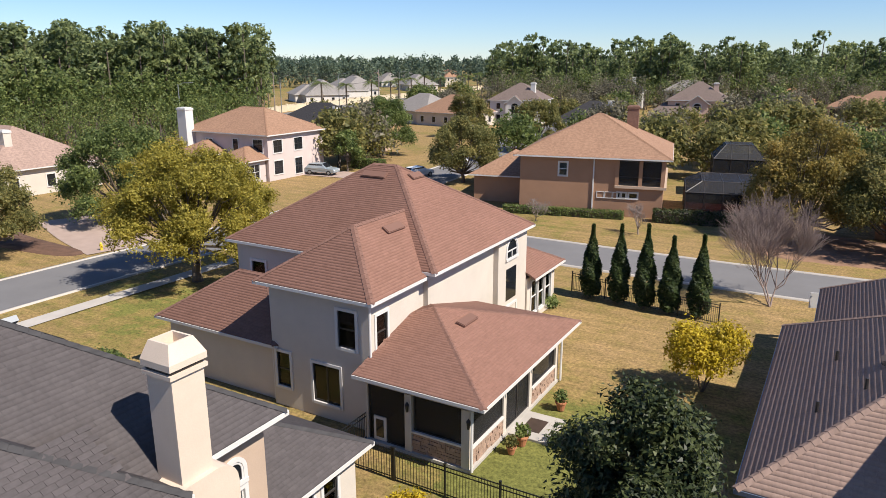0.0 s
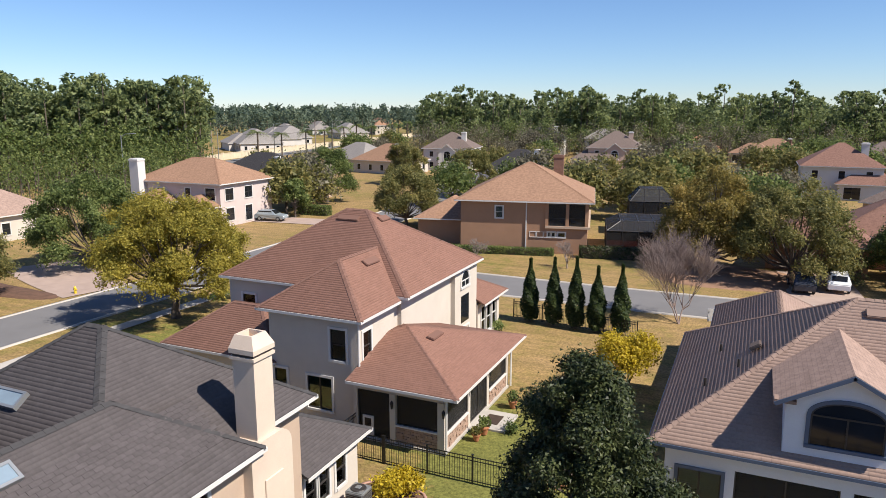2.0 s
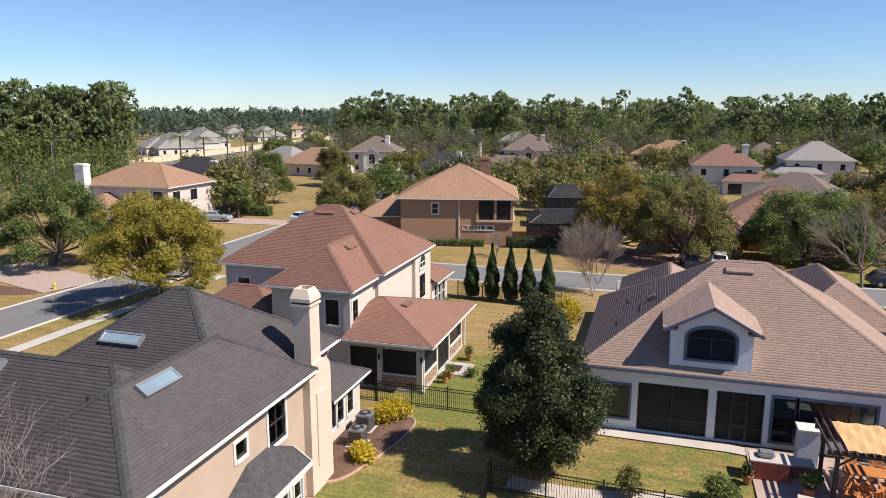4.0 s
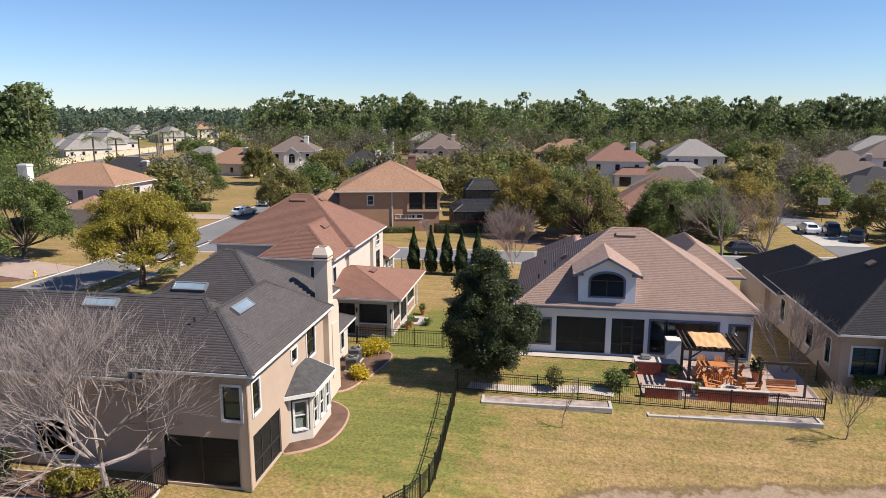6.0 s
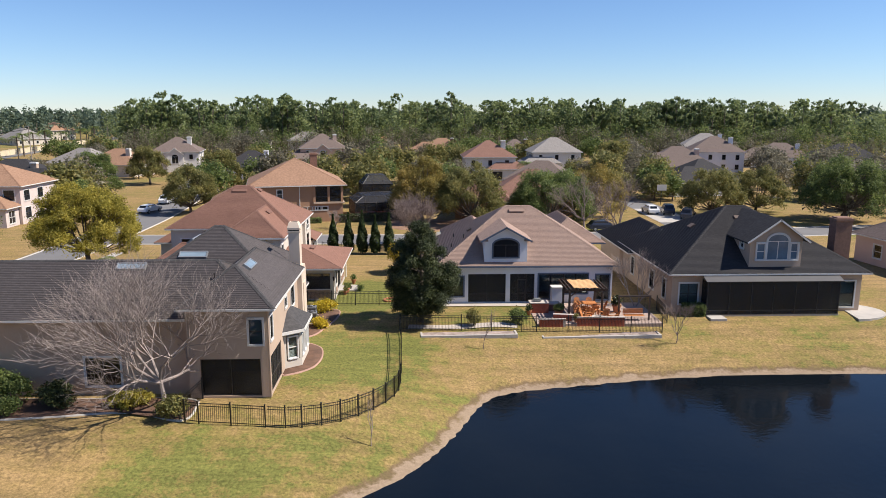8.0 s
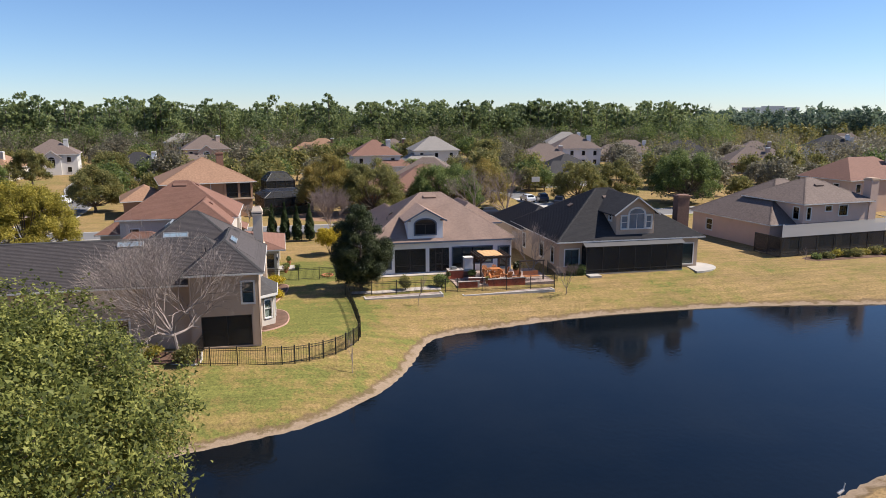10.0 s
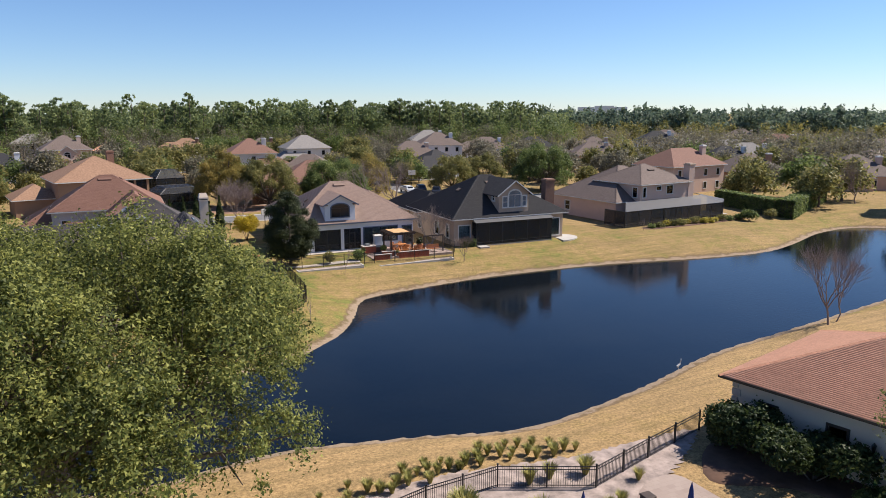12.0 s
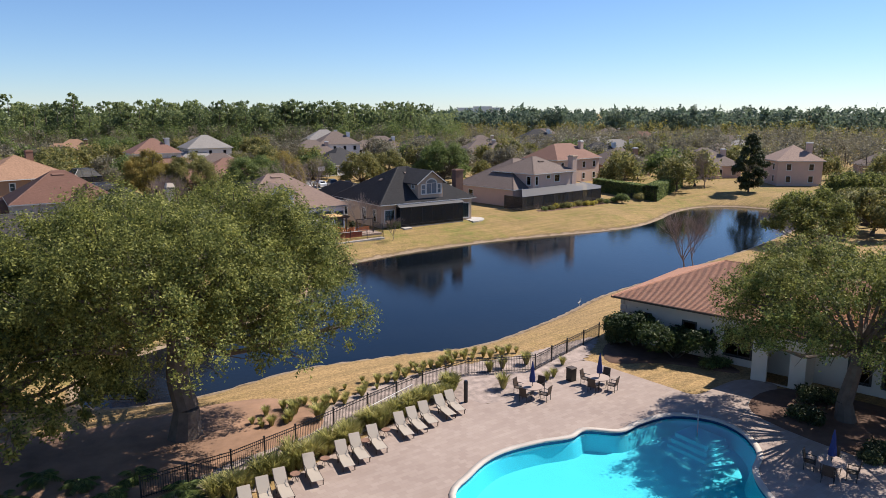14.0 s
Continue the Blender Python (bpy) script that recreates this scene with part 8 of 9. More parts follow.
pg = thing("pergola", pose(9.8, 14.2, tz), "dark wooden pergola with orange canvas over the seats", "pergola")
for x, y in ((0.1, 0.1), (2.9, 0.1), (0.1, 2.7), (2.9, 2.7)):
    part("post", soft(boxes((x - 0.08, y - 0.08, 0, x + 0.08, y + 0.08, 2.3)), 0.01, 1), "dark_wood", pg)
    for s in (-1, 1):
        if 0 < x + s * 0.7 < 3.0:
            bm = bmesh.new()
            tube(bm, (x, y, 1.8), (x + s * 0.65, y, 2.3), 0.05, 0.05, 4)
            part("brace", bm, "dark_wood", pg)
for y in (0.1, 2.7):
    part("beam", boxes((-0.3, y - 0.05, 2.3, 3.3, y + 0.05, 2.48)), "dark_wood", pg)
for i in range(12):
    part("rafter", boxes((-0.25 + i * 0.31, -0.4, 2.48, -0.19 + i * 0.31, 3.2, 2.62)), "dark_wood", pg)
bm = bmesh.new()
cols = [[bm.verts.new((0.4 + 2.1 * i / 8, -0.1 + 3.0 * j / 6, 2.65 + 0.03 * math.sin(i * 2.1 + j))) for j in range(7)] for i in range(9)]
for i in range(8):
    for j in range(6):
        bm.faces.new((cols[i][j], cols[i + 1][j], cols[i + 1][j + 1], cols[i][j + 1]))
bm.normal_update()
bmesh.ops.solidify(bm, geom=bm.faces[:], thickness=0.012)
part("canopy", bm, "canvas", pg, "orange canvas shade cloth")


def slat_chair(m, label, group):
    c = thing("garden_chair", m, label, "chair", group)
    for x in (-0.3, 0.3):
        part("leg", boxes((x - 0.03, -0.42, 0, x + 0.03, -0.3, 0.55)), "cedar", c)
        part("leg", boxes((x - 0.03, 0.3, 0, x + 0.03, 0.42, 0.3)), "cedar", c)
        part("armrest", boxes((x - 0.07, -0.48, 0.55, x + 0.07, 0.35, 0.58)), "cedar", c)
    for i in range(5):
        part("seat_slat", boxes((-0.27, -0.42 + i * 0.15, 0.36 - i * 0.03, 0.27, -0.29 + i * 0.15, 0.39 - i * 0.03)), "cedar", c)
    for i in range(5):
        mm = Matrix.Translation((-0.24 + i * 0.12, 0.3, 0.25)) @ Matrix.Rotation(radians(-22), 4, "X")
        part("back_slat", boxes((-0.05, -0.012, 0, 0.05, 0.012, 0.78 - 0.05 * abs(i - 2)), m=mm), "cedar", c)
    return c


c0 = slat_chair(pose(11.2, 13.6, tz, 0, 0, 60), "orange-stained slatted garden chair round the fire pit", "chairs round the fire pit")
for x, y, a in ((12.9, 14.3, 190), (13.4, 13.3, -80), (11.9, 14.6, 150), (10.9, 14.9, 40)):
    copy_thing(c0, pose(x, y, tz, 0, 0, a))
fp = thing("fire_pit", pose(12.2, 13.5, tz), "round grey stone fire pit", "fire pit")
for i in range(10):
    a = i * 36
    part("stone", soft(boxes((-0.16, 0.38, 0, 0.16, 0.6, 0.3), m=pose(0, 0, 0, 0, 0, a)), 0.03, 1), "coping", fp)
part("ash", boxes((-0.35, -0.35, 0, 0.35, 0.35, 0.12)), "rubber", fp)
tb = thing("garden_table", pose(11.8, 16.4, tz), "orange-stained wooden table under the pergola", "table")
for i in range(6):
    part("plank", boxes((-0.9, -0.5 + i * 0.17, 0.72, 0.9, -0.34 + i * 0.17, 0.76)), "cedar", tb)
for x in (-0.75, 0.75):
    for y in (-0.38, 0.38):
        part("leg", boxes((x - 0.04, y - 0.04, 0, x + 0.04, y + 0.04, 0.72)), "cedar", tb)
for i, (x, y, a) in enumerate(((11.3, 15.5, 180), (12.3, 15.5, 180), (11.3, 17.3, 0), (12.4, 17.3, 0), (13.2, 16.4, -90))):
    copy_thing(c0, pose(x, y, tz, 0, 0, a) @ Matrix.Scale(0.9, 4))
bn = thing("swing_bench", pose(15.2, 13.4, tz), "orange-stained bench hung in a dark wooden frame", "bench")
for x in (-1.3, 1.3):
    part("post", boxes((x - 0.06, -0.06, 0, x + 0.06, 0.06, 2.0)), "dark_wood", bn)
part("beam", boxes((-1.4, -0.05, 2.0, 1.4, 0.05, 2.14)), "dark_wood", bn)
for i in range(5):
    part("seat_slat", boxes((-0.85, -0.3 + i * 0.12, 0.42, 0.85, -0.2 + i * 0.12, 0.45)), "cedar", bn)
for i in range(4):
    part("back_slat", boxes((-0.85, 0.3, 0.5 + i * 0.11, 0.85, 0.33, 0.59 + i * 0.11)), "cedar", bn)
for x in (-0.8, 0.8):
    bm = bmesh.new()
    tube(bm, (x, 0, 0.45), (x * 1.2, 0, 2.0), 0.012, 0.012, 5)
    part("chain", bm, "iron", bn)
kt = thing("outdoor_kitchen", pose(7.5, 16.2, tz), "brick outdoor kitchen with a stone top and grill", "grill")
part("base", boxes((-0.7, -0.5, 0, 0.9, 0.4, 0.86)), "brick", kt)
part("worktop", soft(boxes((-0.78, -0.58, 0.86, 0.98, 0.48, 0.94)), 0.015, 1), "coping", kt)
part("grill", soft(boxes((-0.4, -0.3, 0.94, 0.3, 0.3, 1.2)), 0.08, 2), "metal", kt)
k2 = thing("storage_chest", pose(8.9, 16.6, tz), "brown lidded chest on the terrace", "chest")
part("body", soft(boxes((-0.6, -0.35, 0, 0.6, 0.35, 0.6)), 0.03, 1), "brick_brown", k2)
part("lid", soft(boxes((-0.64, -0.39, 0.6, 0.64, 0.39, 0.72)), 0.03, 1), "coping", k2)
k3 = thing("fireplace", pose(9.5, 18.1, tz), "white outdoor chimney block against the wall", "fireplace")
part("body", boxes((-0.45, -0.4, 0, 0.45, 0.4, 1.7)), "stucco_grey", k3)
part("cap", soft(boxes((-0.52, -0.47, 1.7, 0.52, 0.47, 1.82)), 0.015, 1), "trim", k3)


def pot(m, label, plant="leaf_green", s=1.0, seed=1, pot_mat="terracotta"):
    p = thing("plant_pot", m, label, "plant pot")
    bm = bmesh.new()
    tube(bm, (0, 0, 0), (0, 0, 0.36 * s), 0.15 * s, 0.24 * s, 14)
    tube(bm, (0, 0, 0.36 * s), (0, 0, 0.42 * s), 0.27 * s, 0.27 * s, 14)
    part("pot", bm, pot_mat, p)
    r = np.random.default_rng(seed)
    c = rand_dirs(r, 260) * r.uniform(0.3, 1, (260, 1)) * 0.35 * s + np.array((0, 0, 0.65 * s))
    v, f = leaf_quads(r, c, 0.09 * s)
    np_mesh("foliage", v, f, plant, p)


for i, (x, y, s, l) in enumerate(((-9.9, 23.6, 1.0, "leaf_green"), (-9.6, 27.2, 1.0, "leaf_green"), (-10.0, 22.8, 0.8, "leaf_olive"), (9.0, 14.6, 1.2, "leaf_green"), (9.4, 15.4, 1.0, "leaf_green"), (14.4, 15.8, 1.6, "leaf_dark"), (10.2, 12.9, 0.8, "leaf_olive"), (6.6, 15.2, 1.0, "leaf_dark"))):
    pot(pose(x, y, 0.02 if x < 0 else tz), "planted pot on the paving beside the house", l, s, 300 + i)
st = thing("door_step", pose(-9.9, 25.2, 0), "pale concrete step with a dark mat", "step")
part("slab", soft(boxes((-0.95, -1.1, -0.1, 0.9, 1.1, 0.1)), 0.02, 1), "concrete", st)
part("mat", boxes((-0.5, -0.55, 0.1, 0.3, 0.55, 0.115)), "dark_wood", st)
fr_ = thing("tree_ring", pose(-5.6, 20.6, 0), "terracotta ring round a young plant", "edging")
for i in range(12):
    part("stone", soft(boxes((-0.13, 0.5, -0.03, 0.13, 0.66, 0.12), m=pose(0, 0, 0, 0, 0, i * 30)), 0.02, 1), "terracotta", fr_)

# ---- air conditioners ----
def air_conditioner(m, label):
    a = thing("air_conditioner", m, label, "air conditioner", "air conditioners")
    part("pad", boxes((-0.5, -0.5, 0, 0.5, 0.5, 0.08)), "concrete", a)
    part("body", soft(boxes((-0.4, -0.4, 0.08, 0.4, 0.4, 0.95)), 0.04, 2), "metal", a)
    for k in range(4):
        for i in range(9):
            part("louvre", boxes((-0.34, -0.415, 0.16 + i * 0.08, 0.34, -0.4, 0.2 + i * 0.08), m=pose(0, 0, 0, 0, 0, 90 * k)), "trim_dark", a)
    bm = bmesh.new()
    tube(bm, (0, 0, 0.95), (0, 0, 0.99), 0.33, 0.3, 20)
    part("fan_grille", bm, "trim_dark", a)
    part("top", soft(boxes((-0.12, -0.12, 0.99, 0.12, 0.12, 1.02)), 0.02, 1), "metal", a)


air_conditioner(pose(-12.1, 15.2, 0.05), "grey air conditioner on a concrete pad")
air_conditioner(pose(-11.8, 13.5, 0.05, 0, 0, 4), "grey air conditioner beside another in mulch")

# ---- pool, deck and furniture ----
deck = thing("pool_deck", pose(0, 0, DECK_Z), "pinkish paver pool deck", "deck", kind="structure")
outer = catmull([(-27, -49), (-23.0, -45.6), (-18.2, -43.2), (-12.2, -41.4), (-7.4, -40.4), (-6.2, -42.4), (-3, -42.2), (0.2, -42.2), (2.4, -40.6), (4.6, -40.4), (5.0, -43), (5.4, -47), (5.8, -49.0), (8.2, -49.0), (10.6, -49.2), (11.6, -51.2), (8.0, -52.6), (6.4, -56.5), (6.6, -60), (8, -70), (-10, -76), (-36, -68), (-36, -58)], 4)
bm = bmesh.new()
es = []
for loop in (outer, POOL):
    vs = [bm.verts.new((x, y, 0)) for x, y in loop]
    es += [bm.edges.new((vs[i], vs[(i + 1) % len(vs)])) for i in range(len(vs))]
bmesh.ops.triangle_fill(bm, edges=es, use_beauty=True)
for f in bm.faces:
    if f.normal.z < 0:
        f.normal_flip()
bm.normal_update()
ex = bmesh.ops.extrude_face_region(bm, geom=bm.faces[:])
bmesh.ops.translate(bm, vec=(0, 0, 0.05), verts=[g for g in ex["geom"] if isinstance(g, bmesh.types.BMVert)])
bmesh.ops.recalc_face_normals(bm, faces=bm.faces)
part("paving", bm, "paver", deck)
pool = thing("swimming_pool", pose(0, 0, DECK_Z), "free-form swimming pool with turquoise water and blue tile band", "pool")
cxp, cyp = sum(p[0] for p in POOL) / len(POOL), sum(p[1] for p in POOL) / len(POOL)


def band(name, loops, material, close=True):
    """Skin between rings of equal count."""
    n = len(loops[0])
    v = [q for l in loops for q in l]
    f = [(k * n + i, k * n + (i + 1) % n, (k + 1) * n + (i + 1) % n, (k + 1) * n + i) for k in range(len(loops) - 1) for i in range(n)]
    return np_mesh(name, v, f, material, pool)


def ring_of(off, z):
    """The pool's outline moved outward by off."""
    out = []
    n = len(POOL)
    for i in range(n):
        (ax, ay), (bx, by) = POOL[i - 1], POOL[(i + 1) % n]
        d = Vector((by - ay, -(bx - ax), 0)).normalized()
        s = 1 if d.dot(Vector((POOL[i][0] - cxp, POOL[i][1] - cyp, 0))) > 0 else -1
        side = Vector((ay - by, bx - ax, 0)).normalized()
        out.append((POOL[i][0] + side.x * off, POOL[i][1] + side.y * off, z))
    return out


area = sum(a[0] * b[1] - b[0] * a[1] for a, b in zip(POOL, POOL[1:] + POOL[:1])) / 2
SG = -1 if area > 0 else 1
band("coping", [ring_of(SG * 0.26, 0.04), ring_of(SG * 0.26, 0.10), ring_of(SG * -0.06, 0.10), ring_of(SG * -0.06, 0.0)], "coping")
band("tile_band", [ring_of(0.0, 0.05), ring_of(0.0, -0.2)], "tile_blue")
band("basin_wall", [ring_of(0.0, -0.2), ring_of(SG * -0.35, -1.1)], "plaster")
for nm, z, mt_ in (("basin_floor", -1.1, "plaster"), ("water", -0.09, "pool_water")):
    bm = bmesh.new()
    vs = [bm.verts.new((x, y, z)) for x, y, _ in ring_of(SG * -0.02 if nm == "water" else SG * -0.1, z)]
    bm.faces.new(vs)
    bmesh.ops.triangulate(bm, faces=bm.faces[:])
    bm.normal_update()
    for f in bm.faces:
        if f.normal.z < 0:
            f.normal_flip()
    wob = part(nm, bm, mt_, pool)
    if nm == "water":
        wob.visible_shadow = False
for i in range(3):
    part("step", boxes((0.9 - 0.35 * i, -53.4 - 0.2 * i, -1.35, 2.6, -51.2, -0.4 - 0.25 * i)), "plaster", pool)
bm = bmesh.new()
for a, b in (((2.4, -51.6, 0.1), (2.4, -51.6, 0.75)), ((2.4, -51.6, 0.75), (1.6, -52.2, 0.7)), ((1.6, -52.2, 0.7), (1.3, -52.4, -0.3))):
    tube(bm, a, b, 0.025, 0.025, 8)
part("handrail", bm, "metal", pool)


def lounger(m, label, group):
    l = thing("sun_lounger", m, label, "lounger", group)
    for x in (-0.31, 0.31):
        part("side_rail", boxes((x - 0.02, -1.3, 0.3, x + 0.02, 0.05, 0.34)), "dark_wood", l)
        bm = bmesh.new()
        tube(bm, (x, 0.05, 0.32), (x, 0.62, 0.92), 0.02, 0.02, 6)
        part("back_rail", bm, "dark_wood", l)
        for y in (-1.15, -0.1):
            part("leg", boxes((x - 0.02, y - 0.02, 0, x + 0.02, y + 0.02, 0.3)), "dark_wood", l)
        bm = bmesh.new()
        tube(bm, (x, -0.45, 0.32), (x, -0.3, 0.55), 0.016, 0.016, 6)
        tube(bm, (x, -0.3, 0.55), (x, 0.18, 0.55), 0.016, 0.016, 6)
        part("armrest", bm, "dark_wood", l)
    part("seat", soft(boxes((-0.3, -1.3, 0.335, 0.3, 0.05, 0.36)), 0.01, 1), "lounge", l)
    part("backrest", soft(boxes((-0.3, 0, -0.012, 0.3, 0.84, 0.012), m=Matrix.Translation((0, 0.05, 0.345)) @ Matrix.Rotation(radians(46), 4, "X")), 0.01, 1), "lounge", l)
    return l


top = DECK_Z + 0.05
L0 = lounger(pose(-19.1, -44.3, top, 0, 0, -10), "taupe sling sun lounger with raised back on the deck", "loungers along the deck")
for x, y in ((-17.1, -43.9), (-16.1, -43.6), (-14.8, -43.2), (-12.7, -42.6), (-11.7, -42.4), (-10.7, -42.1), (-9.3, -41.8), (-8.4, -41.6), (-20.9, -44.9), (-21.9, -45.2), (-22.9, -45.6)):
    copy_thing(L0, pose(x, y, top, 0, 0, -10 + (x * 7) % 5 - 2))
for x, y in ((-20.0, -44.4), (-15.4, -43.2), (-13.8, -42.7), (-18.1, -43.8)):
    t = thing("side_table", pose(x, y, top), "small round brown table between loungers", "table", "side tables")
    bm = bmesh.new()
    tube(bm, (0, 0, 0.4), (0, 0, 0.44), 0.26, 0.26, 16)
    part("tabletop", bm, "brick_brown", t)
    for a in (0, 120, 240):
        bm = bmesh.new()
        tube(bm, (0, 0, 0.4), (0.2 * math.cos(radians(a)), 0.2 * math.sin(radians(a)), 0), 0.015, 0.015, 5)
        part("leg", bm, "iron", t)


def patio_chair(m, label, group):
    c = thing("patio_chair", m, label, "chair", group)
    part("seat", soft(boxes((-0.26, -0.26, 0.4, 0.26, 0.26, 0.46)), 0.02, 1), "dark_wood", c)
    part("backrest", soft(boxes((-0.26, -0.02, 0, 0.26, 0.03, 0.6), m=Matrix.Translation((0, 0.25, 0.45)) @ Matrix.Rotation(radians(-10), 4, "X")), 0.02, 1), "dark_wood", c)
    for x in (-0.27, 0.27):
        part("armrest", boxes((x - 0.025, -0.25, 0.64, x + 0.025, 0.28, 0.67)), "iron", c)
        for y in (-0.22, 0.24):
            part("leg", boxes((x - 0.015, y - 0.015, 0, x + 0.015, y + 0.015, 0.64)), "iron", c)
    return c


K0 = None
for j, (x, y) in enumerate(((-3.2, -43.2), (1.5, -44.6), (2.6, -59.3))):
    t = thing("patio_table", pose(x, y, top), "round stone-topped table with a folded navy umbrella", "table", "patio tables")
    bm = bmesh.new()
    tube(bm, (0, 0, 0.7), (0, 0, 0.74), 0.68, 0.68, 24)
    part("tabletop", bm, "drive", t)
    for a in (45, 135, 225, 315):
        bm = bmesh.new()
        tube(bm, (0.45 * math.cos(radians(a)), 0.45 * math.sin(radians(a)), 0), (0.5 * math.cos(radians(a)), 0.5 * math.sin(radians(a)), 0.7), 0.02, 0.02, 5)
        part("leg", bm, "iron", t)
    u = thing("umbrella", pose(x, y, top), "folded navy canvas umbrella on a dark pole", "umbrella", "patio umbrellas")
    bm = bmesh.new()
    tube(bm, (0, 0, 0), (0, 0, 2.45), 0.022, 0.02, 8)
    part("pole", bm, "iron", u)
    bm = bmesh.new()
    for i, (z0, z1, r0, r1) in enumerate(((1.05, 1.3, 0.19, 0.2), (1.3, 1.7, 0.2, 0.13), (1.7, 2.1, 0.13, 0.09), (2.1, 2.42, 0.09, 0.02))):
        tube(bm, (0, 0, z0), (0, 0, z1), r0, r1, 7)
    part("canopy", bm, "navy", u)
    for a in (20, 110, 200, 290):
        m = pose(x + 0.95 * math.sin(radians(-a)), y + 0.95 * math.cos(radians(a)), top, 0, 0, a)
        if K0 is None:
            K0 = patio_chair(m, "dark patio chair drawn up to a round table", "chairs round the patio tables")
        else:
            copy_thing(K0, m)
bn = thing("litter_bin", pose(0.9, -42.6, top), "dark square litter bin on the deck", "bin")
part("body", soft(boxes((-0.26, -0.26, 0, 0.26, 0.26, 0.85)), 0.03, 1), "iron", bn)
part("lid", soft(boxes((-0.29, -0.29, 0.85, 0.29, 0.29, 0.95)), 0.03, 1), "dark_wood", bn)
po = thing("bollard", pose(-7.2, -41.4, DECK_Z), "black bollard post at the deck's edge", "post")
bm = bmesh.new()
tube(bm, (0, 0, 0), (0, 0, 1.35), 0.13, 0.13, 12)
part("shaft", bm, "iron", po)
bm = bmesh.new()
tube(bm, (0, 0, 1.35), (0, 0, 1.5), 0.15, 0.1, 12)
part("cap", bm, "iron", po)
wp = thing("life_pole", pose(-11.6, -39.6, DECK_Z + 0.9, 0, 0, 18), "white rescue pole and ring on the fence", "rescue pole")
bm = bmesh.new()
tube(bm, (-2.0, 0, 0), (2.0, 0, 0.1), 0.025, 0.025, 8)
part("pole", bm, "trim", wp)
bm = bmesh.new()
for i in range(14):
    a, b = i * 6.283 / 14, (i + 1) * 6.283 / 14
    tube(bm, (0.3 * math.cos(a), -0.1, -0.3 + 0.3 * math.sin(a)), (0.3 * math.cos(b), -0.1, -0.3 + 0.3 * math.sin(b)), 0.045, 0.045, 6)
part("ring", bm, "trim", wp)
# bunch grasses along the bank and between deck and fence
rg = random.Random(17)
T = [tuft(pose(-16.8, -36.8, ground_z(-16.8, -36.8)), 401, "straw-green bunch grass along the fence", 0.95, 0.6, n=230, wide=0.022, group="bunch grasses"),
     tuft(pose(-15.9, -38.4, ground_z(-15.9, -38.4)), 402, "tall arching green-gold grass by the deck", 1.1, 0.85, n=280, wide=0.025, group="bunch grasses")]
for i in range(72):
    u = i / 71
    x = -19.5 + 21.0 * u + rg.uniform(-0.3, 0.3)
    y = -37.4 + 3.2 * math.sin(u * 1.5) + rg.uniform(-1.1, 1.1) - 2.2 * max(0, u - 0.75) * 4 * 0.5
    copy_thing(T[0], pose(x, y, ground_z(x, y), 0, 0, rg.uniform(0, 360)) @ Matrix.Scale(rg.uniform(0.4, 0.8), 4))
for i in range(72):
    u = i / 71
    x, y = -24 + 17.5 * u + rg.uniform(-0.3, 0.3), -43.9 + 4.6 * u + rg.uniform(-0.5, 0.5)
    copy_thing(T[1], pose(x, y, ground_z(x, y), 0, 0, rg.uniform(0, 360)) @ Matrix.Scale(rg.uniform(0.6, 1.15), 4))
for x, y, s in ((-3.8, -41.0, 1.0), (-1.4, -38.0, 0.8), (0.5, -38.4, 0.9), (-2.6, -38.0, 0.8), (2.6, -40.0, 0.6), (-0.4, -41.6, 0.6), (0.4, -41.4, 0.6)):
    copy_thing(T[0], pose(x, y, ground_z(x, y), 0, 0, x * 50) @ Matrix.Scale(s * 1.2, 4))
# palmettos under the oaks
F0 = fan_palm(pose(-27.5, -43.0, DECK_Z), 411, "low green palmetto clump under the oaks", 0.2, 22, 1.3, "palm", "palmettos")
for x, y, s in ((-24.5, -43.5, 0.9), (-29.5, -42.0, 1.1), (-31.5, -43.0, 1.0), (-26.0, -45.6, 0.9), (-33.0, -41.0, 1.0), (-30.5, -44.8, 1.0), (10.6, -42.0, 0.8), (-29.0, -38.6, 1.0), (-26.6, -39.6, 1.1), (-24.8, -42.4, 1.2), (-30.4, -36.9, 1.1), (-28.0, -40.6, 0.9), (-32.0, -38.5, 1.0)):
    copy_thing(F0, pose(x, y, ground_z(x, y), 0, 0, x * 40) @ Matrix.Scale(s, 4))
copy_thing(F0, pose(-39.5, 38.5, 0.3, 0, 0, 10) @ Matrix.Scale(1.0, 4))

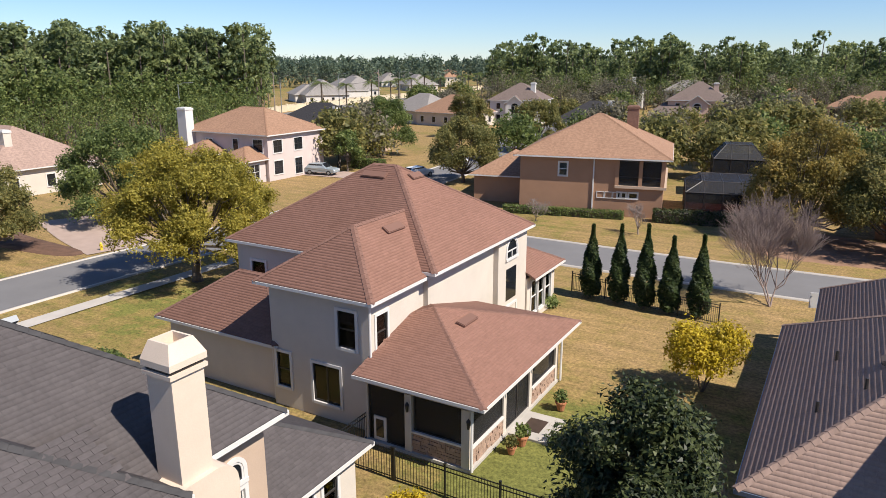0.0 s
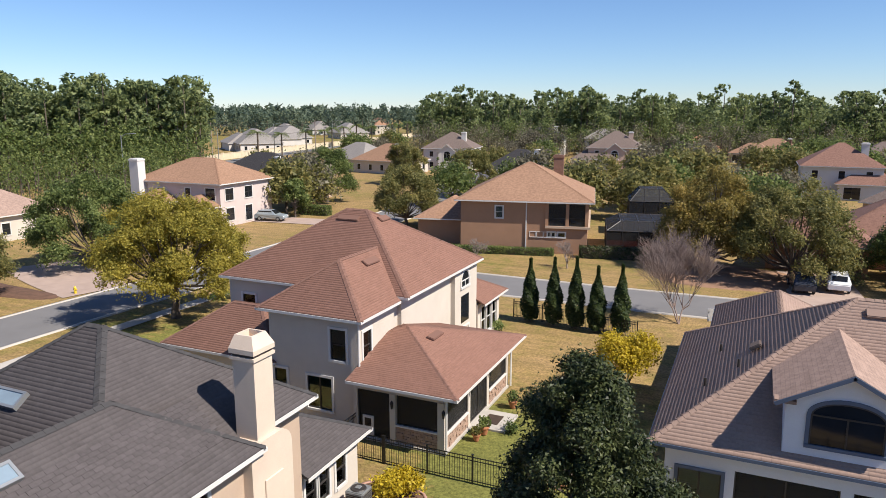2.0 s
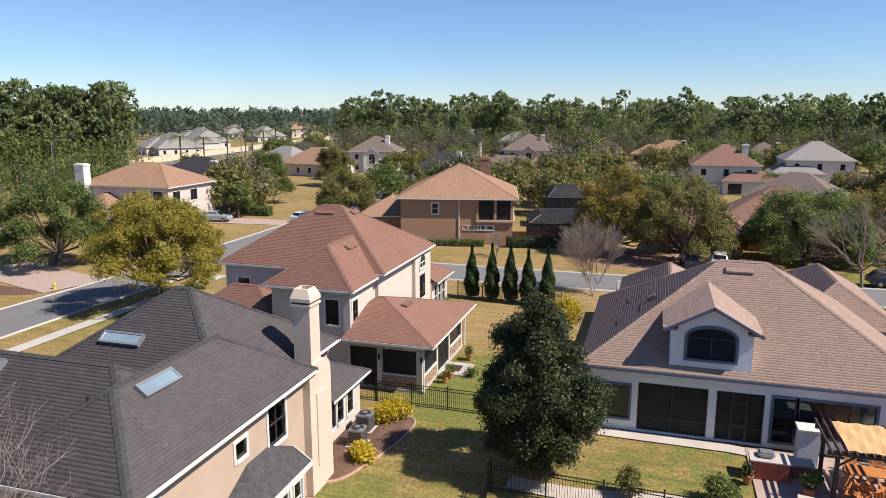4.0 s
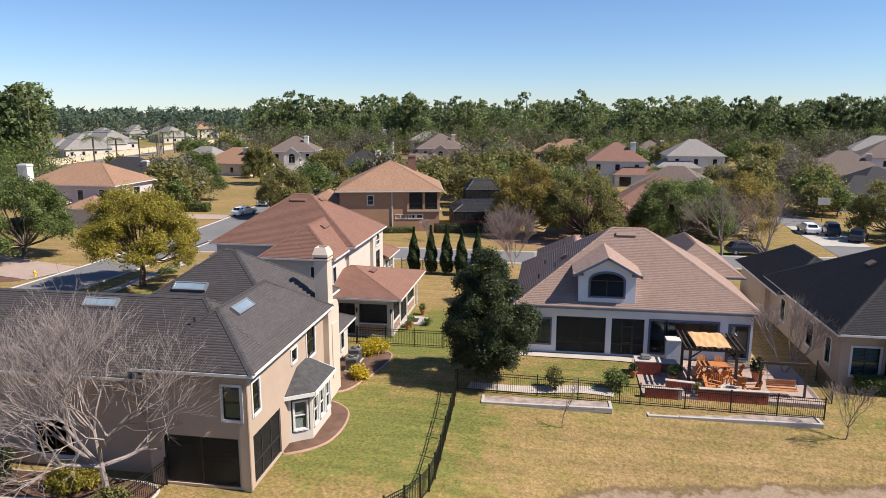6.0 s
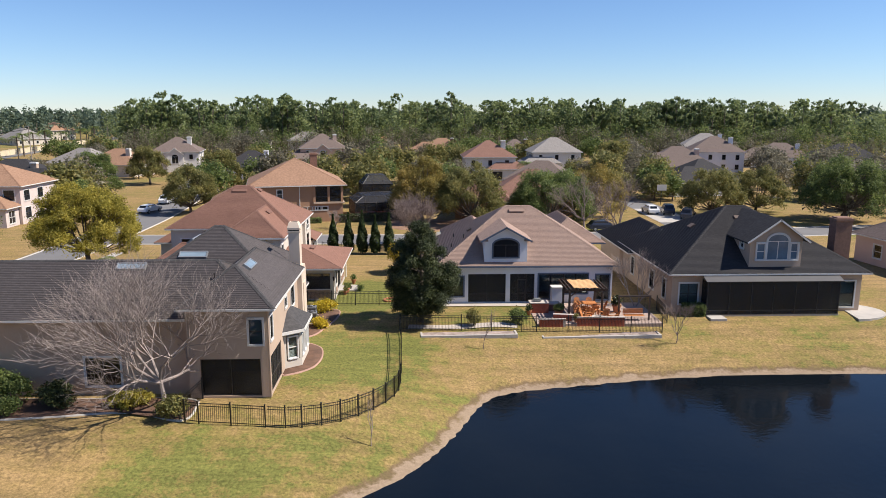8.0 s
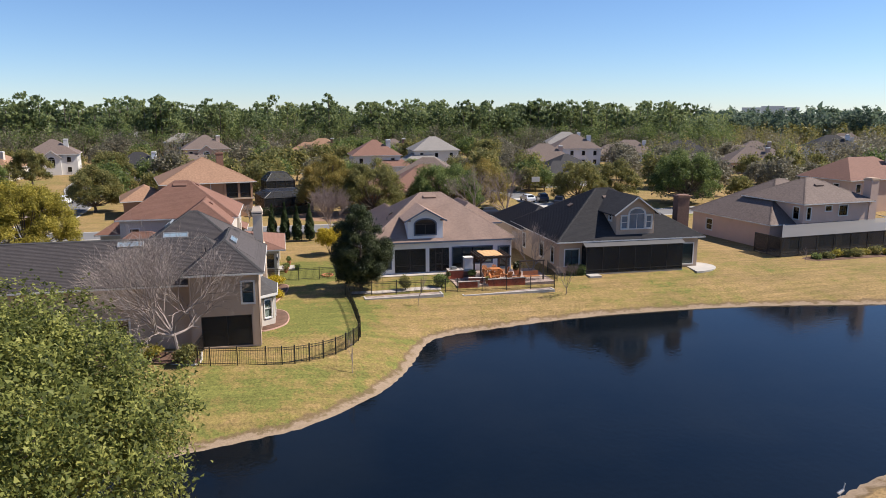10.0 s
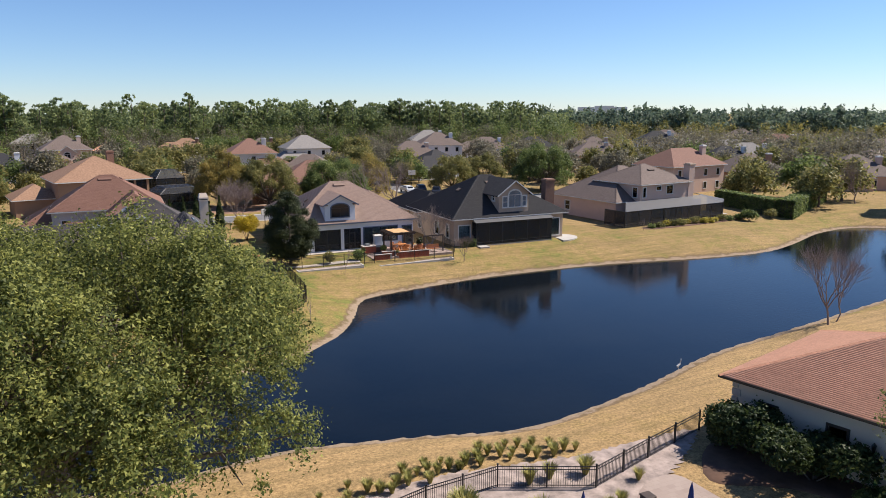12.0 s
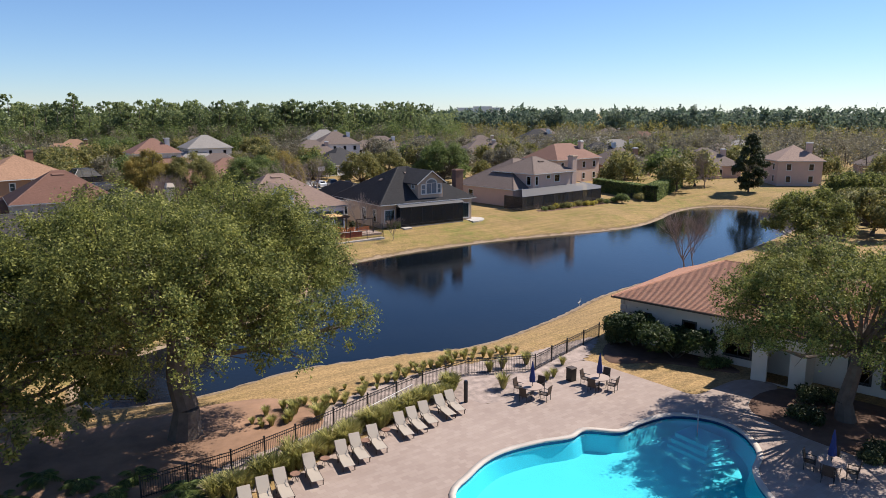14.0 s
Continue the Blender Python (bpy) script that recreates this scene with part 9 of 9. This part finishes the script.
# ---- cars ----
def car(m, paint, label, tall=0.0, long=4.6):
    c = thing("car", m, label, "car")
    L = long / 2
    prof = [(-L, 0.35), (-L, 0.85), (-L + 0.25, 0.95 + tall * 0.3), (-L + 0.75, 1.42 + tall), (0.35, 1.45 + tall), (1.05, 0.98), (L - 0.15, 0.85), (L, 0.65), (L, 0.35)]
    bm = bmesh.new()
    a = [bm.verts.new((x, -0.88 if z < 1.0 + tall * 0.3 else -0.68, z)) for x, z in prof]
    b = [bm.verts.new((x, 0.88 if z < 1.0 + tall * 0.3 else 0.68, z)) for x, z in prof]
    bm.faces.new(a)
    bm.faces.new(b[::-1])
    n = len(prof)
    for i in range(n):
        bm.faces.new((a[i], b[i], b[(i + 1) % n], a[(i + 1) % n]))
    bmesh.ops.recalc_face_normals(bm, faces=bm.faces)
    part("body", soft(bm, 0.06, 2), paint, c)
    for s in (-1, 1):
        part("side_window", boxes((-L + 0.75, s * 0.74 - 0.04, 1.0 + tall * 0.3, 0.45, s * 0.74 + 0.04, 1.36 + tall * 0.9)), "dark_glass", c)
        part("headlight", soft(boxes((L - 0.12, s * 0.66 - 0.16, 0.62, L + 0.015, s * 0.66 + 0.16, 0.76)), 0.02, 1), "trim", c)
    mm = Matrix.Translation((0.73, 0, 1.24 + tall * 0.5)) @ Matrix.Rotation(math.atan2(0.47 + tall, 0.7), 4, "Y")
    part("windscreen", boxes((-0.35 - tall * 0.3, -0.62, -0.01, 0.35 + tall * 0.3, 0.62, 0.035), m=mm), "dark_glass", c)
    mm = Matrix.Translation((-L + 0.48, 0, 1.2 + tall * 0.5)) @ Matrix.Rotation(-math.atan2(0.47 + tall, 0.5), 4, "Y")
    part("rear_window", boxes((-0.25, -0.6, -0.01, 0.25, 0.6, 0.035), m=mm), "dark_glass", c)
    for x in (-L + 0.85, L - 0.85):
        for s in (-1, 1):
            bm = bmesh.new()
            tube(bm, (x, s * 0.72, 0.33), (x, s * 0.92, 0.33), 0.33, 0.33, 16)
            w = part("wheel", bm, "rubber", c)
            bm = bmesh.new()
            tube(bm, (x, s * 0.9, 0.33), (x, s * 0.935, 0.33), 0.2, 0.18, 10)
            part("rim", bm, "metal", w)
    return c


for x, y, a, p, l, tl in ((-62.3, 75.0, 10, "silver_car", "silver estate car parked on the driveway", 0.1), (-49.6, 79.5, 75, "white_car", "white saloon car parked at the kerb", 0), (-50.8, 92.0, 85, "white_car", "white pick-up truck at the kerb", 0.25),
                          (5.9, 62.0, 95, "dark_car", "dark blue off-road car on the driveway", 0.25), (8.9, 63.5, 88, "white_car", "white off-road car on the driveway", 0.2), (37.2, 76.5, 90, "white_car", "white saloon car on a driveway", 0), (39.9, 75.5, 80, "dark_car", "black pick-up truck on a driveway", 0.3), (41.6, 70.5, 60, "dark_car", "dark pick-up truck beside another", 0.3), (24.3, 58.6, 5, "dark_car", "dark car parked under a bare tree", 0.1), (-45.8, 105, 100, "dark_car", "dark blue car far along the street", 0.1)):
    car(pose(x, y, 0.07, 0, 0, a), p, l, tl)

# ---- small things ----
hy = thing("fire_hydrant", pose(-52.2, 34.4, 0.0), "small yellow fire hydrant on the verge", "hydrant")
bm = bmesh.new()
tube(bm, (0, 0, 0), (0, 0, 0.55), 0.12, 0.11, 10)
tube(bm, (-0.2, 0, 0.4), (0.2, 0, 0.4), 0.06, 0.06, 8)
part("barrel", bm, "yellow", hy)
bm = bmesh.new()
tube(bm, (0, 0, 0.55), (0, 0, 0.7), 0.13, 0.03, 10)
part("bonnet", bm, "yellow", hy)
bh = thing("basketball_hoop", pose(43, 88, 0), "basketball hoop with a white board", "hoop")
bm = bmesh.new()
tube(bm, (0, 0, 0), (0, 0, 3.0), 0.06, 0.06, 8)
part("pole", bm, "iron", bh)
part("board", boxes((-0.9, -0.2, 2.7, 0.9, -0.15, 3.8)), "trim", bh)
hb2 = thing("basketball_hoop", pose(-0.2, 41.5, 0, 0, 0, 20), "basketball hoop with a pale board by the tan house", "hoop")
bm = bmesh.new()
tube(bm, (0, 0, 0), (0, 0, 2.6), 0.06, 0.06, 8)
part("pole", bm, "iron", hb2)
part("board", boxes((-0.65, -0.2, 2.1, 0.65, -0.15, 2.95)), "trim", hb2)
# a white bird on the shore, filed in the ornament category
eg = thing("white_bird_ornament", pose(16.6, -27.9, ground_z(16.6, -27.9)), "slim white heron standing at the waterline", "ornament")
bm = bmesh.new()
tube(bm, (0, 0, 0), (0, 0, 0.45), 0.015, 0.015, 5)
tube(bm, (-0.15, 0, 0.42), (0.15, 0, 0.6), 0.09, 0.07, 8)
tube(bm, (0.12, 0, 0.58), (0.2, 0, 0.95), 0.035, 0.025, 6)
part("body", bm, "trim", eg)


def street_lamp(x, y, h, a):
    s = thing("street_lamp", pose(x, y, 0, 0, 0, a), "tall grey street lamp with a curved arm", "street lamp", "street lamps")
    bm = bmesh.new()
    tube(bm, (0, 0, 0), (0, 0, h), 0.13, 0.08, 8)
    part("pole", bm, "metal", s)
    bm = bmesh.new()
    tube(bm, (0, 0, h - 0.3), (1.0, 0, h + 0.2), 0.05, 0.05, 6)
    tube(bm, (1.0, 0, h + 0.2), (2.4, 0, h + 0.3), 0.05, 0.05, 6)
    part("arm", bm, "metal", s)
    part("head", soft(boxes((2.2, -0.15, h + 0.22, 3.0, 0.15, h + 0.38)), 0.04, 1), "metal", s)


for x, y, a in ((-138, 150, 0), (-146, 186, 0), (-124, 118, 20), (-158, 240, 0), (-110, 92, 20)):
    street_lamp(x, y, 11.0, a)
up = [(-190, 92), (-160, 118), (-133, 142), (-112, 160)]
for x, y in up:
    s = thing("power_pole", pose(x, y, 0), "grey wooden power pole with a crossarm", "power pole", "power poles")
    bm = bmesh.new()
    tube(bm, (0, 0, 0), (0, 0, 13), 0.17, 0.11, 8)
    part("pole", bm, "bark_pale", s)
    part("crossarm", boxes((-0.7, -0.9, 12.2, -0.55, 0.9, 12.35)), "bark_pale", s)
for (ax, ay), (bx, by) in zip(up, up[1:]):
    for k, z in ((-0.8, 12.3), (0.0, 12.9), (0.8, 12.3), (0.0, 10.2)):
        w = thing("power_line", pose(0, 0, 0), "thin black power line between poles", "cable", "power lines")
        bm = bmesh.new()
        prev = None
        for i in range(9):
            t = i / 8
            p = Vector((ax + (bx - ax) * t, ay + (by - ay) * t + k, z - 1.2 * 4 * t * (1 - t)))
            if prev is not None:
                tube(bm, prev, p, 0.03, 0.03, 4)
            prev = p
        tagged(part("wire", bm, "iron", w), kind="stuff")
tp = thing("trampoline", pose(66, 92, 0), "dark trampoline frame on a lawn", "trampoline")
bm = bmesh.new()
tube(bm, (0, 0, 0.8), (0, 0, 0.88), 1.8, 1.8, 20)
part("mat", bm, "iron", tp)

# ---- single shingles of the slope nearest the path ----
me = bpy.data.meshes.new("shingle")
bm = bmesh.new()
vs = [bm.verts.new(p) for p in ((0.005, 0, 0.016), (0.315, 0, 0.018), (0.315, 0.145, 0.006), (0.005, 0.145, 0.006), (0.005, 0, -0.01), (0.315, 0, -0.01), (0.315, 0.145, -0.01), (0.005, 0.145, -0.01))]
for f in ((0, 1, 2, 3), (4, 5, 1, 0), (5, 6, 2, 1), (6, 7, 3, 2), (7, 4, 0, 3)):
    bm.faces.new([vs[i] for i in f])
bm.to_mesh(me)
bm.free()
me.materials.append(M["tab_grey"])
near_roof = [o for o in hb.children if o.name.startswith("roof")][0]
ang = math.atan(0.72)
for i in range(12):
    for j in range(25):
        o = new("shingle", me)
        o.parent = near_roof
        d = 0.145 * (i + 6)
        o.matrix_local = Matrix.Translation((-11.55 - d * math.cos(ang), 0.0 + 0.32 * j + 0.16 * (i % 2), 5.8 + d * math.sin(ang) + 0.012)) @ Matrix.Rotation(math.pi / 2, 4, "Z") @ Matrix.Rotation(ang, 4, "X")
